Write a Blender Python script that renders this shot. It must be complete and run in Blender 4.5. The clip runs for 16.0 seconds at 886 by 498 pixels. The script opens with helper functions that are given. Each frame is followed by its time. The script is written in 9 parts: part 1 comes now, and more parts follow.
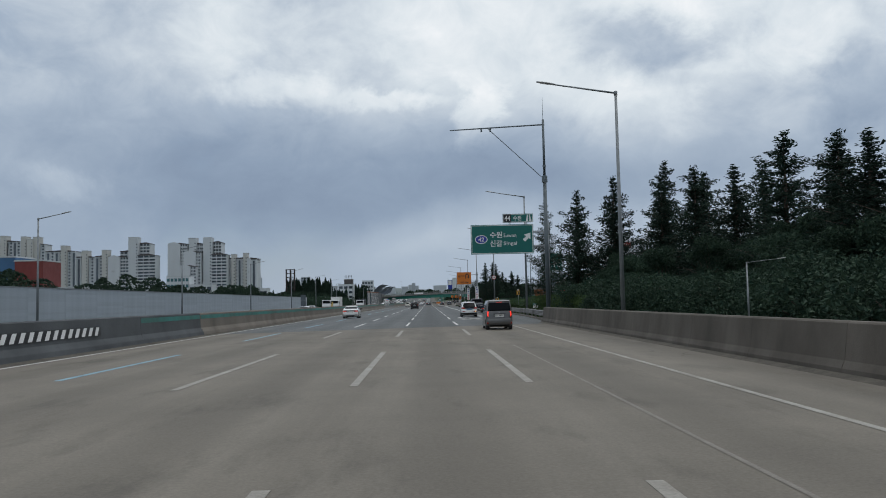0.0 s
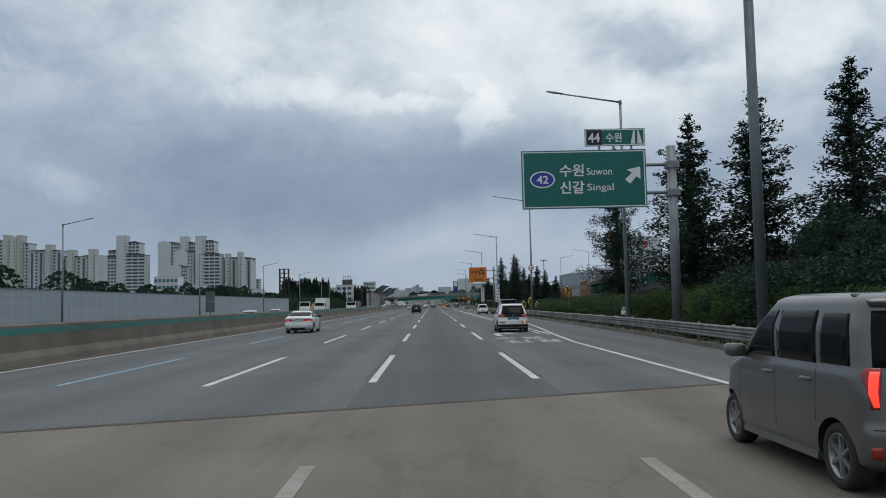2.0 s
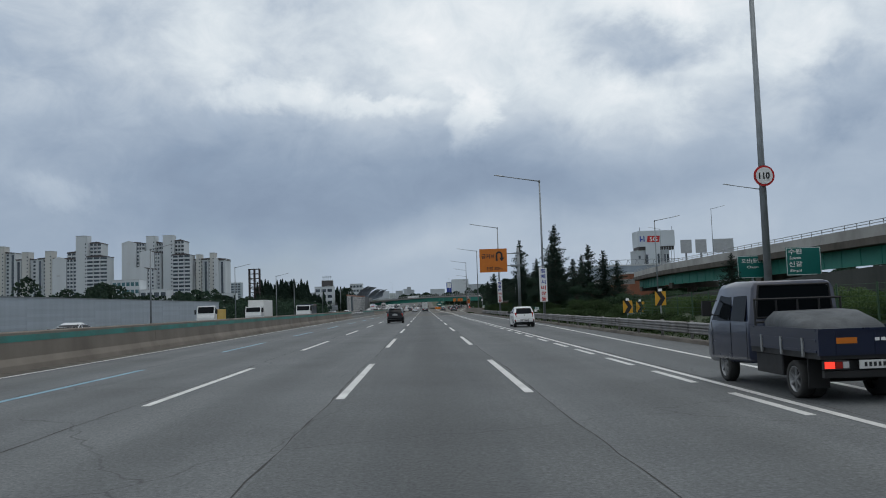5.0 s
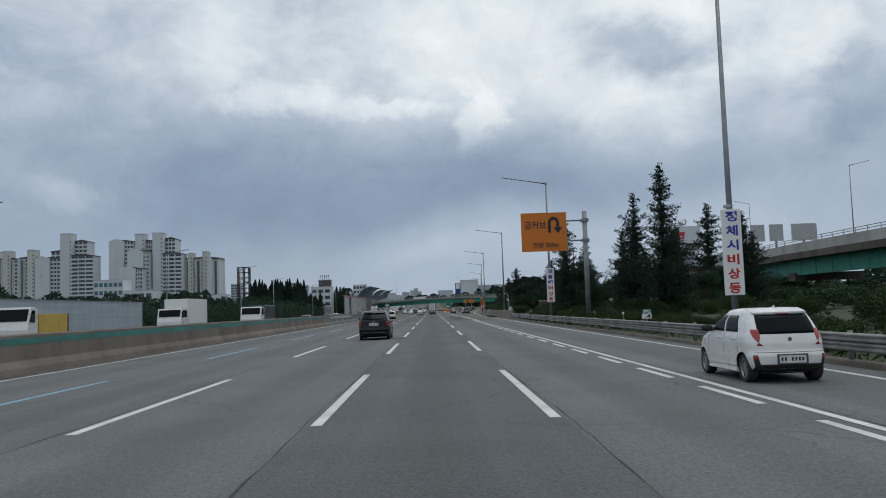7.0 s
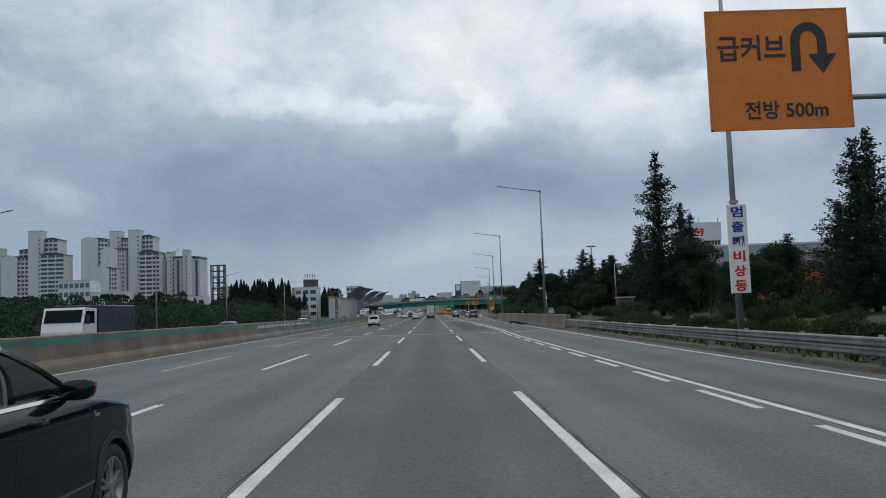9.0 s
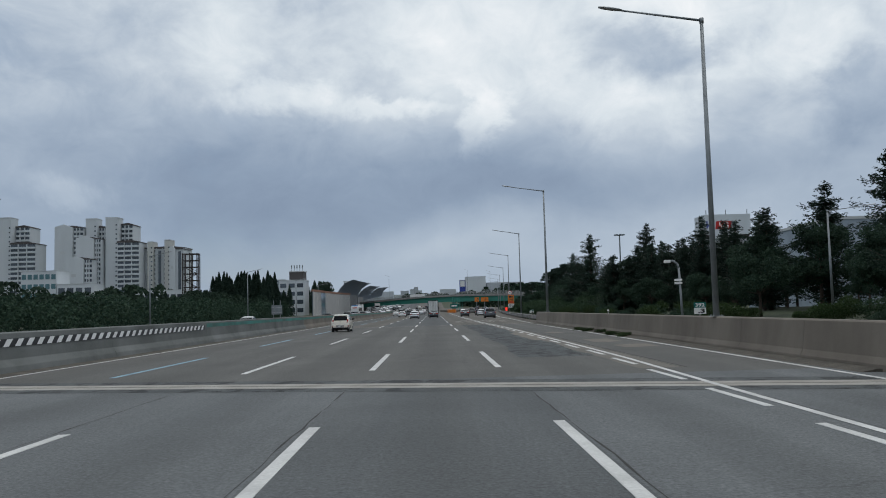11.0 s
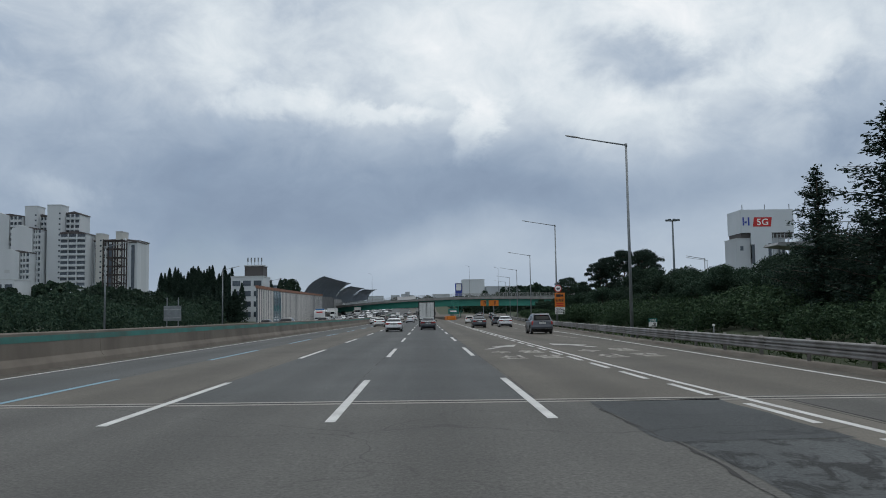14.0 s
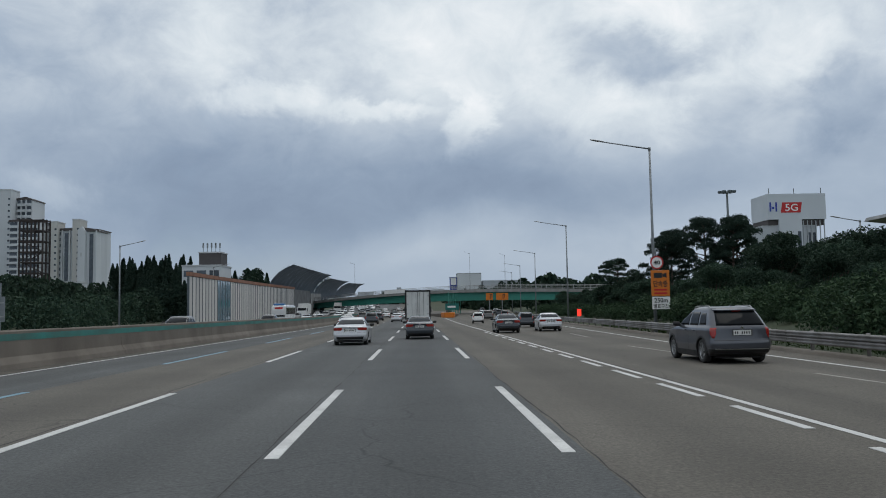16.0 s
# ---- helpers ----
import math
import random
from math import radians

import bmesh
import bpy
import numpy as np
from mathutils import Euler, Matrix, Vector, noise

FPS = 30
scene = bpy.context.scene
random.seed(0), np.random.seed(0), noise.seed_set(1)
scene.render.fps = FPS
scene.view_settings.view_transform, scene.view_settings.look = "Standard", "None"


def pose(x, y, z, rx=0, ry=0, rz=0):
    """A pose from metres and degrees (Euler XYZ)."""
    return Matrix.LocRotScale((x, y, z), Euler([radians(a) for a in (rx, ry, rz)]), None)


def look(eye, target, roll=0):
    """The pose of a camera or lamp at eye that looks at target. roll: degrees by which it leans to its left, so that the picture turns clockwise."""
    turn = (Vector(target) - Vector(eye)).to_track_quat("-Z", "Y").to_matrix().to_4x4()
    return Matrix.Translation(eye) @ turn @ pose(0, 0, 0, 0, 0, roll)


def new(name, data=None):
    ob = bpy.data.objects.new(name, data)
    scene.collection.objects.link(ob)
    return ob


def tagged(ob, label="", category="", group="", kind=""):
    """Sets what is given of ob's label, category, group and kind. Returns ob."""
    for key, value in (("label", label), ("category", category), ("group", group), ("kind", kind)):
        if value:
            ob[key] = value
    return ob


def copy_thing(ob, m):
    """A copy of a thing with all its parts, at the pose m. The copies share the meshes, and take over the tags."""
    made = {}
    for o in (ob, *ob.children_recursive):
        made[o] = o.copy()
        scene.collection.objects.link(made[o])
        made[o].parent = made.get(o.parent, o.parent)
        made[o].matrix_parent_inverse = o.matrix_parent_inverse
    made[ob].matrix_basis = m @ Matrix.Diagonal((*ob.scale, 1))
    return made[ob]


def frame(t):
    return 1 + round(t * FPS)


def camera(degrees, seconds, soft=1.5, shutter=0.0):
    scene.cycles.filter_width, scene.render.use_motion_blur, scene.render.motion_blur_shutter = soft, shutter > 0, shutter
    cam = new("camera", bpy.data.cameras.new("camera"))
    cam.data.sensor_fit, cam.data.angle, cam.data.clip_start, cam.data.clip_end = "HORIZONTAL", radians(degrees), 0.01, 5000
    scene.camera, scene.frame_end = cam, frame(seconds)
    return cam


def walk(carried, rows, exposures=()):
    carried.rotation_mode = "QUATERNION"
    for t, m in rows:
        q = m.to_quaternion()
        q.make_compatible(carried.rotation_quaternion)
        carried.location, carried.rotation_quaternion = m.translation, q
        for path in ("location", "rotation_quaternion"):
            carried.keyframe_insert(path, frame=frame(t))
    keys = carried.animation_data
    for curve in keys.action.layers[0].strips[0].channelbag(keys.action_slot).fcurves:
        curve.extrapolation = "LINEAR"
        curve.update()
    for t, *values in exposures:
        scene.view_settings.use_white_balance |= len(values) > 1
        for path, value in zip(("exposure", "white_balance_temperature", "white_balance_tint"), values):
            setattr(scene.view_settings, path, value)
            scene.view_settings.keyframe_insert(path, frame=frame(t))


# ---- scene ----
# Camera: seconds, x, y, yaw, pitch, roll; the eye stays 1.69 m over the road.
EYE = 1.689
cam = camera(56.30, 16.0, soft=1.0)
PATH = [
    (0, -0.246, -7.195, -1.114, 3.623, -1.270),
    (0.5, -0.323, 2.881, -0.863, 3.566, -1.306),
    (1, -0.392, 12.996, -0.753, 3.609, -1.361),
    (1.5, -0.436, 23.270, -0.762, 3.729, -1.254),
    (2, -0.447, 33.501, -0.822, 3.774, -1.274),
    (2.5, -0.429, 43.722, -0.869, 3.858, -1.252),
    (3, -0.403, 54.104, -1.525, 3.999, -1.168),
    (3.5, -0.354, 64.621, -1.858, 3.956, -1.284),
    (4, -0.286, 75.059, -1.943, 3.907, -1.496),
    (4.5, -0.206, 85.473, -1.662, 3.923, -1.732),
    (7, 0.001, 139.221, -0.880, 4.117, -1.990),
    (7.5, 0.031, 150.602, -0.833, 4.138, -1.905),
    (8, 0.067, 161.908, -0.917, 4.179, -2.059),
    (8.5, 0.096, 173.142, -1.014, 4.258, -2.042),
    (9, 0.103, 184.427, -0.985, 4.318, -2.039),
    (11.5, -0.040, 240.800, -0.880, 4.130, -1.385),
    (12, -0.083, 252.701, -1.187, 4.361, -1.195),
    (12.5, -0.189, 264.261, -1.130, 4.366, -1.046),
    (13, -0.219, 275.722, -1.132, 4.471, -0.933),
    (13.5, -0.223, 287.020, -1.047, 4.579, -0.887),
    (14, -0.239, 298.337, -1.282, 4.570, -0.905),
    (14.5, -0.241, 309.585, -1.327, 4.500, -0.748),
    (15, -0.191, 320.603, -1.358, 4.432, -0.869),
    (15.5, -0.131, 331.815, -1.589, 4.454, -0.918),
    (16, -0.053, 342.953, -1.809, 4.322, -1.020),
]


def aim(x, y, yaw, pitch, roll):
    a, b = radians(yaw), radians(pitch)
    eye = Vector((x, y, EYE))
    ahead = Vector((-math.sin(a) * math.cos(b), math.cos(a) * math.cos(b), math.sin(b)))
    return look(eye, eye + 10 * ahead, roll)


walk(cam, [(t, aim(*p)) for t, *p in PATH], [(0, 0.0, 6400, 10), (2.0, -0.02, 6400, 10), (2.5, -0.14, 6400, 10), (3.0, 0.0, 6400, 10), (3.5, 0.12, 6400, 10), (4.4, 0.0, 6400, 10), (16, 0.0, 6400, 10)])
# World: a cloudy sky over a clear one, and a wide, weak sun behind the clouds.
SUN_DIR = Vector((0.15, 0.10, 0.95)).normalized()


class Nodes:
    """A short hand for node trees."""

    def __init__(self, tree):
        self.tree = tree
        tree.nodes.clear()

    def add(self, kind, **values):
        node = self.tree.nodes.new(kind)
        for key, value in values.items():
            if isinstance(value, bpy.types.NodeSocket):
                self.tree.links.new(value, node.inputs[key.replace("_", " ")])
            else:
                node.inputs[key.replace("_", " ")].default_value = value
        return node

    def link(self, a, b):
        self.tree.links.new(a, b)

    def math(self, op, a, b=0.0, clamp=False):
        node = self.tree.nodes.new("ShaderNodeMath")
        node.operation, node.use_clamp = op, clamp
        for slot, value in zip(node.inputs, (a, b)):
            if isinstance(value, bpy.types.NodeSocket):
                self.link(value, slot)
            else:
                slot.default_value = value
        return node.outputs[0]

    def ramp(self, fac, stops, ease=False):
        node = self.tree.nodes.new("ShaderNodeValToRGB")
        node.color_ramp.interpolation = "EASE" if ease else "LINEAR"
        el = node.color_ramp.elements
        while len(el) < len(stops):
            el.new(0.5)
        for e, (p, c) in zip(el, stops):
            e.position = p
            e.color = (c, c, c, 1) if isinstance(c, (int, float)) else (*c, 1)
        self.link(fac, node.inputs[0])
        return node.outputs[0]

    def mix(self, fac, a, b, blend="MIX"):
        node = self.tree.nodes.new("ShaderNodeMix")
        node.data_type, node.blend_type = "RGBA", blend
        for index, value in ((0, fac), (6, a), (7, b)):
            if isinstance(value, bpy.types.NodeSocket):
                self.link(value, node.inputs[index])
            else:
                node.inputs[index].default_value = value if index == 0 else (*value, 1)
        return node.outputs[2]

    def noise(self, vector, scale, detail=4.0, rough=0.55, distortion=0.0):
        node = self.tree.nodes.new("ShaderNodeTexNoise")
        self.link(vector, node.inputs["Vector"])
        node.inputs["Scale"].default_value, node.inputs["Detail"].default_value = scale, detail
        node.inputs["Roughness"].default_value, node.inputs["Distortion"].default_value = rough, distortion
        return node.outputs["Fac"]


world = bpy.data.worlds.new("overcast")
scene.world = world
world.use_nodes = True
N = Nodes(world.node_tree)
direction = N.add("ShaderNodeTexCoord").outputs["Generated"]
split = N.add("ShaderNodeSeparateXYZ", Vector=direction)
dx, dy, dz = split.outputs
up = N.math("MAXIMUM", dz, 0.0)
puff = N.tree.nodes.new("ShaderNodeCombineXYZ")
N.link(dx, puff.inputs[0])
N.link(dy, puff.inputs[1])
N.link(N.math("MULTIPLY", dz, 1.35), puff.inputs[2])
big = N.noise(puff.outputs[0], 4.6, 9.0, 0.56, 0.35)
fine = N.noise(puff.outputs[0], 15.0, 9.0, 0.6, 0.5)
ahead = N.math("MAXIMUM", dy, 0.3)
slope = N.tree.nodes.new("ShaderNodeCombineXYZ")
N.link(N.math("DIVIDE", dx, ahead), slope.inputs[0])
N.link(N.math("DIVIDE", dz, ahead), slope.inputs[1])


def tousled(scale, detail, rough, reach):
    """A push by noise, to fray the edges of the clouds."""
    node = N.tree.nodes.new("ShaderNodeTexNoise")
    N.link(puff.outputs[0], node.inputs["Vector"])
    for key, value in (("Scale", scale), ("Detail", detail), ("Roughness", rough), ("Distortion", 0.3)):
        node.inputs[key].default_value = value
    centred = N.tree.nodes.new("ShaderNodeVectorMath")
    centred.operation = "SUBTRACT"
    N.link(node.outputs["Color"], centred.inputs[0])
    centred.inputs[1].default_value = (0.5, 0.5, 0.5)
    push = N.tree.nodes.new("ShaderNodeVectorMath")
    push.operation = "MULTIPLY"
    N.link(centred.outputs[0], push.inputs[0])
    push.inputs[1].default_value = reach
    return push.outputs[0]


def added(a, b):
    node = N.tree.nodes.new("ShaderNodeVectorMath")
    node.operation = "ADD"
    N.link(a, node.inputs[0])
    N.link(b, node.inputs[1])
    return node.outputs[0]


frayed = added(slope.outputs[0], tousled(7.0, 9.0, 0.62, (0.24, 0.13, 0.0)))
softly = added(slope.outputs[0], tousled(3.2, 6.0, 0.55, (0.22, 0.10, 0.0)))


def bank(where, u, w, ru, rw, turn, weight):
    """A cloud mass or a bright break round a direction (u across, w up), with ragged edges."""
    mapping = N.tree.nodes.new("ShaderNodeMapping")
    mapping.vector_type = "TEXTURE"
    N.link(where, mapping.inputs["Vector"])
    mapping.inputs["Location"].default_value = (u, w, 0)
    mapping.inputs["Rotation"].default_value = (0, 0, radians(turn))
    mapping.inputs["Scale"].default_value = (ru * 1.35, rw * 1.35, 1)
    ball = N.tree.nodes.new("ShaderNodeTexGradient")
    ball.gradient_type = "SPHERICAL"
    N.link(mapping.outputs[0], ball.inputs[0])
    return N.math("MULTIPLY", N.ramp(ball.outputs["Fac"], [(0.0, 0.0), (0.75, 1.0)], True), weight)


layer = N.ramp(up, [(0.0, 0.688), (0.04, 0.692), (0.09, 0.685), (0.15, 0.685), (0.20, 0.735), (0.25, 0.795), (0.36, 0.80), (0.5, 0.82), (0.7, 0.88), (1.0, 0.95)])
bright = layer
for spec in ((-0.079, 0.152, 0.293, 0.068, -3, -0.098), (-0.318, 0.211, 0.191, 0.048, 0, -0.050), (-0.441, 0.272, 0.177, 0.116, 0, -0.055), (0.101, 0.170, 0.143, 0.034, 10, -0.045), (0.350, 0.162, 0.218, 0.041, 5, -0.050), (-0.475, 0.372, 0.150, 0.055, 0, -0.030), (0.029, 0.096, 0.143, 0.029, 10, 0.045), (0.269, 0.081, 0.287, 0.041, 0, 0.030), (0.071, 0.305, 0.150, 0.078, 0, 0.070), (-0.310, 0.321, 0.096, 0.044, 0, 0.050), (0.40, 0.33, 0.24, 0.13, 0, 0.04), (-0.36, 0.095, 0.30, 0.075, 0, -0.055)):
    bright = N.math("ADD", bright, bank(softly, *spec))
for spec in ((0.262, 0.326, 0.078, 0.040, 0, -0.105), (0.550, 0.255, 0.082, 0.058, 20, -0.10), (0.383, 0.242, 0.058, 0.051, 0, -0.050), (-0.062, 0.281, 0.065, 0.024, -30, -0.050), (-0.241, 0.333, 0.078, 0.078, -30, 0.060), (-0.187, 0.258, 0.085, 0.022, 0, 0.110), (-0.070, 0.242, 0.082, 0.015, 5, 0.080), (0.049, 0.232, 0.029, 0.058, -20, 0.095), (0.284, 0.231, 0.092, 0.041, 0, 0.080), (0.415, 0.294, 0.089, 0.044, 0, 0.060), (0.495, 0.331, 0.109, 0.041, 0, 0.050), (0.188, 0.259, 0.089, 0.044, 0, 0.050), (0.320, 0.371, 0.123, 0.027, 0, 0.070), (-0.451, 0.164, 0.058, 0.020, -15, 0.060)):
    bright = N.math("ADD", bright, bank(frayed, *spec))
puffs = N.math("ADD", N.math("MULTIPLY", N.math("SUBTRACT", big, 0.5), 0.30), N.math("MULTIPLY", N.math("SUBTRACT", fine, 0.5), 0.24))
strength = N.ramp(up, [(0.0, 0.10), (0.08, 0.25), (0.18, 0.6), (0.26, 1.0)])
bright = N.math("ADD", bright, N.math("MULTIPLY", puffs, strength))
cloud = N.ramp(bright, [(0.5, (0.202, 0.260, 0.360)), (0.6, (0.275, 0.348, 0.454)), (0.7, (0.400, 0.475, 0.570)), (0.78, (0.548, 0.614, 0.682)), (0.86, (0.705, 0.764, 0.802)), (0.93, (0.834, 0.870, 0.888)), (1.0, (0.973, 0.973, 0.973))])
sky = N.tree.nodes.new("ShaderNodeTexSky")
sky.sky_type, sky.sun_disc = "NISHITA", False
sky.sun_elevation, sky.sun_rotation = math.asin(SUN_DIR.z), math.atan2(SUN_DIR.x, SUN_DIR.y)
clear = N.mix(1.0, sky.outputs[0], (0.1, 0.1, 0.1), "MULTIPLY")
cover = N.ramp(big, [(0.30, 0.82), (0.42, 0.97)])
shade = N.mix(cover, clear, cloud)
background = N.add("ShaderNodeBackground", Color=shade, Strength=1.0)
out = N.tree.nodes.new("ShaderNodeOutputWorld")
N.link(background.outputs[0], out.inputs[0])

sun = new("sun", bpy.data.lights.new("sun", "SUN"))
sun.data.energy, sun.data.angle, sun.data.color = 0.6, radians(30), (1.0, 0.97, 0.92)
sun.matrix_world = look(SUN_DIR * 100, (0, 0, 0))
scene.view_settings.exposure = 0.0


# Materials -----------------------------------------------------------------
def surface(name, a, b=None, rough=0.7, scale=1.5, fine=40.0, metal=0.0, bump=0.15, grain=0.12, spread=0.0, streak=None, coat=0.0, gloss_spread=0.1):
    """A plain surface whose colour wanders between a and b in broad patches, with fine grain and relief."""
    m = bpy.data.materials.new(name)
    m.use_nodes = True
    n = Nodes(m.node_tree)
    b = b or tuple(v * 0.8 for v in a)
    where = n.add("ShaderNodeTexCoord").outputs["Object"]
    vector = where
    if streak:
        mapping = n.tree.nodes.new("ShaderNodeMapping")
        n.link(where, mapping.inputs[0])
        mapping.inputs["Scale"].default_value = streak
        vector = mapping.outputs[0]
    broad = n.noise(vector, scale, 5.0, 0.6)
    small = n.noise(where, fine, 4.0, 0.6)
    patch = n.ramp(broad, [(0.32, 0.0), (0.68, 1.0)])
    colour = n.mix(patch, a, b)
    speck = n.ramp(small, [(0.25, 1.0 - grain), (0.75, 1.0 + grain)])
    colour = n.mix(1.0, colour, speck, "MULTIPLY")
    if spread:
        rnd = n.add("ShaderNodeObjectInfo").outputs["Random"]
        colour = n.mix(1.0, colour, n.ramp(rnd, [(0.0, 1.0 - spread), (1.0, 1.0 + spread)]), "MULTIPLY")
    shader = n.add("ShaderNodeBsdfPrincipled", Metallic=metal)
    n.link(colour, shader.inputs["Base Color"])
    n.link(n.ramp(broad, [(0.3, max(rough - gloss_spread, 0.02)), (0.7, min(rough + gloss_spread, 1.0))]), shader.inputs["Roughness"])
    shader.inputs["Coat Weight"].default_value = coat
    shader.inputs["Coat Roughness"].default_value = 0.04
    if bump:
        relief = n.add("ShaderNodeBump", Strength=bump, Distance=0.02, Height=small)
        n.link(relief.outputs[0], shader.inputs["Normal"])
    out = n.tree.nodes.new("ShaderNodeOutputMaterial")
    n.link(shader.outputs[0], out.inputs[0])
    return m


def paint(name, colour, rough=0.28, metal=0.0, coat=0.6):
    return surface(name, colour, tuple(v * 0.93 for v in colour), rough, 1.2, 260.0, metal, 0.0, 0.03, 0.0, None, coat, 0.04)


def glow(name, colour, strength):
    m = bpy.data.materials.new(name)
    m.use_nodes = True
    n = Nodes(m.node_tree)
    shader = n.add("ShaderNodeBsdfPrincipled", Roughness=0.2)
    shader.inputs["Base Color"].default_value = (*colour, 1)
    shader.inputs["Emission Color"].default_value = (*colour, 1)
    shader.inputs["Emission Strength"].default_value = strength
    out = n.tree.nodes.new("ShaderNodeOutputMaterial")
    n.link(shader.outputs[0], out.inputs[0])
    return m


def leafy(name, a, b):
    """Leaves: each clump its own green, a little light through them."""
    m = bpy.data.materials.new(name)
    m.use_nodes = True
    n = Nodes(m.node_tree)
    rnd = n.add("ShaderNodeNewGeometry").outputs["Random Per Island"]
    own = n.add("ShaderNodeObjectInfo").outputs["Random"]
    colour = n.mix(rnd, a, b)
    colour = n.mix(1.0, colour, n.ramp(own, [(0.0, 0.75), (1.0, 1.2)]), "MULTIPLY")
    shader = n.add("ShaderNodeBsdfPrincipled", Roughness=0.6)
    n.link(colour, shader.inputs["Base Color"])
    shader.inputs["Specular IOR Level"].default_value = 0.08
    thin = n.add("ShaderNodeBsdfTranslucent", Color=colour)
    both = n.tree.nodes.new("ShaderNodeMixShader")
    both.inputs[0].default_value = 0.14
    n.link(shader.outputs[0], both.inputs[1])
    n.link(thin.outputs[0], both.inputs[2])
    out = n.tree.nodes.new("ShaderNodeOutputMaterial")
    n.link(both.outputs[0], out.inputs[0])
    return m


def road_surface(name, a, b, bump=0.4, tracks=True, stone=1.0, crumble=False):
    """Asphalt or concrete: stone grain, long wheel stains along the road, blotches and fine cracks."""
    m = bpy.data.materials.new(name)
    m.use_nodes = True
    n = Nodes(m.node_tree)
    where = n.add("ShaderNodeTexCoord").outputs["Object"]
    long = n.tree.nodes.new("ShaderNodeMapping")
    n.link(where, long.inputs[0])
    long.inputs["Scale"].default_value = (1.0, 0.035, 1.0)
    stains = n.noise(long.outputs[0], 0.9, 5.0, 0.6)
    blotch = n.noise(where, 0.22, 6.0, 0.62)
    grain = n.noise(where, 22.0, 4.0, 0.75)
    coarse = n.noise(where, 9.0, 4.0, 0.7)
    colour = n.mix(n.ramp(stains, [(0.3, 0.0), (0.7, 1.0)]), a, b)
    colour = n.mix(1.0, colour, n.ramp(blotch, [(0.3, 0.84), (0.7, 1.14)]), "MULTIPLY")
    colour = n.mix(1.0, colour, n.ramp(coarse, [(0.3, 1 - 0.18 * stone), (0.7, 1 + 0.16 * stone)]), "MULTIPLY")
    colour = n.mix(1.0, colour, n.ramp(grain, [(0.3, 1 - 0.48 * stone), (0.7, 1 + 0.45 * stone)]), "MULTIPLY")
    if tracks:
        cell = n.tree.nodes.new("ShaderNodeTexVoronoi")
        cell.feature = "DISTANCE_TO_EDGE"
        cell.inputs["Scale"].default_value = 0.16
        warped = n.tree.nodes.new("ShaderNodeVectorMath")
        warped.operation = "ADD"
        shift = n.tree.nodes.new("ShaderNodeTexNoise")
        shift.inputs["Scale"].default_value = 0.8
        n.link(where, shift.inputs["Vector"])
        n.link(where, warped.inputs[0])
        n.link(shift.outputs["Color"], warped.inputs[1])
        n.link(warped.outputs[0], cell.inputs["Vector"])
        crack = n.ramp(cell.outputs["Distance"], [(0.0, 0.0), (0.004, 1.0)])
        some = n.ramp(n.noise(where, 0.06, 3.0), [(0.5, 1.0), (0.6, 0.0)])
        crack = n.math("MAXIMUM", crack, some)
        colour = n.mix(1.0, colour, n.ramp(crack, [(0.0, 0.55), (1.0, 1.0)]), "MULTIPLY")
    if stone < 1:
        # scuffs and dark rubber smears on the smooth deck
        flat = n.tree.nodes.new("ShaderNodeMapping")
        n.link(where, flat.inputs[0])
        flat.inputs["Scale"].default_value = (0.75, 0.22, 1.0)
        scuff = n.ramp(n.noise(flat.outputs[0], 1.0, 6.0, 0.68), [(0.53, 0.0), (0.66, 1.0)])
        colour = n.mix(1.0, colour, n.ramp(scuff, [(0.0, 1.04), (1.0, 0.78)]), "MULTIPLY")
    if crumble:
        # torn, crumbling places with dark holes
        place = n.tree.nodes.new("ShaderNodeMapping")
        n.link(where, place.inputs[0])
        place.inputs["Scale"].default_value = (1.0, 0.55, 1.0)
        holes = n.noise(place.outputs[0], 1.5, 8.0, 0.72, 0.6)
        zone = n.ramp(n.noise(where, 0.16, 3.0, 0.5), [(0.34, 0.3), (0.46, 1.0)])
        torn = n.math("MULTIPLY", n.ramp(holes, [(0.50, 0.0), (0.56, 1.0)]), zone)
        colour = n.mix(1.0, colour, n.ramp(torn, [(0.0, 1.12), (1.0, 0.30)]), "MULTIPLY")
    # oil dropped along the middle of each lane
    across = n.add("ShaderNodeSeparateXYZ", Vector=where).outputs[0]
    cell_x = n.math("FRACT", n.math("DIVIDE", n.math("ADD", across, 1.8 + 36.2), 3.62))
    off = n.math("ABSOLUTE", n.math("SUBTRACT", cell_x, 0.5))
    oil = n.ramp(off, [(0.0, 1.0), (0.10, 0.75), (0.24, 0.0)], True)
    oil = n.math("MULTIPLY", oil, n.ramp(stains, [(0.35, 0.35), (0.62, 1.0)]))
    colour = n.mix(1.0, colour, n.ramp(oil, [(0.0, 1.0), (1.0, 0.74)]), "MULTIPLY")
    shader = n.add("ShaderNodeBsdfPrincipled", Roughness=0.82)
    shader.inputs["Specular IOR Level"].default_value = 0.35
    n.link(colour, shader.inputs["Base Color"])
    relief = n.add("ShaderNodeBump", Strength=bump, Distance=0.01, Height=grain)
    n.link(relief.outputs[0], shader.inputs["Normal"])
    out = n.tree.nodes.new("ShaderNodeOutputMaterial")
    n.link(shader.outputs[0], out.inputs[0])
    return m


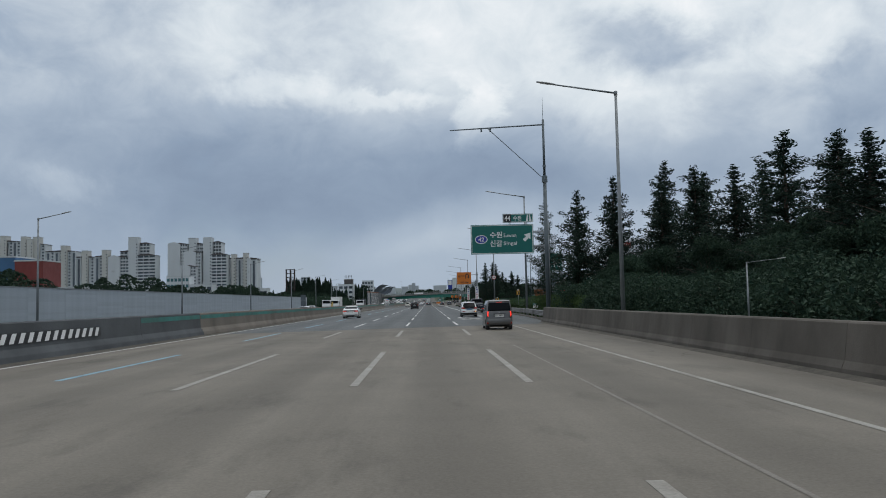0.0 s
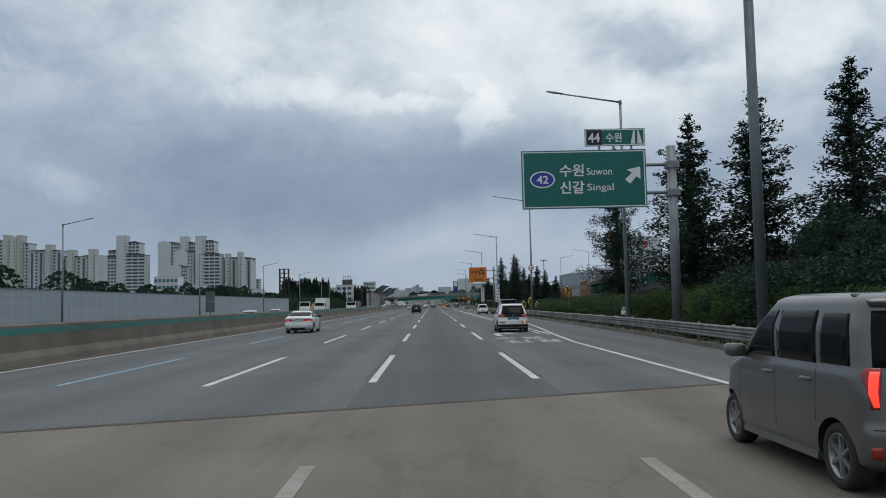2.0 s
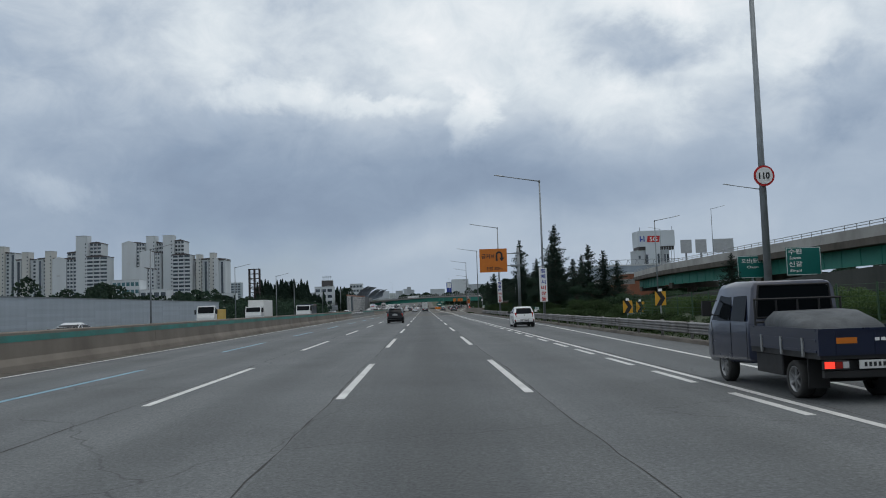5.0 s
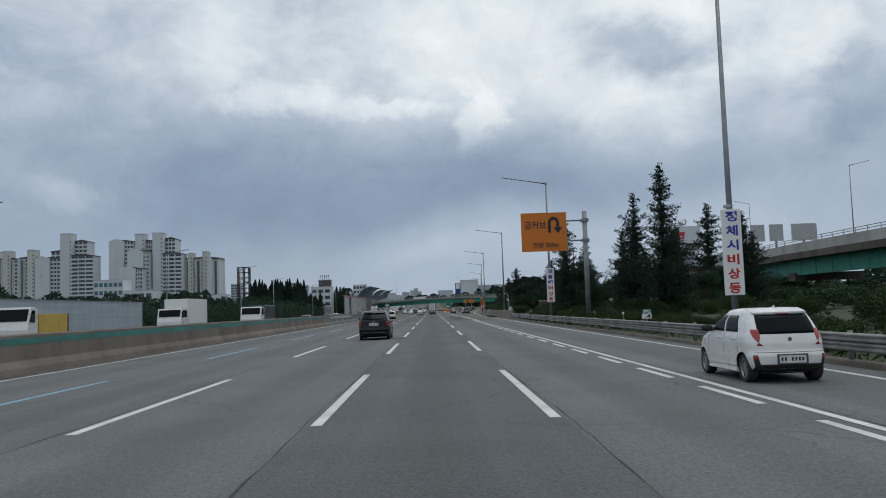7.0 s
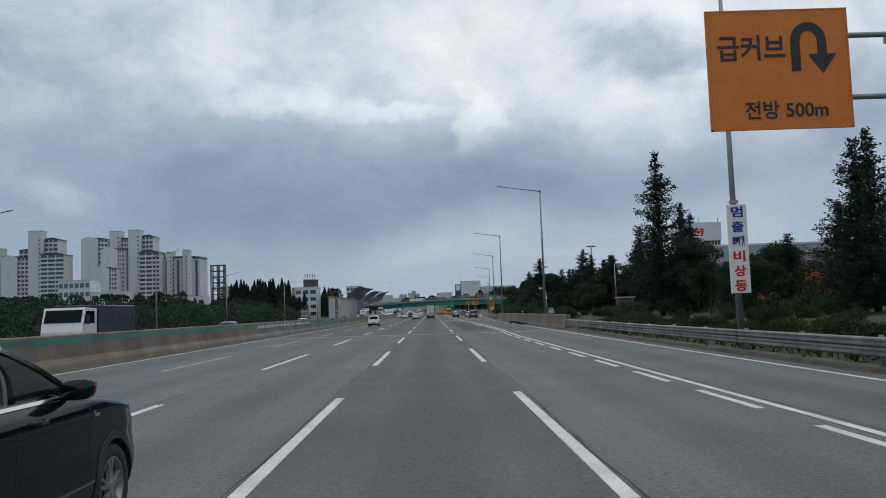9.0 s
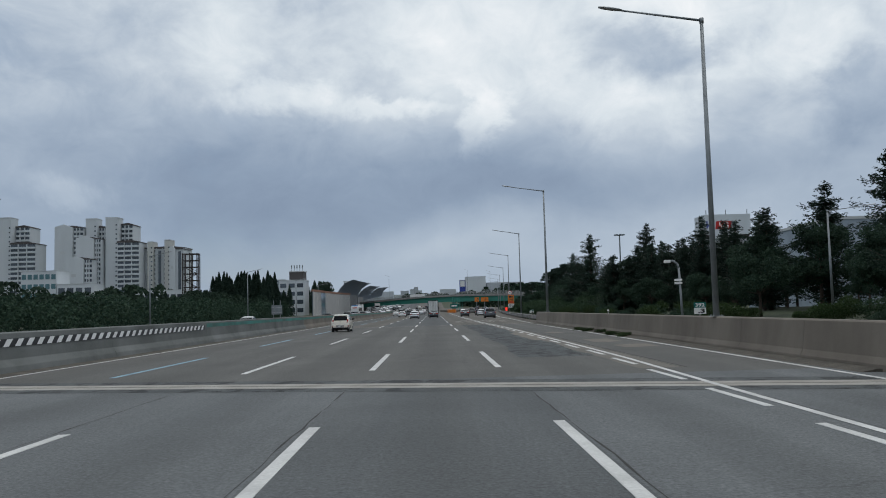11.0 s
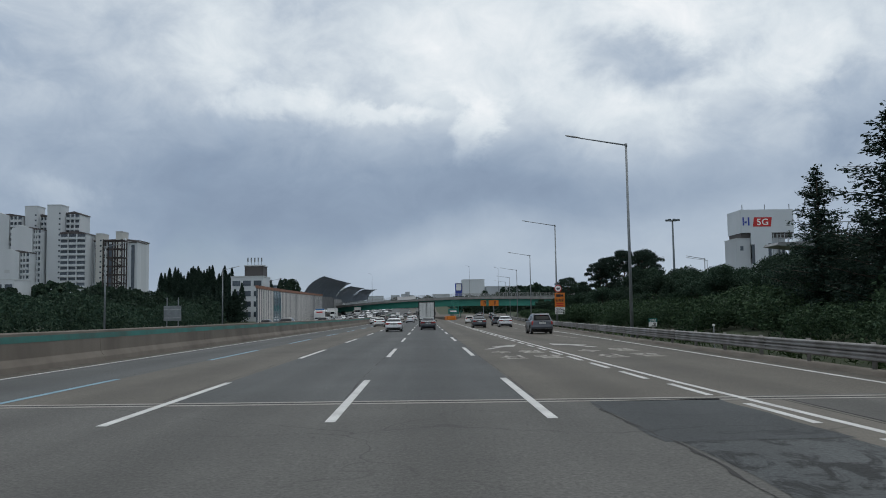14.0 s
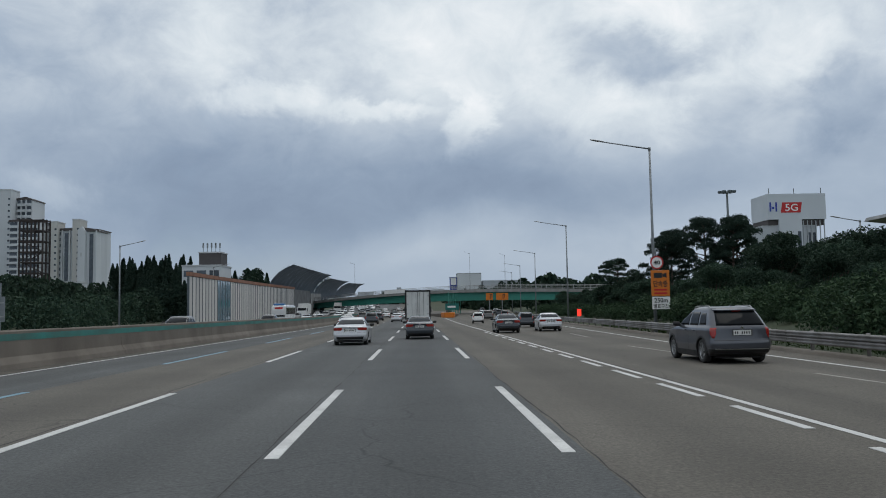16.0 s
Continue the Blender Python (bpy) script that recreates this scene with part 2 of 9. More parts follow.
ASPHALT = road_surface("asphalt", (0.094, 0.101, 0.105), (0.128, 0.136, 0.139))
ASPHALT_FAR = road_surface("older asphalt", (0.068, 0.072, 0.073), (0.095, 0.098, 0.097))
ASPHALT_DARK = road_surface("dark asphalt", (0.074, 0.080, 0.084), (0.104, 0.110, 0.112))
ASPHALT_DARK_FAR = road_surface("older dark asphalt", (0.060, 0.064, 0.066), (0.086, 0.089, 0.089))
ASPHALT_BROWN = road_surface("brown asphalt", (0.090, 0.082, 0.069), (0.117, 0.107, 0.091))
ASPHALT_WARM = road_surface("warm grey asphalt", (0.080, 0.078, 0.073), (0.108, 0.106, 0.099))
STRIP_CONCRETE = road_surface("strip concrete", (0.115, 0.106, 0.091), (0.142, 0.131, 0.112), 0.2, stone=0.5)
SEAM = surface("dark joint crack", (0.022, 0.022, 0.022), (0.04, 0.039, 0.037), 0.95, 3.0, 30.0, 0, 0.5, 0.2)
ASPHALT_RELAID = road_surface("relaid asphalt", (0.046, 0.051, 0.054), (0.058, 0.063, 0.066), 0.4)
ASPHALT_OLD = road_surface("patched asphalt", (0.052, 0.058, 0.061), (0.080, 0.085, 0.086), 0.8, crumble=True)
CONCRETE_ROAD = road_surface("concrete pavement", (0.134, 0.119, 0.098), (0.176, 0.158, 0.132), 0.15, stone=0.4)
CONCRETE = surface("barrier concrete", (0.108, 0.093, 0.077), (0.060, 0.052, 0.043), 0.85, 0.9, 30.0, 0, 0.3, 0.12, 0.06, (1.0, 0.6, 0.25))
CONCRETE_PALE = surface("pale concrete", (0.30, 0.30, 0.29), (0.21, 0.21, 0.20), 0.8, 0.7, 30.0, 0, 0.25, 0.1, 0.05, (1.0, 0.6, 0.25))
CONCRETE_TAN = surface("tan barrier concrete", (0.175, 0.152, 0.125), (0.112, 0.096, 0.080), 0.85, 0.7, 30.0, 0, 0.25, 0.1, 0.05, (1.0, 0.5, 0.25))
GRIME = surface("dark kerb grime", (0.10, 0.088, 0.072), (0.055, 0.05, 0.042), 0.95, 1.5, 26.0, 0, 0.5, 0.2)
WHITE_LINE = surface("road paint white", (0.62, 0.62, 0.60), (0.42, 0.42, 0.41), 0.6, 0.8, 22.0, 0, 0.2, 0.16)
WORN_LINE = surface("worn road paint", (0.44, 0.435, 0.41), (0.30, 0.29, 0.27), 0.7, 1.2, 22.0, 0, 0.2, 0.2)
FADED_LINE = surface("faded road paint", (0.32, 0.305, 0.275), (0.22, 0.205, 0.18), 0.7, 1.2, 22.0, 0, 0.2, 0.2)
GHOST_LINE = surface("scraped road paint", (0.20, 0.185, 0.16), (0.165, 0.15, 0.13), 0.75, 1.2, 22.0, 0, 0.2, 0.2)
BLUE_LINE = surface("road paint blue", (0.20, 0.36, 0.45), (0.13, 0.24, 0.31), 0.65, 0.8, 22.0, 0, 0.2, 0.16)
MEDIAN_DARK = surface("damp blue-grey concrete", (0.092, 0.100, 0.108), (0.050, 0.055, 0.060), 0.85, 0.5, 30.0, 0, 0.25, 0.14, 0.05, (1.0, 0.5, 0.6))
MEDIAN_GREY = surface("weathered grey concrete", (0.175, 0.185, 0.18), (0.085, 0.092, 0.088), 0.85, 0.5, 30.0, 0, 0.25, 0.14, 0.05, (1.0, 0.5, 0.6))
TEAL = surface("teal barrier band", (0.02, 0.19, 0.165), (0.05, 0.115, 0.10), 0.7, 0.5, 30.0, 0, 0.1, 0.12)
GALV = surface("galvanised steel", (0.42, 0.43, 0.43), (0.30, 0.31, 0.31), 0.45, 2.5, 60.0, 0.7, 0.05, 0.08)
POLE = surface("grey painted pole", (0.25, 0.272, 0.285), (0.18, 0.197, 0.208), 0.5, 1.5, 60.0, 0.4, 0.05, 0.08)
POLE_DARK = surface("dark blue-grey pole", (0.12, 0.145, 0.16), (0.09, 0.11, 0.12), 0.5, 1.5, 60.0, 0.4, 0.05, 0.08)
RUST_RAIL = surface("weathered guard rail", (0.25, 0.245, 0.24), (0.15, 0.14, 0.132), 0.6, 1.2, 40.0, 0.45, 0.08, 0.14, 0.05)
SIGN_GREEN = surface("sign green", (0.002, 0.130, 0.112), (0.002, 0.120, 0.104), 0.45, 2.0, 60.0, 0, 0.0, 0.03)
SIGN_WHITE = surface("sign white", (0.80, 0.80, 0.79), (0.74, 0.74, 0.73), 0.45, 2.0, 60.0, 0, 0.0, 0.03)
SIGN_BLUE = surface("sign blue", (0.02, 0.05, 0.33), (0.02, 0.045, 0.29), 0.45, 2.0, 60.0, 0, 0.0, 0.03)
SIGN_BLACK = surface("sign black", (0.012, 0.012, 0.014), (0.016, 0.016, 0.018), 0.5, 2.0, 60.0, 0, 0.0, 0.03)
SIGN_ORANGE = surface("sign orange", (0.62, 0.175, 0.010), (0.55, 0.15, 0.010), 0.5, 2.0, 60.0, 0, 0.0, 0.03)
SIGN_YELLOW = surface("sign yellow", (0.68, 0.36, 0.02), (0.6, 0.31, 0.02), 0.5, 2.0, 60.0, 0, 0.0, 0.03)
SIGN_RED = surface("sign red", (0.50, 0.015, 0.015), (0.44, 0.015, 0.015), 0.5, 2.0, 60.0, 0, 0.0, 0.03)
SIGN_BACK = surface("sign back aluminium", (0.42, 0.43, 0.44), (0.36, 0.37, 0.38), 0.5, 1.0, 60.0, 0.5, 0.0, 0.05)
EARTH = surface("grass and soil", (0.026, 0.040, 0.016), (0.05, 0.055, 0.028), 0.95, 0.08, 3.0, 0, 0.6, 0.3)
GRASS = surface("verge grass", (0.018, 0.031, 0.011), (0.034, 0.044, 0.018), 0.95, 0.4, 8.0, 0, 0.6, 0.3)
BARK = surface("bark", (0.075, 0.055, 0.042), (0.045, 0.035, 0.028), 0.95, 4.0, 30.0, 0, 0.6, 0.2)
CONIFER = leafy("conifer sprays", (0.018, 0.036, 0.029), (0.038, 0.060, 0.043))
HEDGE = leafy("fresh hedge leaves", (0.040, 0.075, 0.026), (0.100, 0.150, 0.055))
SHRUB_DARK = leafy("undergrowth leaves", (0.022, 0.045, 0.026), (0.053, 0.086, 0.044))
BROADLEAF = leafy("broad leaves", (0.021, 0.044, 0.032), (0.048, 0.077, 0.049))
SHRUB = leafy("shrub leaves", (0.022, 0.044, 0.018), (0.054, 0.083, 0.031))


# Mesh tools ------------------------------------------------------------------
def done(name, bm, material, smooth=False):
    mesh = bpy.data.meshes.new(name)
    bmesh.ops.recalc_face_normals(bm, faces=bm.faces)
    bm.to_mesh(mesh)
    bm.free()
    for m in material if isinstance(material, (list, tuple)) else (material,):
        mesh.materials.append(m)
    if smooth:
        mesh.polygons.foreach_set("use_smooth", [True] * len(mesh.polygons))
    return mesh


def part(name, bm, material, parent=None, label="", smooth=False, bevel=0.0):
    """Links a bmesh as one mesh object under a thing or under a part."""
    ob = new(name, done(name, bm, material, smooth))
    if parent:
        ob.parent = parent
    if label:
        ob["label"] = label
    if bevel:
        mod = ob.modifiers.new("bevel", "BEVEL")
        mod.width, mod.segments, mod.limit_method = bevel, 2, "ANGLE"
    return ob


def thing(name, label, category, group="", kind="", at=None):
    ob = new(name)
    ob.empty_display_size = 0.2
    if at is not None:
        ob.matrix_world = at
    return tagged(ob, label, category, group, kind)


def box(bm, x0, x1, y0, y1, z0, z1):
    v = [bm.verts.new((x, y, z)) for z in (z0, z1) for x, y in ((x0, y0), (x1, y0), (x1, y1), (x0, y1))]
    for f in ((0, 3, 2, 1), (4, 5, 6, 7), (0, 1, 5, 4), (1, 2, 6, 5), (2, 3, 7, 6), (3, 0, 4, 7)):
        bm.faces.new([v[i] for i in f])
    return v


def rod(bm, p, q, r0, r1=None, n=8, caps=True):
    """A tapered rod from p to q."""
    p, q = Vector(p), Vector(q)
    r1 = r0 if r1 is None else r1
    axis = (q - p).normalized()
    side = axis.cross(Vector((0, 0, 1)) if abs(axis.z) < 0.9 else Vector((1, 0, 0))).normalized()
    other = axis.cross(side)
    rings = []
    for c, r in ((p, r0), (q, r1)):
        rings.append([bm.verts.new(c + r * (math.cos(a) * side + math.sin(a) * other)) for a in (2 * math.pi * k / n for k in range(n))])
    for k in range(n):
        bm.faces.new((rings[0][k], rings[0][(k + 1) % n], rings[1][(k + 1) % n], rings[1][k]))
    if caps:
        bm.faces.new(rings[0][::-1])
        bm.faces.new(rings[1])


def loft(bm, rings, closed=True, caps=True):
    """Skins a row of rings of equal length."""
    vs = [[bm.verts.new(p) for p in ring] for ring in rings]
    n = len(vs[0])
    for a, b in zip(vs, vs[1:]):
        for k in range(n if closed else n - 1):
            bm.faces.new((a[k], a[(k + 1) % n], b[(k + 1) % n], b[k]))
    if caps and closed:
        bm.faces.new(vs[0][::-1])
        bm.faces.new(vs[-1])
    return vs


def prism(bm, outline, axis, a, b):
    """Extrudes a flat outline along an axis (0, 1, 2) from a to b."""
    def put(p, d):
        p = list(p)
        p.insert(axis, d)
        return p
    loft(bm, [[put(p, a) for p in outline], [put(p, b) for p in outline]])


def disc(cx, cy, r, n=20):
    return [(cx + r * math.cos(2 * math.pi * k / n), cy + r * math.sin(2 * math.pi * k / n)) for k in range(n)]


def letters(text, size, depth=0.004, bold=0.0):
    """The built-in font's letters as a mesh in the x-z plane, facing -y, centred on the origin. Returns a bmesh."""
    data = bpy.data.curves.new("letters", "FONT")
    data.body, data.size, data.extrude, data.offset = text, size, depth, bold
    data.align_x, data.align_y = "CENTER", "CENTER"
    data.resolution_u = 3
    ob = bpy.data.objects.new("letters", data)
    scene.collection.objects.link(ob)
    bpy.context.view_layer.update()
    mesh = bpy.data.meshes.new_from_object(ob.evaluated_get(bpy.context.evaluated_depsgraph_get()))
    bpy.data.objects.remove(ob)
    bpy.data.curves.remove(data)
    bm = bmesh.new()
    bm.from_mesh(mesh)
    bpy.data.meshes.remove(mesh)
    bm.transform(Matrix.Rotation(math.pi / 2, 4, "X"))
    return bm


def writing(name, text, size, at, material, parent, width=None, height=None, bold=0.0, flat=False):
    """Letters on a sign at a place; width and height stretch them to size. flat: laid on the road."""
    bm = letters(text, size, 0.004, bold)
    xs = [v.co.x for v in bm.verts] or [0, 1]
    zs = [v.co.z for v in bm.verts] or [0, 1]
    sx = width / max(max(xs) - min(xs), 1e-6) if width else 1.0
    sz = height / max(max(zs) - min(zs), 1e-6) if height else 1.0
    mid = Vector(((max(xs) + min(xs)) / 2, 0, (max(zs) + min(zs)) / 2))
    for v in bm.verts:
        v.co = (v.co.x - mid.x) * sx, v.co.y, (v.co.z - mid.z) * sz
    if flat:
        bm.transform(Matrix.Rotation(-math.pi / 2, 4, "X"))
    bm.transform(Matrix.Translation(at))
    return part(name, bm, material, parent)


def grade(y):
    """The road's height along its way: level, then a gentle climb."""
    return 0.0 if y < 430 else 0.000045 * (y - 430) ** 2


def along(table, y):
    """Reads a value from a short table of (y, value)."""
    return float(np.interp(y, [p[0] for p in table], [p[1] for p in table]))


def steps(y0, y1, most):
    n = max(1, math.ceil((y1 - y0) / most))
    return [y0 + (y1 - y0) * k / n for k in range(n + 1)]


def ribbon(bm, left, right, ys, lift=0.0):
    """A flat strip of ground between two lines x(y), following the grade."""
    rows = [(bm.verts.new((left(y), y, grade(y) + lift)), bm.verts.new((right(y), y, grade(y) + lift))) for y in ys]
    for (a, b), (c, d) in zip(rows, rows[1:]):
        bm.faces.new((a, b, d, c))


def extrude_along(bm, outline, line, ys):
    """Sweeps a cross-section (x offset, z) along the line x(y)."""
    loft(bm, [[(line(y) + px, y, grade(y) + pz) for px, pz in outline] for y in ys])


# Ground, road and barriers -----------------------------------------------------
# Lines of the road: x over y, by eye height along the way.
RAIL_X = [(-90, 8.85), (54, 8.95), (75, 9.75), (110, 10.0), (225, 10.15), (250, 10.55), (312, 10.95), (330, 11.7), (351, 12.45), (367, 13.4), (396, 14.9), (444, 17.9), (493, 20.9), (560, 25.5), (640, 32.5)]
EDGE_X = [(-90, 5.25), (70, 5.35), (85, 6.3), (107, 7.4), (134, 8.25), (160, 9.0), (235, 9.2), (262, 9.5), (280, 9.65), (312, 9.95), (340, 11.0), (365, 11.75), (382, 12.1), (396, 12.9), (444, 15.6), (493, 18.6), (560, 23.4), (640, 30.5)]
LEFT_WALL = -14.0
FAR_WALL = -37.2
END_Y = 900.0


def rail_x(y):
    return along(RAIL_X, y)


def edge_x(y):
    return along(EDGE_X, y)


def joint_y(x):
    """Where the concrete pavement ends and the asphalt begins: a slanting joint."""
    return 47.9 + 0.36 * x


bm = bmesh.new()
cols, rws = [-2600, -700, -300, -120, -39, 14, 60, 150, 400, 2600], [-900, -100, 200, 430, 520, 620, 760, 900, 1300, 4200]
grid = [[bm.verts.new((x, y, min(grade(min(y, 900)), 9.9) - 0.25)) for x in cols] for y in rws]
for a, b in zip(grid, grid[1:]):
    for k in range(len(cols) - 1):
        bm.faces.new((a[k], a[k + 1], b[k + 1], b[k]))
tagged(part("ground", bm, EARTH), "dark green grass and bare soil beside the motorway", "ground", kind="structure")

road = thing("road", "grey motorway carriageway of asphalt lanes with worn wheel tracks", "road", kind="structure")
LANES = ((-14.4, -9.1, (ASPHALT, ASPHALT_WARM, ASPHALT_FAR)), (-9.1, -5.5, (ASPHALT, ASPHALT_WARM, ASPHALT_BROWN)), (-5.5, -1.93, (ASPHALT, ASPHALT_WARM, ASPHALT_FAR)), (-1.93, 1.93, (ASPHALT_DARK, ASPHALT_WARM, ASPHALT_DARK_FAR)), (1.93, 5.7, (ASPHALT, ASPHALT_WARM, ASPHALT_BROWN)))
for x0, x1, mat in LANES:
    for stretch, m in (([None, 100, 200, 249.5], mat[0]), ([249.5, 280, 314.9], mat[1]), ([314.9, 360, 430] + steps(440, END_Y, 25), mat[2])):
        bm = bmesh.new()
        rows = []
        for y in stretch:
            ya, yb = (joint_y(x0), joint_y(x1)) if y is None else (y, y)
            rows.append((bm.verts.new((x0, ya, grade(ya))), bm.verts.new((x1, yb, grade(yb)))))
        for (a, b), (c, d) in zip(rows, rows[1:]):
            bm.faces.new((a, b, d, c))
        part("lane", bm, m, road)
bm = bmesh.new()
rows = [(bm.verts.new((5.7, joint_y(5.7), 0)), bm.verts.new((9.0, joint_y(9.0), 0)))]
rows += [(bm.verts.new((5.7, y, grade(y))), bm.verts.new((rail_x(y) + 0.1, y, grade(y)))) for y in (55, 62, 75, 90, 110, 160, 249.5)]
for (a, b), (c, d) in zip(rows, rows[1:]):
    bm.faces.new((a, b, d, c))
part("lane", bm, ASPHALT, road, "grey exit lane and hard shoulder")
bm = bmesh.new()
rows = [(bm.verts.new((5.7, y, grade(y))), bm.verts.new((rail_x(y) + 0.1, y, grade(y)))) for y in (249.5, 280, 314.9)]
for (a, b), (c, d) in zip(rows, rows[1:]):
    bm.faces.new((a, b, d, c))
part("lane", bm, ASPHALT_WARM, road, "grey exit lane and hard shoulder between two joints")
bm = bmesh.new()
rows = [(bm.verts.new((5.7, y, grade(y))), bm.verts.new((rail_x(y) + 0.1, y, grade(y)))) for y in (314.9, 330, 351, 370, 396, 420, 444, 470, 493, 520, 560, 600, 640)]
for (a, b), (c, d) in zip(rows, rows[1:]):
    bm.faces.new((a, b, d, c))
part("lane", bm, ASPHALT_BROWN, road, "brownish exit lane and hard shoulder")
bm = bmesh.new()
quad = [(-14.4, -90), (9.0, -90), (9.0, joint_y(9.0) - 0.03), (-14.4, joint_y(-14.4) - 0.03)]
bm.faces.new([bm.verts.new((x, y, 0)) for x, y in quad])
part("concrete_slab", bm, CONCRETE_ROAD, road, "pale worn concrete pavement of a bridge deck")
bm = bmesh.new()
for k in range(14):
    x0, x1 = -14.4 + 23.4 * k / 14, -14.4 + 23.4 * (k + 1) / 14
    v = [bm.verts.new((x, joint_y(x) + d, 0.006)) for x, d in ((x0, -0.12), (x1, -0.12), (x1, 0.1), (x0, 0.1))]
    bm.faces.new(v)
part("expansion_joint", bm, GRIME, road, "dark expansion joint across the road")
rng = random.Random(9)
for x in (-9.1, -5.52, -1.80, 1.80, 5.62):
    bm = bmesh.new()
    side = 0.16 if x > 0 else -0.16
    for stretch in (steps(52, 247, 0.7), steps(315.5, 430, 0.7)):
        rows = []
        for y in stretch:
            j, w = 0.03 * math.sin(y * 0.37 + x) + rng.uniform(-0.02, 0.02), rng.choice((0.004, 0.007, 0.011, 0.019))
            rows.append((bm.verts.new((x + side + j - w, y, 0.003)), bm.verts.new((x + side + j + w, y, 0.003))))
        for (a, b), (c, d) in zip(rows, rows[1:]):
            bm.faces.new((a, b, d, c))
    part("lane_seam", bm, SEAM, road, "dark cracked seam between two lanes")
# two later joints across the asphalt and a worn patch beside the solid line
for near, far, mat, label in ((-0.30, -0.12, FADED_LINE, "pale joint across the road"), (-0.12, 0.10, SEAM, "dark rubber seal in the joint"), (0.10, 0.28, FADED_LINE, "pale joint across the road")):
    bm = bmesh.new()
    bm.faces.new([bm.verts.new((x, 314.75 - 0.055 * x + d, 0.0045)) for x, d in ((-13.0, near), (9.6, near), (9.6, far), (-13.0, far))])
    part("expansion_joint", bm, mat, road, label)
# the first is a slanting pair of pale concrete nosings with a rubber seal, beside relaid dark asphalt
for near, far, mat, label in ((-0.5, 0.0, FADED_LINE, "pale joint across the road"), (-0.6, -0.5, GRIME, "dark rubber seal in the joint"), (-1.1, -0.6, FADED_LINE, "pale joint across the road"), (0.0, 0.85, ASPHALT_OLD, "relaid dark asphalt beside the joint"), (-1.9, -1.1, ASPHALT_OLD, "relaid dark asphalt beside the joint")):
    bm = bmesh.new()
    bm.faces.new([bm.verts.new((x, 248.3 - 0.23 * x + d, 0.0045)) for x, d in ((-13.0, near), (9.4, near), (9.4, far), (-13.0, far))])
    part("expansion_joint", bm, mat, road, label)
bm = bmesh.new()
rnd = random.Random(4)
left = [(3.0 + 0.12 * math.sin(y * 0.31) + rnd.uniform(-0.08, 0.08), y) for y in steps(257, 309.2, 1.2)]
right = [(5.38 + 0.1 * math.sin(y * 0.5) + rnd.uniform(-0.06, 0.06), y) for y in steps(257, 309.2, 1.2)]
rows = [(bm.verts.new((a[0], a[1], 0.004)), bm.verts.new((b[0], b[1], 0.004))) for a, b in zip(left, right)]
for (a, b), (c, d) in zip(rows, rows[1:]):
    bm.faces.new((a, b, d, c))
part("road_patch", bm, ASPHALT_OLD, road, "rough dark patch of worn asphalt")
bm = bmesh.new()
left = [(2.86 + 0.05 * math.sin(y * 1.9), y) for y in steps(309.2, 314.3, 0.6)]
rows = [(bm.verts.new((x, y, 0.0045)), bm.verts.new((5.36 + 0.04 * math.sin(y * 2.3), y + 0.05, 0.0045))) for x, y in left]
for (a, b), (c, d) in zip(rows, rows[1:]):
    bm.faces.new((a, b, d, c))
part("road_patch", bm, ASPHALT_RELAID, road, "smooth dark relaid patch before the joint")
bm = bmesh.new()
rows = []
for y in steps(296, 313.9, 0.35):
    x, w = 2.9 + 0.09 * math.sin(y * 0.8) + rnd.uniform(-0.04, 0.04), rnd.choice((0.006, 0.012, 0.02, 0.04))
    rows.append((bm.verts.new((x - w, y, 0.006)), bm.verts.new((x + w, y, 0.006))))
for (a, b), (c, d) in zip(rows, rows[1:]):
    bm.faces.new((a, b, d, c))
part("lane_seam", bm, SEAM, road, "broken dark edge of the patch")
bm = bmesh.new()
rows = [(bm.verts.new((5.05 + rnd.uniform(-0.3, 0.1), y, 0.0055)), bm.verts.new((5.85 + rnd.uniform(-0.1, 0.25), y, 0.0055))) for y in steps(271, 284, 0.9)]
for (a, b), (c, d) in zip(rows, rows[1:]):
    bm.faces.new((a, b, d, c))
part("road_patch", bm, CONCRETE_ROAD, road, "torn strip of pale concrete beside the line")
# the strip of pale concrete under the double line, its grooves and two mended places on the shoulder
bm = bmesh.new()
rows = [(bm.verts.new((5.32 + rnd.uniform(-0.08, 0.08), y, 0.003)), bm.verts.new((6.55, y, 0.003))) for y in steps(251, 314, 1.5)]
for (a, b), (c, d) in zip(rows, rows[1:]):
    bm.faces.new((a, b, d, c))
part("road_patch", bm, STRIP_CONCRETE, road, "strip of pale concrete under the double line")
for x in (6.48, 6.62):
    bm = bmesh.new()
    box(bm, x - 0.014, x + 0.014, 251, 314, -0.02, 0.005)
    part("groove", bm, SEAM, road)
for x0, x1, y0, y1 in ((7.3, 8.6, 267.2, 270.6), (7.4, 9.0, 262.0, 264.2), (7.2, 8.0, 281.0, 283.2)):
    bm = bmesh.new()
    bm.faces.new([bm.verts.new((x + rnd.uniform(-0.15, 0.15), y + rnd.uniform(-0.2, 0.2), 0.004)) for x, y in ((x0, y0), ((x0 + x1) / 2, y0 - 0.2), (x1, y0), (x1, y1), ((x0 + x1) / 2, y1 + 0.15), (x0, y1))])
    part("road_patch", bm, CONCRETE_ROAD, road, "mended pale place on the shoulder")

bm = bmesh.new()
ribbon(bm, lambda y: FAR_WALL - 1.5, lambda y: -14.4, [-90, 200, 430] + steps(440, END_Y, 25), -0.006)
oncoming = tagged(part("road_oncoming", bm, ASPHALT), "grey asphalt carriageway of the opposite direction", "road", kind="structure")

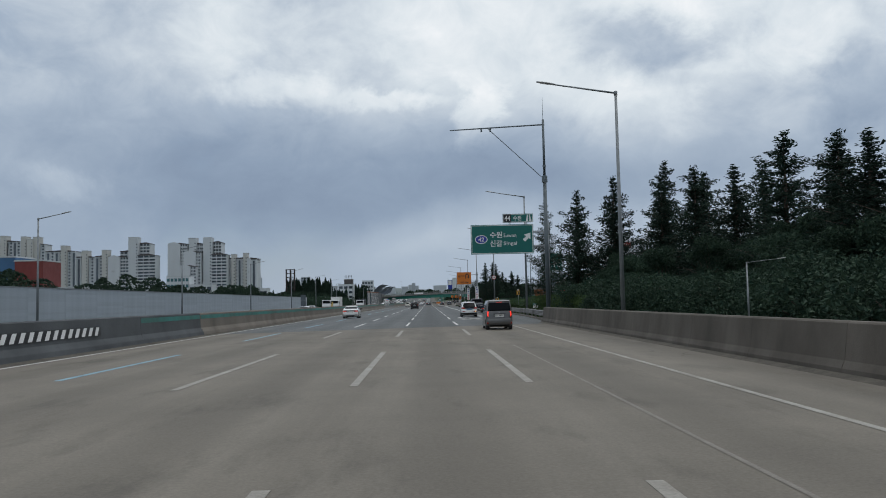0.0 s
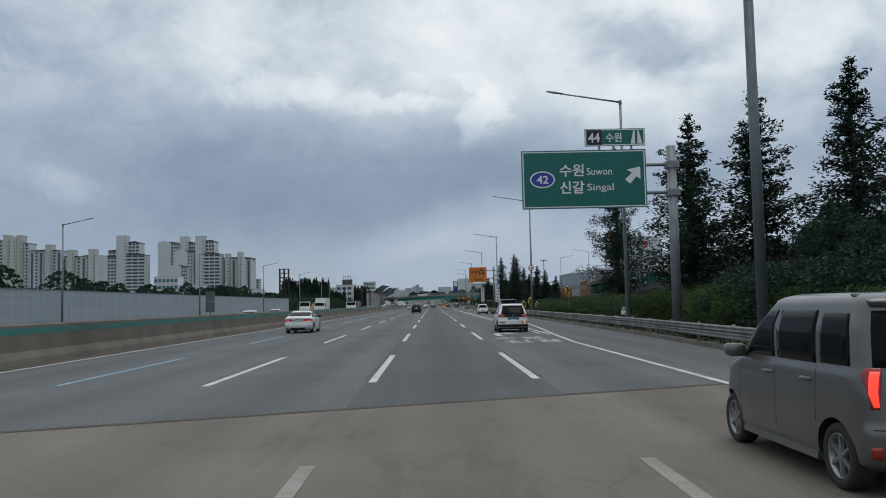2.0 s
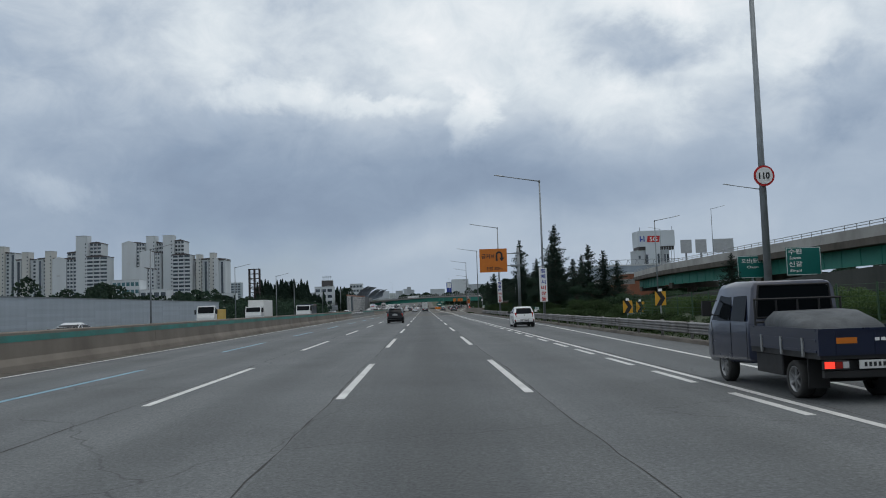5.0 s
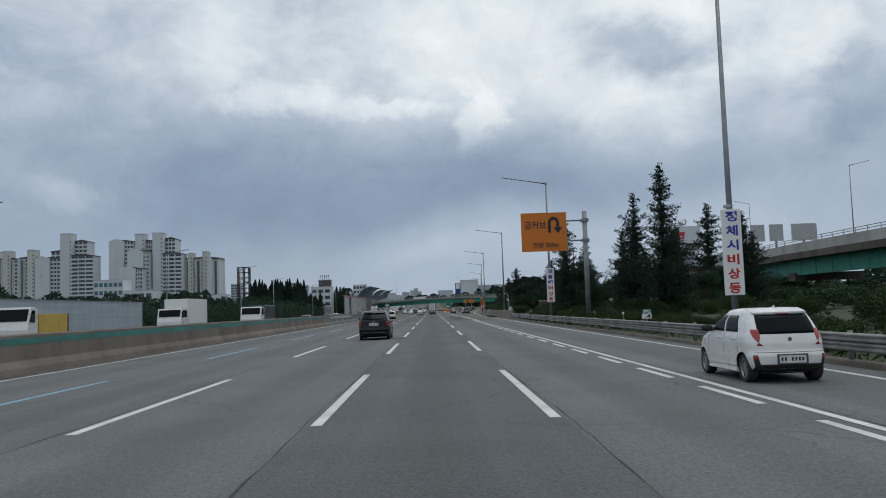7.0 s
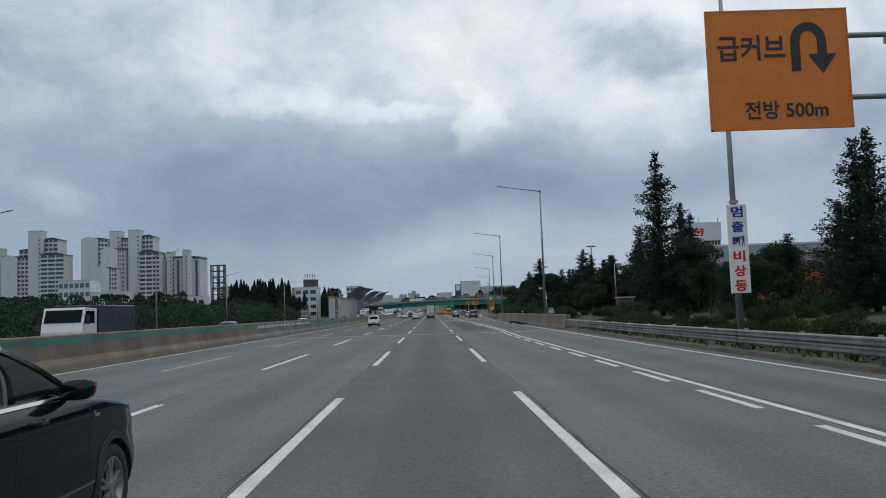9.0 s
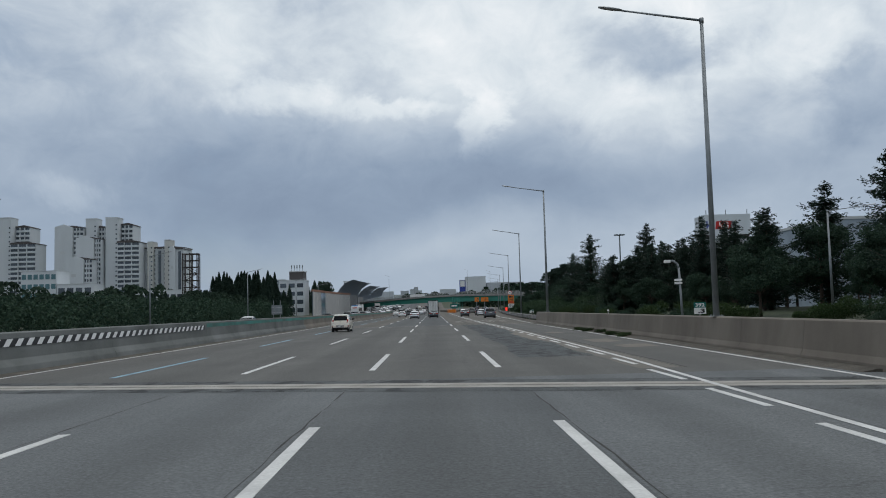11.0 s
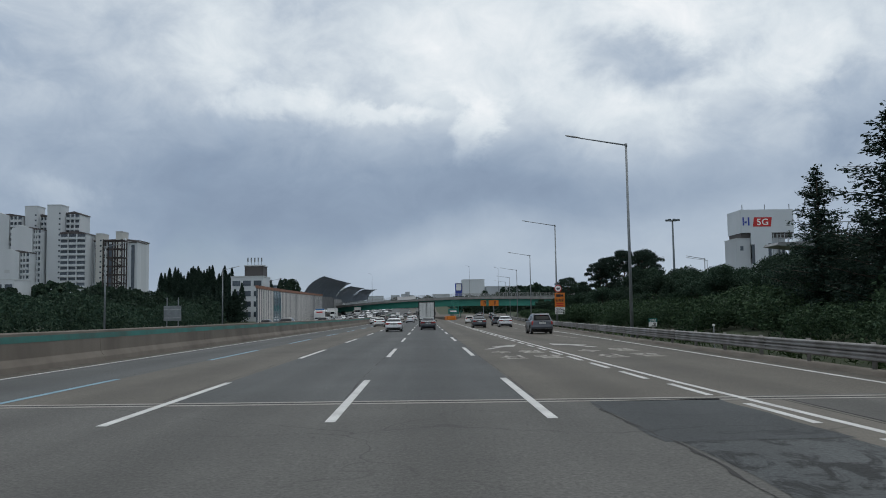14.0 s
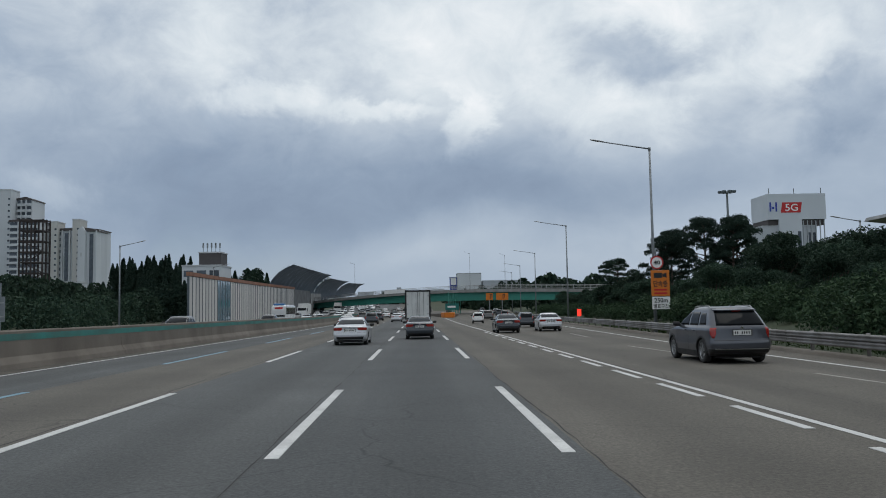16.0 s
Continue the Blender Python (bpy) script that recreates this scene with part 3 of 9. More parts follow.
# Painted lines
dash_bm = bmesh.new()
box(dash_bm, -0.085, 0.085, -9.7, 0.0, -0.01, 0.007)
DASH = done("lane_dash", dash_bm, WHITE_LINE)
DASH_OLD = DASH.copy()
DASH_OLD.materials[0] = FADED_LINE
BLUE_DASH = DASH.copy()
BLUE_DASH.materials[0] = BLUE_LINE
for k in range(-4, 24):
    y = 21.5 + 20 * k
    for x, shift in ((-1.8, 0.0), (1.71 if y > 335 else 1.8, 0.0), (-5.45, 0.0)):
        ob = new("lane_dash", DASH_OLD if y + shift < 45 else DASH)
        ob.parent, ob.location = road, (x, y + shift, grade(y - 5))
        if k == 1:  # the last dash on the bridge deck is short, the one before it long
            ob.location.y, ob.scale.y = 42.4, 0.89
        elif k == 0:
            ob.scale.y = 1.2
        elif k < 0:
            ob.location.y = y - 1.0
        elif y > 255:  # newer, shorter dashes
            ob.scale.y = 0.89
            ob.location.y = y - (1.0 if 315 < y < 330 else 0.0)
    ob = new("blue_lane_dash", BLUE_DASH)
    ob.parent, ob.location = road, (-9.1, y + 1.0, grade(y - 5))


def line(name, xf, y0, y1, width, mat, lift=0.007):
    bm = bmesh.new()
    ribbon(bm, lambda y: xf(y) - width / 2, lambda y: xf(y) + width / 2, steps(y0, y1, 9.0), lift)
    return part(name, bm, mat, road)


line("edge_line", edge_x, -90, 49.5, 0.14, FADED_LINE)
line("edge_line", edge_x, 49.6, 640, 0.16, WHITE_LINE)
line("edge_line", lambda y: -12.75 + 0.006 * max(0, y - 330), -90, 600, 0.16, WHITE_LINE)
SOLID_X = [(76, 5.56), (240, 5.58), (258, 6.12), (305, 6.12), (321, 5.70), (350, 5.66), (560, 5.58)]


def solid_x(y):
    return along(SOLID_X, y)


line("solid_line", solid_x, 76, 560, 0.15, WHITE_LINE)
line("old_line", lambda y: 2.93, -60, 24, 0.07, GHOST_LINE, 0.005)
short_bm = bmesh.new()
box(short_bm, -0.075, 0.075, -3.0, 0.0, -0.01, 0.007)
SHORT = done("short_dash", short_bm, WHITE_LINE)
for y in [80.5 + 5.0 * k for k in range(46)] + [309.1 + 4.36 * k for k in range(24)]:
    ob = new("short_dash", SHORT)
    ob.parent, ob.location = road, (solid_x(y - 1.5) - 0.36, y, 0)
    ob.scale.y = 0.92 if y > 308 else 1.0
thin_bm = bmesh.new()
box(thin_bm, -0.055, 0.055, -8.6, 0.0, -0.01, 0.007)
THIN = done("lane_dash", thin_bm, FADED_LINE)
for x, y, turn in ((9.78, 363.4, 2.0), (9.40, 380.4, 2.0), (10.6, 401.0, -3.0), (11.7, 421.0, -3.2)):
    ob = new("lane_dash", THIN)
    ob.parent, ob.location, ob.rotation_euler.z = road, (x, y, 0), radians(turn)


def arrow(outline, at, scale=1.0):
    bm = bmesh.new()
    vs = [bm.verts.new((at[0] + x * scale, at[1] + y * scale, 0.008)) for x, y in outline]
    bm.faces.new(vs)
    return part("road_arrow", bm, WORN_LINE if at[1] > 300 else WHITE_LINE, road, "worn white arrow painted on the lane")


arrow([(-0.10, -3.0), (0.18, -3.0), (0.18, -0.12), (0.30, 0.10), (0.51, 0.16), (0.64, -0.54), (1.39, 0.45), (0.57, 1.53), (0.55, 0.82), (0.18, 0.67), (-0.06, 0.42), (-0.11, 0.1)], (2.9, 78.2))
arrow([(2.55, 0.6), (2.82, 0.6), (3.86, 3.45), (4.3, 3.35), (4.78, 6.4), (3.14, 3.7), (3.56, 3.52)], (0.0, 338.0))
arrow([(0.3, -4.6), (0.7, -4.6), (0.15, -1.6), (0.8, -1.5), (-0.9, 1.2), (-1.0, -1.4), (-0.3, -1.5)], (7.6, 344.0))
for text, at, w, h in (("수", (2.95, 72.5), 0.95, 2.1), ("원", (4.15, 72.5), 1.0, 2.2), ("신", (3.18, 69.2), 1.15, 2.4), ("갈", (4.55, 69.2), 1.1, 2.4),
                       ("수", (3.1, 335.5), 0.85, 2.3), ("원", (4.4, 335.6), 1.0, 2.5), ("신", (3.15, 331.1), 0.98, 2.4), ("갈", (4.6, 331.1), 1.05, 2.4),
                       ("수", (7.05, 335.6), 0.95, 2.4), ("원", (8.65, 336.2), 1.0, 2.8), ("신", (7.0, 331.0), 1.0, 2.6), ("갈", (8.55, 331.2), 1.0, 2.6)):
    writing("road_writing", text, 1.0, (at[0], at[1], 0.004), FADED_LINE if at[1] > 300 else WORN_LINE, road, w, h, 0.02, True)

# Concrete barrier on the near side of the bridge, then rails, a second barrier and rails again
JERSEY = [(0.42, 0), (0.42, 1.06), (0.38, 1.1), (0.10, 1.1), (0.06, 1.06), (-0.04, 0.30), (-0.12, 0.14), (-0.13, 0)]


def barrier(name, label, line_x, outline, y0, y1, mat, step=5.0, gap=0.025):
    """A cast barrier in bays with open joints; each bay is a piece."""
    ob = thing(name, label, "barrier", kind="structure")
    for a, b in zip(steps(y0, y1, step), steps(y0, y1, step)[1:]):
        bm = bmesh.new()
        extrude_along(bm, outline, line_x, steps(a + gap, b - gap, 12.0))
        part("bay", bm, mat, ob)
    return ob


right_barrier = barrier("barrier_right", "stained grey concrete barrier along the bridge shoulder", lambda y: 8.3, JERSEY, -90, 54.6, CONCRETE, gap=0.007)
bm = bmesh.new()
extrude_along(bm, [(-0.45, 0.0), (-0.12, 0.0), (-0.12, 0.05), (-0.2, 0.05)], lambda y: 8.3, steps(-90, 54, 6.0))
part("grime_strip", bm, GRIME, right_barrier, "strip of dirt at the barrier's foot")
second = barrier("barrier_exit", "tan grey concrete barrier carrying a lamp post", lambda y: 10.3 + 0.004 * (y - 250), [(p, q * 1.04) for p, q in JERSEY], 247.5, 314.5, CONCRETE_TAN, gap=0.008)
bm = bmesh.new()
extrude_along(bm, [(-0.62, 0.0), (-0.12, 0.0), (-0.12, 0.07), (-0.25, 0.07)], lambda y: 10.3 + 0.004 * (y - 250), steps(248, 314, 6.0))
part("grime_strip", bm, GRIME, second, "strip of dirt at the barrier's foot")

MEDIAN = [(-0.55, 0), (-0.5, 0.22), (-0.34, 0.45), (-0.26, 1.28), (-0.22, 1.32), (0.1, 1.32), (0.14, 1.28), (0.2, 0.45), (0.36, 0.22), (0.42, 0)]
BAND = [(0.145, 0.98), (0.168, 0.98), (0.152, 1.2), (0.13, 1.2)]


def median_x(y):
    return -13.9 + 0.0065 * max(0.0, y - 340)


for y0, y1, mat, band in ((-90, 32, MEDIAN_DARK, 0), (32, 42.2, MEDIAN_DARK, 1), (42.2, 250, CONCRETE_TAN, 1), (250, 279.5, MEDIAN_GREY, 2), (279.5, 317.2, MEDIAN_GREY, 1), (317.2, 620, CONCRETE_TAN, 1)):
    ob = barrier("median_barrier", "concrete median barrier with a faded teal band" if band == 1 else "grey concrete median barrier with hazard stripes", median_x, MEDIAN, y0, y1, mat, 16.0, 0.01)
    bm = bmesh.new()
    extrude_along(bm, [(0.43, 0.0), (0.95, 0.0), (0.5, 0.04), (0.43, 0.04)], median_x, steps(y0 + 0.1, y1 - 0.1, 8.0))
    part("grime_strip", bm, GRIME, ob, "dark line of dirt at the barrier's foot")
    if band == 1:
        bm = bmesh.new()
        extrude_along(bm, BAND, median_x, steps(y0 + 0.1, y1 - 0.1, 8.0))
        part("painted_band", bm, TEAL, ob, "faded teal painted band")
    elif band == 2:
        for k in range(38):
            bm = bmesh.new()
            y = 250.5 + 0.75 * k
            v = [bm.verts.new(p) for p in ((-13.700, y, 0.86), (-13.700, y + 0.37, 0.86), (-13.718, y + 0.67, 1.10), (-13.718, y + 0.30, 1.10))]
            bm.faces.new(v)
            part("hazard_stripe", bm, SIGN_WHITE, ob)
        bm = bmesh.new()
        v = [bm.verts.new(p) for p in ((-13.710, 250.3, 0.85), (-13.710, 279.2, 0.85), (-13.729, 279.2, 1.11), (-13.729, 250.3, 1.11))]
        bm.faces.new(v)
        part("hazard_panel", bm, SIGN_BLACK, ob, "black ground of the hazard stripes")
    else:
        for k in range(24):
            bm = bmesh.new()
            y = 26.5 - 0.62 * k
            v = [bm.verts.new(p) for p in ((-13.68, y, 0.62), (-13.68, y + 0.31, 0.62), (-13.705, y + 0.56, 0.95), (-13.705, y + 0.25, 0.95))]
            bm.faces.new(v)
            part("hazard_stripe", bm, SIGN_WHITE, ob)
        bm = bmesh.new()
        v = [bm.verts.new(p) for p in ((-13.69, 11.8, 0.60), (-13.69, 27.2, 0.60), (-13.712, 27.2, 0.97), (-13.712, 11.8, 0.97))]
        bm.faces.new(v)
        part("hazard_panel", bm, SIGN_BLACK, ob, "black ground of the hazard stripes")

board_back = thing("road_board", "dark back of two stacked boards on a post in the median", "road sign", at=pose(-13.92, 84.0, 1.32))
bm = bmesh.new()
rod(bm, (0, 0.05, 0), (0, 0.05, 1.42), 0.035, n=8)
part("post", bm, POLE_DARK, board_back)
for z0, z1 in ((0.16, 0.78), (0.80, 1.42)):
    bm = bmesh.new()
    box(bm, -0.27, 0.27, -0.02, 0.02, z0, z1)
    box(bm, -0.25, 0.25, -0.045, -0.02, z0 + 0.12, z0 + 0.16)
    box(bm, -0.25, 0.25, -0.045, -0.02, z1 - 0.16, z1 - 0.12)
    part("panel", bm, POLE_DARK, board_back)

WBEAM = [(0.0, -0.155), (-0.05, -0.13), (-0.085, -0.075), (-0.03, -0.02), (-0.03, 0.02), (-0.085, 0.075), (-0.05, 0.13), (0.0, 0.155), (0.015, 0.155), (-0.03, 0.12), (-0.055, 0.075), (0.0, 0.03), (0.0, -0.03), (-0.055, -0.075), (-0.03, -0.12), (0.015, -0.155)]
post_bm = bmesh.new()
rod(post_bm, (0, 0, -0.1), (0, 0, 0.82), 0.065, n=10)
POST = done("post", post_bm, RUST_RAIL, True)
block_bm = bmesh.new()
box(block_bm, -0.12, 0.0, -0.05, 0.05, 0.42, 0.76)
BLOCK = done("spacer", block_bm, RUST_RAIL)


def guard_rail(y0, y1, spacing=4.0):
    ob = thing("guard_rail", "weathered steel guard rail on round posts with two W-beams", "guard rail", kind="structure")
    lengths = steps(y0, y1, 12.0)
    for a, b in zip(lengths, lengths[1:]):
        for z, depth in ((0.67, 0.0), (0.45, 0.0)):
            bm = bmesh.new()
            extrude_along(bm, [(p - 0.12 + depth, q * 0.71 + z) for p, q in WBEAM], rail_x, steps(a, b + 0.12, 4.0))
            part("beam", bm, RUST_RAIL, ob, smooth=True)
    for y in steps(y0 + 0.5, y1 - 0.5, spacing):
        for name, mesh in (("post", POST), ("spacer", BLOCK)):
            p = new(name, mesh)
            p.parent, p.location = ob, (rail_x(y), y, grade(y))
    bm = bmesh.new()
    extrude_along(bm, [(-0.3, 0.0), (0.12, 0.0), (0.12, 0.13), (-0.2, 0.13), (-0.25, 0.1)], rail_x, steps(y0, y1, 4.0))
    part("kerb", bm, CONCRETE_TAN if y0 > 300 else CONCRETE, ob, "low stained concrete kerb under the rail")
    return ob


guard_rail(55.5, 247.0)
guard_rail(315.0, 560.0)

# Verges: earth banks behind the rails
bm = bmesh.new()
for y0, y1 in ((-90, 640),):
    ys = steps(y0, y1, 10.0)
    prof = [(0.45, 0.02), (2.2, 0.25), (5.5, 0.75), (14.0, 1.2), (40.0, 0.2)]
    rows = [[bm.verts.new((rail_x(y) + a, y, grade(y) + b * (0.5 if y < 55 else 1.0) + 0.08 * math.sin(y * 0.7 + a))) for a, b in prof] for y in ys]
    for r, s in zip(rows, rows[1:]):
        for k in range(len(prof) - 1):
            bm.faces.new((r[k], r[k + 1], s[k + 1], s[k]))
tagged(part("verge", bm, GRASS), "overgrown grass bank beyond the guard rail", "verge", kind="structure")

# The grey noise wall beyond the other carriageway
wall = thing("noise_wall", "long grey noise wall of ribbed horizontal panels", "noise wall", kind="structure")
PANEL = surface("noise panel grey", (0.40, 0.445, 0.485), (0.335, 0.375, 0.41), 0.5, 0.5, 50.0, 0.2, 0.05, 0.06, 0.06)
panel_bm = bmesh.new()
box(panel_bm, -0.06, 0.06, 0.01, 7.99, 0.0, 0.25)
box(panel_bm, 0.06, 0.09, 0.01, 7.99, 0.035, 0.215)
PANEL_MESH = done("panel", panel_bm, PANEL)
wpost_bm = bmesh.new()
box(wpost_bm, -0.1, 0.075, -0.06, 0.06, -0.2, 3.75)
WPOST = done("wall_post", wpost_bm, PANEL)
far_bm = bmesh.new()
count = 0
for k in range(28):
    y = 246.0 - 8.0 * (k + 1)
    p = new("wall_post", WPOST)
    p.parent, p.location = wall, (FAR_WALL, y, 0)
    for r in range(15):
        z = -0.0 + 0.25 * r
        if r >= 3 and count < 290:
            q = new("panel", PANEL_MESH)
            q.parent, q.location = wall, (FAR_WALL, y, z)
            count += 1
        else:
            box(far_bm, FAR_WALL - 0.06, FAR_WALL + 0.06, y + 0.01, y + 7.99, z, z + 0.25)
rest = part("panels", far_bm, PANEL, wall)
rest["kind"] = "stuff"
bm = bmesh.new()
box(bm, FAR_WALL - 0.14, FAR_WALL + 0.14, 21.5, 246.2, 3.75, 3.87)
part("coping", bm, POLE, wall)


# Street lamps ----------------------------------------------------------------
def lamp_parts(ob, h, reach, rise=0.55, side=-1, band=False):
    bm = bmesh.new()
    rod(bm, (0, 0, 0), (0, 0, h), 0.12, 0.065, 12)
    part("pole", bm, POLE, ob, smooth=True)
    bm = bmesh.new()
    box(bm, -0.2, 0.2, -0.2, 0.2, 0.0, 0.03)
    for a, b in ((-1, -1), (1, -1), (1, 1), (-1, 1)):
        rod(bm, (0.15 * a, 0.15 * b, 0.03), (0.15 * a, 0.15 * b, 0.08), 0.02, n=6)
    part("base_plate", bm, GALV, ob)
    bm = bmesh.new()
    rod(bm, (0, 0, h - 0.12), (0, 0, h + 0.1), 0.085, 0.085, 10)
    rod(bm, (0, 0, h), (side * (reach - 0.7), 0, h + rise * (reach - 0.7) / reach), 0.05, 0.035, 10)
    part("arm", bm, POLE, ob, smooth=True)
    bm = bmesh.new()
    ring = [(0.0, 0.05), (0.09, 0.04), (0.13, 0.0), (0.10, -0.04), (0.0, -0.05), (-0.10, -0.04), (-0.13, 0.0), (-0.09, 0.04)]
    rings = []
    for t, s in ((0.0, 0.35), (0.12, 0.8), (0.4, 1.0), (0.75, 0.9), (0.92, 0.5)):
        x = side * (reach - 0.85 + t)
        z = h + rise * (reach - 0.85 + t) / reach + 0.02
        rings.append([(x, s * a, z + s * b) for a, b in ring])
    loft(bm, rings)
    part("lamp_head", bm, GALV, ob, "grey lamp head", smooth=True)


RIGHT_LAMPS = ((9.26, 33.1), (9.79, 76.9), (10.0, 120.1), (10.11, 166.8), (10.44, 212.1), (10.5, 259.9), (10.68, 306.7), (12.92, 351.1), (15.38, 396.5), (18.38, 444.2), (21.4, 493.0), (24.6, 541.0), (28.2, 590.0))
first = thing("street_lamp", "tall grey steel street lamp with one arm beside the motorway", "street lamp", "lamps along the motorway", at=pose(RIGHT_LAMPS[0][0], RIGHT_LAMPS[0][1], 0.0))
lamp_parts(first, 12.1, 3.85, 0.62)
TOPS = (11.8, 12.19, 12.22, 12.2, 12.45, 12.4, 12.55, 12.5, 12.15, 11.95, 11.8, 11.8, 11.8)
first.matrix_world = first.matrix_world @ Matrix.Diagonal((1, 1, TOPS[0] / 12.1, 1))
for (x, y), top in zip(RIGHT_LAMPS[1:], TOPS[1:]):
    base = 1.145 if 248 < y < 314 else grade(y)
    lamp = copy_thing(first, pose(x, y, base))
    lamp.scale = (1, 1, (top - base) / 12.1 if base == 1.145 else top / 12.1)
far_first = thing("street_lamp", "grey steel street lamp behind the opposite carriageway", "street lamp", "lamps on the far side", at=pose(-35.6, 68.6, 0))
lamp_parts(far_first, 10.0, 2.9, 0.6, 1)
for x, y in ((-35.6, 112.8), (-35.9, 160.5), (-34.2, 200.0), (-34.6, 248.0), (-34.6, 290.0), (-38.8, 343.3), (-36.5, 393.0), (-34.9, 441.0), (-36.0, 490.0)):
    copy_thing(far_first, pose(x, y, grade(y)))


# Signs -----------------------------------------------------------------------
def board(ob, x0, x1, y, z0, z1, mat, rim=None, name="sign_panel", deep=0.05, inset=0.06):
    """A sign panel with a painted rim, facing -y."""
    bm = bmesh.new()
    box(bm, x0, x1, y, y + deep, z0, z1)
    p = part(name, bm, SIGN_BACK if rim is None else mat, ob, bevel=0.012)
    p.data.materials[0] = mat
    if rim:
        bm = bmesh.new()
        for a, b, c, d in ((x0 + inset, x1 - inset, z1 - inset - 0.05, z1 - inset), (x0 + inset, x1 - inset, z0 + inset, z0 + inset + 0.05), (x0 + inset, x0 + inset + 0.05, z0 + inset + 0.05, z1 - inset - 0.05), (x1 - inset - 0.05, x1 - inset, z0 + inset + 0.05, z1 - inset - 0.05)):
            box(bm, a, b, y - 0.006, y + 0.004, c, d)
        part("sign_rim", bm, rim, ob)
    for x in (x0 + (x1 - x0) * 0.2, x0 + (x1 - x0) * 0.8):
        bm = bmesh.new()
        box(bm, x - 0.04, x + 0.04, y + deep, y + deep + 0.06, z0 + 0.1, z1 - 0.1)
        part("stiffener", bm, GALV, ob)
    return p


def shape(name, outline, y, mat, ob, deep=0.006):
    bm = bmesh.new()
    vs = [bm.verts.new((x, y - deep, z)) for x, z in outline]
    f = bm.faces.new(vs)
    r = bmesh.ops.extrude_face_region(bm, geom=[f])
    for v in r["geom"]:
        if isinstance(v, bmesh.types.BMVert):
            v.co.y += deep + 0.002
    return part(name, bm, mat, ob)


# The exit sign on its cantilever post
sign = thing("exit_sign", "green motorway exit sign with white lettering on a cantilever post", "road sign", at=pose(0, 74.0, 0))
board(sign, 4.1, 10.28, 0.0, 6.22, 9.12, SIGN_GREEN, SIGN_WHITE)
board(sign, 7.28, 10.28, 0.0, 9.30, 10.17, SIGN_GREEN, SIGN_WHITE, "junction_panel", inset=0.03)
for z in (6.95, 8.35):
    bm = bmesh.new()
    rod(bm, (9.9, 0.16, z), (11.4, 0.16, z), 0.09, n=10)
    part("arm", bm, POLE, sign)
    bm = bmesh.new()
    box(bm, 11.32, 11.94, 0.0, 0.6, z - 0.16, z + 0.16)
    part("clamp", bm, POLE, sign)
for x in (8.0, 9.6):
    bm = bmesh.new()
    box(bm, x - 0.05, x + 0.05, 0.06, 0.14, 9.0, 9.5)
    part("strut", bm, POLE, sign)
bm = bmesh.new()
rod(bm, (11.63, 0.3, -0.2), (11.63, 0.3, 9.3), 0.24, 0.22, 16)
part("pole", bm, POLE, sign, smooth=True)
shape("route_shield", [(5.12 + 0.62 * math.cos(a), 7.68 + 0.42 * math.sin(a)) for a in (2 * math.pi * k / 32 for k in range(32))], -0.004, SIGN_WHITE, sign)
shape("route_shield", [(5.12 + 0.55 * math.cos(a), 7.68 + 0.355 * math.sin(a)) for a in (2 * math.pi * k / 32 for k in range(32))], -0.012, SIGN_BLUE, sign)
writing("writing", "42", 0.5, (5.12, -0.022, 7.68), SIGN_WHITE, sign, 0.58, 0.40, 0.01)
writing("writing", "수원", 0.8, (6.58, -0.01, 8.12), SIGN_WHITE, sign, 1.2, 0.62, 0.012)
writing("writing", "신갈", 0.8, (6.58, -0.01, 7.27), SIGN_WHITE, sign, 1.2, 0.62, 0.012)
writing("writing", "Suwon", 0.5, (7.95, -0.01, 8.05), SIGN_WHITE, sign, 1.25, 0.36)
writing("writing", "Singal", 0.5, (7.98, -0.01, 7.22), SIGN_WHITE, sign, 1.3, 0.44)
shape("arrow", [(9.98, 8.25), (9.98, 7.62), (9.78, 7.76), (9.45, 7.4), (9.22, 7.62), (9.56, 7.95), (9.32, 8.1)], -0.004, SIGN_WHITE, sign)
shape("number_field", [(7.36, 9.36), (8.12, 9.36), (8.12, 10.11), (7.36, 10.11)], -0.006, SIGN_BLACK, sign)
writing("writing", "44", 0.5, (7.74, -0.018, 9.73), SIGN_WHITE, sign, 0.58, 0.48, 0.01)
writing("writing", "수원", 0.5, (8.72, -0.01, 9.73), SIGN_WHITE, sign, 0.8, 0.48, 0.008)
for q in ([(9.55, 9.4), (9.78, 9.4), (9.78, 10.05), (9.7, 10.05)], [(9.9, 9.4), (10.13, 9.4), (9.98, 10.05), (9.9, 10.05)]):
    shape("junction_symbol", q, -0.004, SIGN_WHITE, sign)

# The mast with a long arm and a stay
mast = thing("camera_mast", "dark grey steel mast with a long arm and wire stay", "mast", at=pose(9.15, 57.5, 0))
bm = bmesh.new()
rod(bm, (0, 0, 0), (0, 0, 11.2), 0.17, 0.14, 14)
rod(bm, (0, 0, 11.2), (0, 0, 15.9), 0.10, 0.09, 12)
part("pole", bm, POLE_DARK, mast, smooth=True)
for z, r, h in ((10.9, 0.23, 0.5), (12.1, 0.14, 0.15)):
    bm = bmesh.new()
    rod(bm, (0, 0, z), (0, 0, z + h), r, r * 0.9, 14)
    part("collar", bm, POLE_DARK, mast)
bm = bmesh.new()
rod(bm, (0.1, 0, 15.5), (-7.4, 0, 15.15), 0.06, 0.045, 8)
for x in (-4.2, -4.9):
    box(bm, x - 0.06, x + 0.06, -0.1, 0.1, 15.0, 15.3)
part("arm", bm, POLE_DARK, mast)
bm = bmesh.new()
rod(bm, (0, 0, 11.1), (-4.4, 0, 15.25), 0.03, n=6)
part("stay", bm, POLE_DARK, mast)
bm = bmesh.new()
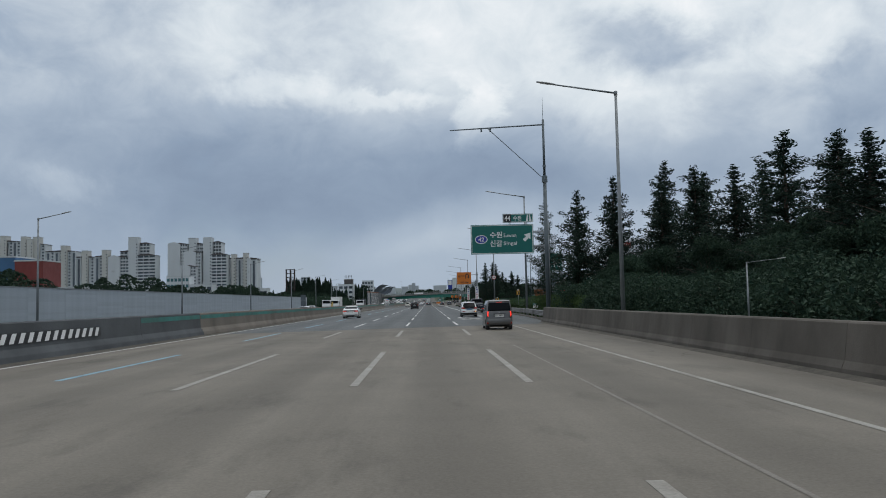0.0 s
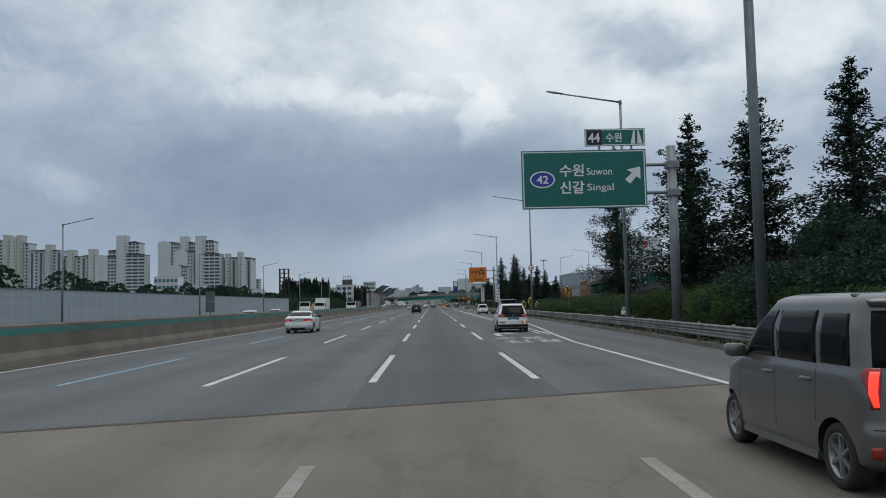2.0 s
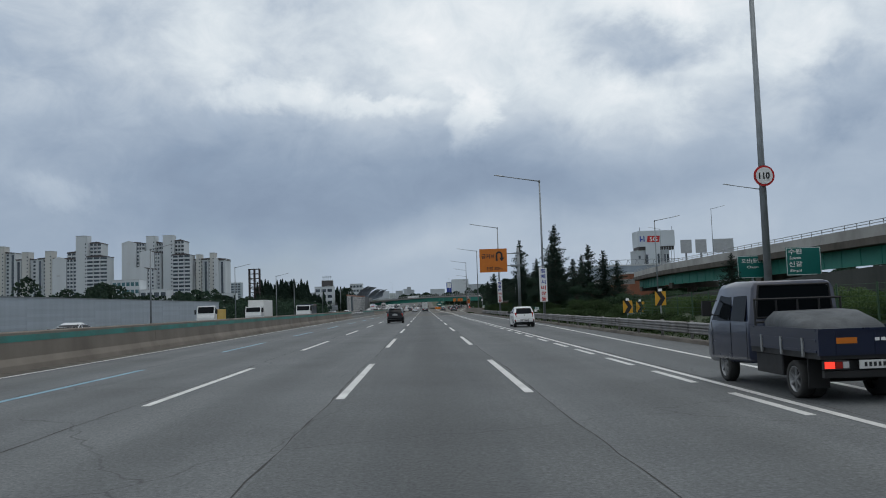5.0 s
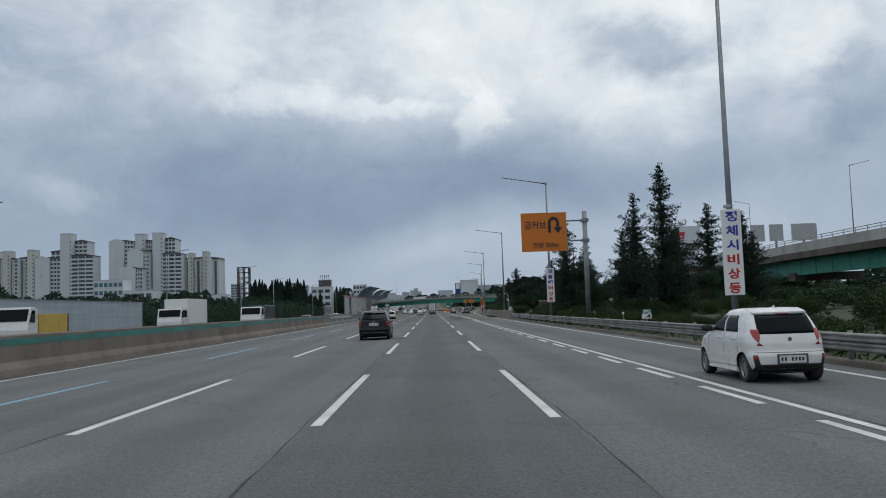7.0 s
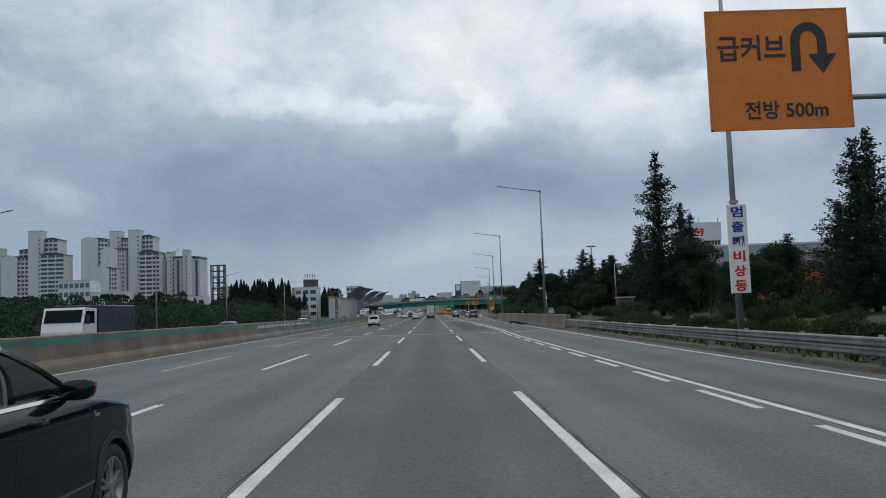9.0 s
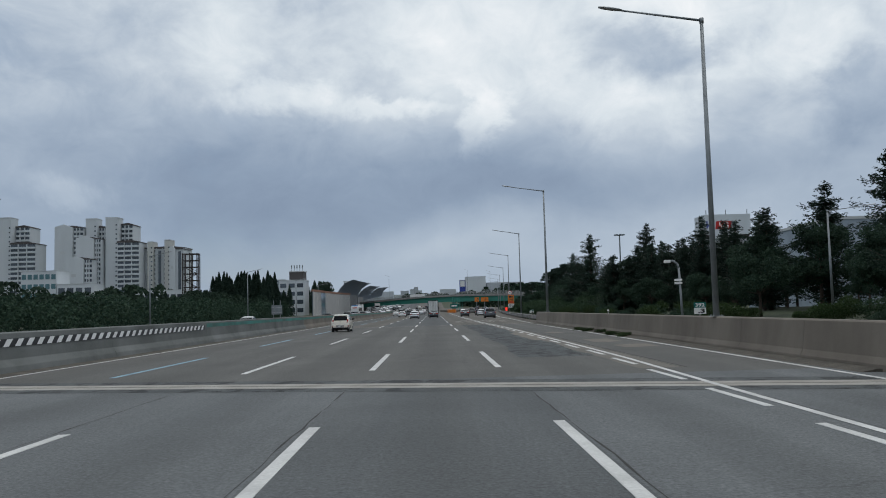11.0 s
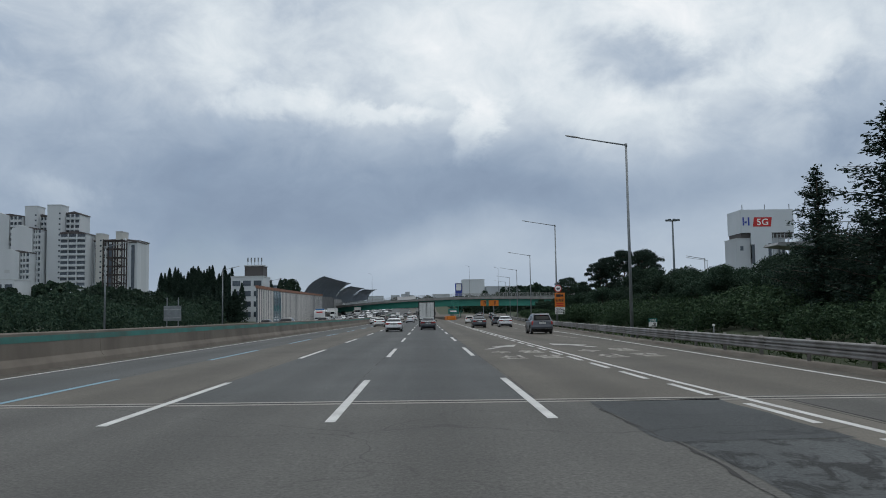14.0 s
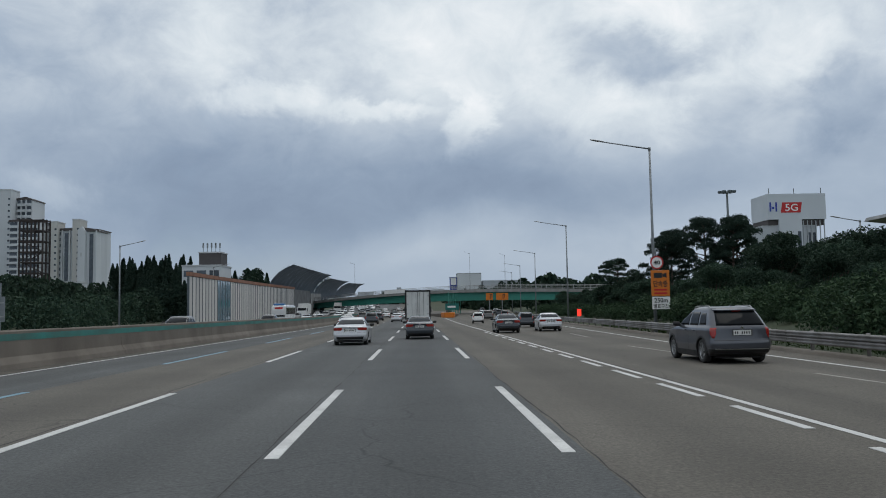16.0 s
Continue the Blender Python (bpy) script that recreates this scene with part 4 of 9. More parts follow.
rod(bm, (0, 0, 15.8), (0, 0, 17.8), 0.02, 0.008, 6)
part("lightning_rod", bm, POLE_DARK, mast)

# The orange sharp-bend sign
warn = thing("bend_sign", "orange sharp-bend warning sign with black symbol on a cantilever post", "road sign", at=pose(0, 204.8, 0))
board(warn, 7.32, 10.88, 0.0, 5.98, 9.0, SIGN_ORANGE)
bm = bmesh.new()
for a, b, c, d in ((7.3, 10.9, 8.99, 9.03), (7.3, 10.9, 5.95, 5.99), (7.29, 7.33, 5.95, 9.03), (10.87, 10.91, 5.95, 9.03)):
    box(bm, a, b, -0.01, 0.06, c, d)
part("sign_rim", bm, SIGN_ORANGE, warn)
for z in (6.75, 8.35):
    bm = bmesh.new()
    rod(bm, (10.6, 0.14, z), (12.2, 0.14, z), 0.07, n=10)
    part("arm", bm, POLE, warn)
    bm = bmesh.new()
    box(bm, 12.1, 12.7, 0.0, 0.52, z - 0.13, z + 0.13)
    part("clamp", bm, POLE, warn)
bm = bmesh.new()
rod(bm, (12.42, 0.26, -0.2), (12.42, 0.26, 9.1), 0.2, 0.19, 16)
part("pole", bm, POLE, warn, smooth=True)
writing("writing", "급커브", 0.9, (8.42, -0.012, 8.05), SIGN_BLACK, warn, 1.72, 0.66, 0.014)
writing("writing", "전방 500m", 0.6, (9.22, -0.012, 6.45), SIGN_BLACK, warn, 2.1, 0.46, 0.008)
turn = []
for k in range(17):
    a = math.pi - math.pi * k / 16
    turn.append((9.88 + 0.46 * math.cos(a), 8.18 + 0.5 * math.sin(a)))
inner = [(9.88 + 0.22 * math.cos(math.pi * k / 16), 8.18 + 0.27 * math.sin(math.pi * k / 16)) for k in range(17)]
bm = bmesh.new()
outer_v = [bm.verts.new((x, -0.01, z)) for x, z in [(9.42, 7.42)] + turn + [(10.34, 7.85)]]
inner_v = [bm.verts.new((x, -0.01, z)) for x, z in [(9.66, 7.42)] + inner[::-1] + [(10.10, 7.85)]]
for k in range(len(outer_v) - 1):
    bm.faces.new((outer_v[k], outer_v[k + 1], inner_v[k + 1], inner_v[k]))
v = [bm.verts.new((x, -0.01, z)) for x, z in ((9.86, 7.85), (10.58, 7.85), (10.22, 7.35))]
bm.faces.new(v)
part("bend_symbol", bm, SIGN_BLACK, warn)


# Banners on lamp posts
def banner(x, y, z0, z1, words):
    ob = thing("banner_sign", "white vertical banner board with blue and red letters", "sign", "banners on lamp posts", at=pose(x, y - 0.2, 0))
    bm = bmesh.new()
    box(bm, -0.33, 0.33, -0.03, 0.03, z0, z1)
    part("panel", bm, SIGN_WHITE, ob, bevel=0.01)
    for z in (z0 + 0.3, z1 - 0.3, z1 + 0.12):
        bm = bmesh.new()
        rod(bm, (0, 0.2, z - 0.05), (0, 0.2, z + 0.05), 0.16, n=12)
        part("strap", bm, GALV, ob)
    pitch = (z1 - z0) / 6
    for k, ch in enumerate(words):
        writing("writing", ch, 0.4, (0, -0.036, z1 - pitch * (k + 0.5)), SIGN_BLUE if k < 3 else SIGN_RED, ob, 0.40, pitch * 0.74, 0.012)


banner(10.06, 166.8, 1.8, 4.67, "정체시비상등")
banner(10.46, 212.1, 1.95, 4.92, "멈출때비상등")


def round_sign(name, label, x, y, z, r, text):
    ob = thing(name, label, "road sign", at=pose(x, y, z))
    for rad, mat, d in ((r, SIGN_RED, 0.0), (r * 0.8, SIGN_WHITE, 0.012)):
        bm = bmesh.new()
        rod(bm, (0, -d, 0), (0, -d - 0.02, 0), rad, n=28)
        part("disc", bm, mat, ob)
    bm = bmesh.new()
    box(bm, -0.04, 0.04, 0.0, 0.14, -0.2, 0.2)
    part("bracket", bm, GALV, ob)
    writing("writing", text, 0.3, (0, -0.036, 0), SIGN_BLACK, ob, r * 1.05, r * 0.62, 0.01)
    return ob


round_sign("speed_limit_sign", "round white speed limit sign with red rim on a lamp post", 9.95, 119.85, 5.2, 0.31, "110")
round_sign("speed_limit_sign", "round white speed limit sign with red rim above camera warning", 15.5, 396.2, 4.62, 0.43, "40")
enforce = thing("camera_warning_sign", "orange speed camera warning boards strapped to a lamp post", "road sign", at=pose(15.68, 396.2, 0))
bm = bmesh.new()
box(bm, -0.6, 0.6, -0.04, 0.0, 2.44, 4.12)
part("panel", bm, SIGN_ORANGE, enforce, bevel=0.01)
bm = bmesh.new()
box(bm, -0.57, 0.6, -0.04, 0.0, 1.6, 2.40)
part("panel", bm, SIGN_WHITE, enforce, bevel=0.01)
bm = bmesh.new()
box(bm, -0.42, 0.12, -0.055, -0.042, 3.62, 3.95)
for q in ([(0.14, 3.70), (0.42, 3.62), (0.42, 3.95), (0.14, 3.87)],):
    bm.faces.new([bm.verts.new((x, -0.05, z)) for x, z in q])
part("camera_symbol", bm, SIGN_BLACK, enforce)
writing("writing", "단속중", 0.4, (0, -0.05, 3.24), SIGN_BLACK, enforce, 0.92, 0.42, 0.008)
bm = bmesh.new()
for x, z in ((0.0, 2.85), (0.0, 2.62)):
    box(bm, x - 0.42, x + 0.42, -0.05, -0.042, z - 0.06, z + 0.06)
part("small_print", bm, SIGN_RED, enforce)
writing("writing", "250m", 0.4, (0.0, -0.05, 2.17), SIGN_BLACK, enforce, 0.88, 0.3, 0.008)
writing("writing", "별표구간", 0.3, (0.0, -0.05, 1.8), SIGN_BLACK, enforce, 0.98, 0.28, 0.004)
for z in (1.9, 2.9, 3.8):
    bm = bmesh.new()
    rod(bm, (-0.3, 0.3, z - 0.04), (-0.3, 0.3, z + 0.04), 0.17, n=12)
    box(bm, -0.34, -0.26, 0.0, 0.3, z - 0.04, z + 0.04)
    part("strap", bm, GALV, enforce)


def chevron(x, y, z, yaw=0):
    ob = thing("chevron_sign", "small yellow bend marker with a black chevron", "road sign", "bend markers", at=pose(x, y, z, 0, 0, yaw))
    bm = bmesh.new()
    box(bm, -0.27, 0.27, 0, 0.03, -0.36, 0.36)
    part("panel", bm, SIGN_YELLOW, ob)
    shape("chevron", [(-0.22, 0.36), (0.02, 0.36), (0.24, 0.0), (0.02, -0.36), (-0.22, -0.36), (0.0, 0.0)], -0.003, SIGN_BLACK, ob)
    bm = bmesh.new()
    rod(bm, (0, 0.06, -2.2), (0, 0.06, 0.42), 0.035, n=8)
    part("post", bm, GALV, ob)
    bm = bmesh.new()
    rod(bm, (0, 0.02, 0.36), (0, 0.02, 0.5), 0.11, 0.08, 10)
    part("reflector_cap", bm, SIGN_WHITE, ob)


chevron(13.4, 118.1, 2.75, -52)
chevron(11.75, 144.3, 1.3, -8)
chevron(11.9, 138.0, 1.72, -8)
chevron(14.5, 152.0, 1.2, -8)


def marker(x, y, top, bottom, z=0.0):
    ob = thing("distance_marker", "small green and white kilometre marker on a post", "road sign", "kilometre markers", at=pose(x, y, z))
    for z0, z1, mat in ((1.02, 1.27, SIGN_GREEN), (0.74, 1.02, SIGN_WHITE)):
        bm = bmesh.new()
        box(bm, -0.27, 0.27, 0, 0.02, z0, z1)
        part("panel", bm, mat, ob)
    bm = bmesh.new()
    rod(bm, (0, 0.05, 0.0), (0, 0.05, 1.2), 0.03, n=8)
    part("post", bm, GALV, ob)
    if top:
        writing("writing", top, 0.2, (0, -0.008, 1.145), SIGN_WHITE, ob, 0.42, 0.17, 0.004)
        writing("writing", bottom, 0.2, (0.06, -0.008, 0.88), SIGN_BLACK, ob, 0.3, 0.2, 0.008)



def delineator(x, y, z):
    ob = thing("delineator_post", "small white reflector post beside the motorway", "post", "reflector posts", at=pose(x, y, z))
    bm = bmesh.new()
    rod(bm, (0, 0, 0), (0, 0, 0.95 if z < 0.5 else 0.12), 0.03, n=8)
    part("shaft", bm, GALV, ob)
    bm = bmesh.new()
    top = 1.03 if z < 0.5 else 0.2
    rod(bm, (0, -0.03, top), (0, 0.03, top), 0.055, n=16)
    part("reflector", bm, SIGN_WHITE, ob, "round white reflector")


for x, y, z in ((11.0, 187.0, 0.05), (12.1, 333.7, 0.05), (10.55, 279.2, 1.144)):
    delineator(x, y, z)
marker(12.0, 185.6, "392", ".4")
marker(11.9, 86.5, "392", ".5")
marker(12.0, 266.4, "392", ".3", 0.42)
# a camera on a bent post behind the exit barrier, a hut, and weeds along the barrier's foot
post = thing("camera_post", "pale bent post carrying a traffic camera behind the barrier", "camera", at=pose(12.0, 269.0, 0.2))
bm = bmesh.new()
rod(bm, (0, 0, 0), (-0.1, 0, 3.2), 0.06, 0.05, 10)
part("post", bm, POLE, post, smooth=True)
bm = bmesh.new()
for (a, b), (c, d) in zip(((-0.1, 3.15), (-0.15, 3.35), (-0.35, 3.5)), ((-0.15, 3.35), (-0.35, 3.5), (-0.65, 3.52))):
    rod(bm, (a, 0, b), (c, 0, d), 0.05, n=8)
part("arm", bm, POLE, post, smooth=True)
bm = bmesh.new()
box(bm, -0.8, -0.5, -0.08, 0.08, 3.42, 3.56)
part("camera_head", bm, SIGN_WHITE, post, "white camera head", bevel=0.02)
for z in (2.45, 2.6):
    bm = bmesh.new()
    box(bm, -0.32, 0.02, -0.07, 0.07, z - 0.06, z + 0.04)
    part("bracket_box", bm, SIGN_WHITE, post)
hut = thing("switch_hut", "small brown switch cabinet behind the rail", "cabinet", at=pose(14.2, 244.0, 0.3))
bm = bmesh.new()
box(bm, -0.55, 0.55, 0, 0.8, 0, 1.9)
part("cabinet", bm, surface("brown cabinet", (0.12, 0.075, 0.05), (0.09, 0.06, 0.042), 0.7, 2.0, 40.0, 0, 0.1, 0.1), hut, bevel=0.02)
bm = bmesh.new()
box(bm, -0.65, 0.65, -0.1, 0.9, 1.9, 2.0)
part("lid", bm, GALV, hut)

marker(14.6, 352.3, "392", ".2")



# Vehicles ----------------------------------------------------------------------
WHITE_PAINT = paint("white car paint", (0.68, 0.685, 0.68))
CREAM_PAINT = paint("cream car paint", (0.68, 0.64, 0.56))
SILVER_PAINT = paint("silver car paint", (0.56, 0.575, 0.60), 0.32, 0.35)
GREY_PAINT = paint("grey metallic paint", (0.112, 0.111, 0.110), 0.32, 0.4)
SLATE_PAINT = paint("slate metallic paint", (0.066, 0.072, 0.088), 0.32, 0.4)
BLACK_PAINT = paint("black car paint", (0.005, 0.007, 0.009), 0.10, 0.0, 0.0)
DARK_PAINT = paint("dark blue-grey paint", (0.035, 0.042, 0.052), 0.25, 0.2)
NAVY_PAINT = paint("navy truck paint", (0.012, 0.018, 0.045), 0.3, 0.0)
BLACK_PAINT.node_tree.nodes["Principled BSDF"].inputs["Specular IOR Level"].default_value = 0.3
GLASS = paint("tinted car glass", (0.008, 0.010, 0.012), 0.06, 0.0, 0.0)
GLASS.node_tree.nodes["Principled BSDF"].inputs["Specular IOR Level"].default_value = 0.06
TRIM = surface("black plastic trim", (0.011, 0.011, 0.012), (0.017, 0.017, 0.018), 0.6, 3.0, 80.0, 0, 0.05, 0.1)
RUBBER = surface("tyre rubber", (0.02, 0.02, 0.02), (0.028, 0.028, 0.027), 0.85, 4.0, 60.0, 0, 0.2, 0.15)
ALLOY = surface("alloy wheel", (0.33, 0.335, 0.34), (0.22, 0.225, 0.23), 0.4, 4.0, 80.0, 0.8, 0.0, 0.05)
CHROME = surface("chrome", (0.75, 0.75, 0.76), (0.68, 0.68, 0.69), 0.12, 2.0, 80.0, 1.0, 0.0, 0.02)
LENS_RED = paint("red lamp lens", (0.30, 0.022, 0.017), 0.15, 0.0, 0.2)
LENS_CLEAR = paint("clear lamp lens", (0.5, 0.5, 0.5), 0.15)
LIT_RED = glow("lit brake lamp", (1.0, 0.05, 0.03), 1.0)
LIT_AMBER = glow("lit indicator", (1.0, 0.45, 0.05), 2.2)
PLATE_WHITE = surface("plate white", (0.70, 0.70, 0.68), None, 0.5, 4.0, 80.0, 0, 0.0, 0.03)
PLATE_FRAME = surface("plate frame", (0.10, 0.10, 0.105), None, 0.4, 4.0, 80.0, 0.5, 0.0, 0.05)
PLATE_BLUE = surface("plate blue", (0.10, 0.25, 0.42), None, 0.5, 4.0, 80.0, 0, 0.0, 0.03)


def lathe(bm, profile, n=28):
    """Turns a profile (x along the axle, radius) round the x axis."""
    rings = [[(x, r * math.cos(2 * math.pi * k / n), r * math.sin(2 * math.pi * k / n)) for k in range(n)] for x, r in profile]
    loft(bm, rings, True, False)


WHEELS = {}


def wheel_meshes(r, spokes):
    """Tyre, rim, spokes and hub of one wheel, facing +x; made once a size."""
    key = (r, spokes)
    if key not in WHEELS:
        w = 0.21
        bm = bmesh.new()
        lathe(bm, [(-w / 2, r * 0.66), (-w / 2, r * 0.92), (-w / 2 + 0.03, r * 0.99), (0, r), (w / 2 - 0.03, r * 0.99), (w / 2, r * 0.92), (w / 2 - 0.005, r * 0.70), (w / 2 - 0.03, r * 0.66)])
        tyre = done("tyre", bm, RUBBER, True)
        bm = bmesh.new()
        lathe(bm, [(w / 2 - 0.03, r * 0.685), (w / 2 - 0.008, r * 0.68), (w / 2 - 0.012, r * 0.64), (w / 2 - 0.09, r * 0.60), (-w / 2 + 0.02, r * 0.60)])
        rim = done("rim", bm, ALLOY, True)
        bm = bmesh.new()
        wide, slim = (0.024, 0.018) if spokes < 8 else (0.018, 0.012)
        rings = []
        for z, wd in ((0.1, wide), (0.64, slim)):
            rings.append([(w / 2 - 0.05, -wd, r * z), (w / 2 - 0.02, -wd * 0.7, r * z), (w / 2 - 0.02, wd * 0.7, r * z), (w / 2 - 0.05, wd, r * z)])
        loft(bm, rings)
        spoke = done("spoke", bm, ALLOY)
        bm = bmesh.new()
        rod(bm, (w / 2 - 0.06, 0, 0), (w / 2 - 0.015, 0, 0), r * 0.17, r * 0.14, 14)
        cap = done("hub_cap", bm, ALLOY)
        bm = bmesh.new()
        rod(bm, (w / 2 - 0.12, 0, 0), (w / 2 - 0.10, 0, 0), r * 0.6, n=24)
        back = done("brake_disc", bm, TRIM)
        WHEELS[key] = tyre, rim, spoke, cap, back
    return WHEELS[key]


def add_wheel(ob, x, y, r, spokes, flip, plain=False):
    tyre, rim, spoke, cap, back = wheel_meshes(r, spokes)
    hub = new("wheel", tyre)
    hub.parent = ob
    hub.matrix_basis = pose(x, y, r, 0, 0, 180 if flip else 0)
    hub["label"] = "black tyre on an alloy rim"
    for name, mesh in (("rim", rim),) if plain else (("rim", rim), ("hub_cap", cap), ("brake_disc", back)):
        p = new(name, mesh)
        p.parent = hub
    if not plain:
        for k in range(spokes):
            for lean in (-0.16, 0.16) if spokes < 6 else (0.0,):
                p = new("spoke", spoke)
                p.parent = hub
                p.matrix_basis = Matrix.Rotation(2 * math.pi * k / spokes + lean, 4, "X")


class Form:
    """A car's outer shape, read in level slices: tail and nose lines y(z), half width w(z), rounded plan corners."""

    def __init__(self, spec):
        self.L, self.W, self.H = spec["size"]
        self.rear, self.front, self.wide = spec["rear"], spec["front"], spec["wide"]
        self.cr, self.n, self.belt = spec.get("corner", 0.30), spec.get("square", 3.0), spec["belt"]
        self.taper = spec.get("taper") or [(0.0, 0.935), (0.12, 0.975), (0.3, 1.0), (0.7, 1.0), (0.86, 0.975), (1.0, 0.88)]
        self.nr, self.ns, self.nf = 14, 26, 12

    def outline(self, z):
        """Half the plan outline at a height, from the tail's middle round one flank to the nose."""
        yr, yf, w = along(self.rear, z), along(self.front, z), along(self.wide, z) * self.W / 2
        cr = min(self.cr, 0.35 * (yf - yr))
        cf = min(0.30 + 0.2 * max(0.0, min(1.0, (self.belt - 0.1 - z) / 0.15)), 0.35 * (yf - yr))
        e = 2.0 / self.n
        t = np.linspace(0, math.pi / 2, self.nr + 1)
        y = np.concatenate([yr + cr * (1 - np.cos(t) ** e), np.linspace(yr + cr, yf - cf, self.ns + 1)[1:], yf - cf * (1 - np.cos(np.linspace(math.pi / 2, 0, self.nf + 1)[1:]) ** 0.8)])
        x = np.concatenate([np.sin(t) ** e, np.ones(self.ns), np.sin(np.linspace(math.pi / 2, 0, self.nf + 1)[1:]) ** 0.8])
        x = x * w * np.interp(y / self.L, [p[0] for p in self.taper], [p[1] for p in self.taper])
        return x, y

    def find(self, z, spot):
        """How far round the outline a spot lies: ('x', share of the half width) on the tail, ('f', share) on the nose, ('y', metres) on the flank."""
        kind, v = spot
        last = self.nr + self.ns + self.nf
        if kind == "x":
            return self.nr * math.asin(min(1.0, v) ** (self.n / 2)) / (math.pi / 2)
        if kind == "f":
            return last - self.nf * math.asin(min(1.0, v) ** 1.25) / (math.pi / 2)
        x, y = self.outline(z)
        return float(np.interp(min(v, along(self.front, z) - 0.17), y, np.arange(len(y))))

    def point(self, z, k, out=0.0):
        x, y = self.outline(z)
        i = np.arange(len(x))
        p = Vector((float(np.interp(k, i, x)), float(np.interp(k, i, y)), z))
        if out:
            a, b = max(0.0, k - 0.4), min(len(x) - 1.0, k + 0.4)
            d = Vector((float(np.interp(b, i, x) - np.interp(a, i, x)), float(np.interp(b, i, y) - np.interp(a, i, y)), 0)).normalized()
            p += out * Vector((d.y, -d.x, 0))
        return p

    def flank(self, y, z, out=0.0):
        return self.point(z, self.find(z, ("y", y)), out).x

    def shell(self, bm):
        top = self.H - 0.10
        zs = list(np.linspace(self.wide[0][0], top, 44)) + [top + 0.10 * math.sin(a) for a in (0.35, 0.7, 1.0, 1.25)]
        rings = []
        for z in zs:
            x, y = self.outline(min(z, top))
            over = max(0.0, (z - top) / 0.10)
            if over:
                d = 0.26 * (1 - math.sqrt(1 - over * over))
                mid = (y[0] + y[-1]) / 2
                x = np.maximum(x - d, x * 0.4)
                y = y + np.clip((mid - y) * 0.5, -1.6 * d, 1.6 * d)
            ring = [(a, b, z) for a, b in zip(x, y)] + [(-a, b, z) for a, b in list(zip(x, y))[-2:0:-1]]
            rings.append(ring)
        c = rings[-1]
        mid = sum(p[1] for p in c) / len(c)
        rings.append([(p[0] * 0.5, mid + (p[1] - mid) * 0.6, self.H - 0.0005) for p in c])
        loft(bm, rings)

    def skin(self, rows, out=0.005, full=False, m=12, levels=5, sgn=1, deep=0.012):
        """A sheet laid on the body between rows (z, from, to), with turned-in edges. full: across the middle as well."""
        grid = []
        zs = [r[0] for r in rows]
        for z in np.linspace(zs[0], zs[-1], max(levels, len(rows))):
            i = min(int(np.searchsorted(zs, z, "right")) - 1, len(rows) - 2)
            f = (z - zs[i]) / (zs[i + 1] - zs[i])
            ka, kb = [self.find(zs[i], rows[i][j]) * (1 - f) + self.find(zs[i + 1], rows[i + 1][j]) * f for j in (1, 2)]
            line = [self.point(z, ka + (kb - ka) * k / m, out) for k in range(m + 1)]
            if full:
                line = [Vector((-p.x, p.y, p.z)) for p in (line[:0:-1] if rows[0][1][1] == 0 else line)] + (line if rows[0][1][1] == 0 else line[-2::-1])
            grid.append([Vector((sgn * p.x, p.y, p.z)) for p in line])
        bm = bmesh.new()
        vs = [[bm.verts.new(p) for p in line] for line in grid]
        for a, b in zip(vs, vs[1:]):
            for k in range(len(a) - 1):
                bm.faces.new((a[k], a[k + 1], b[k + 1], b[k]))
        edge = vs[0] + [r[-1] for r in vs[1:]] + vs[-1][-2::-1] + [r[0] for r in vs[-2:0:-1]]
        mid = Vector((0, self.L / 2, 0.8))
        back = [bm.verts.new(v.co + deep * Vector((mid.x - v.co.x, (mid.y - v.co.y) * 0.6, 0)).normalized()) for v in edge]
        for k in range(len(edge)):
            bm.faces.new((edge[k], edge[(k + 1) % len(edge)], back[(k + 1) % len(edge)], back[k]))
        return bm


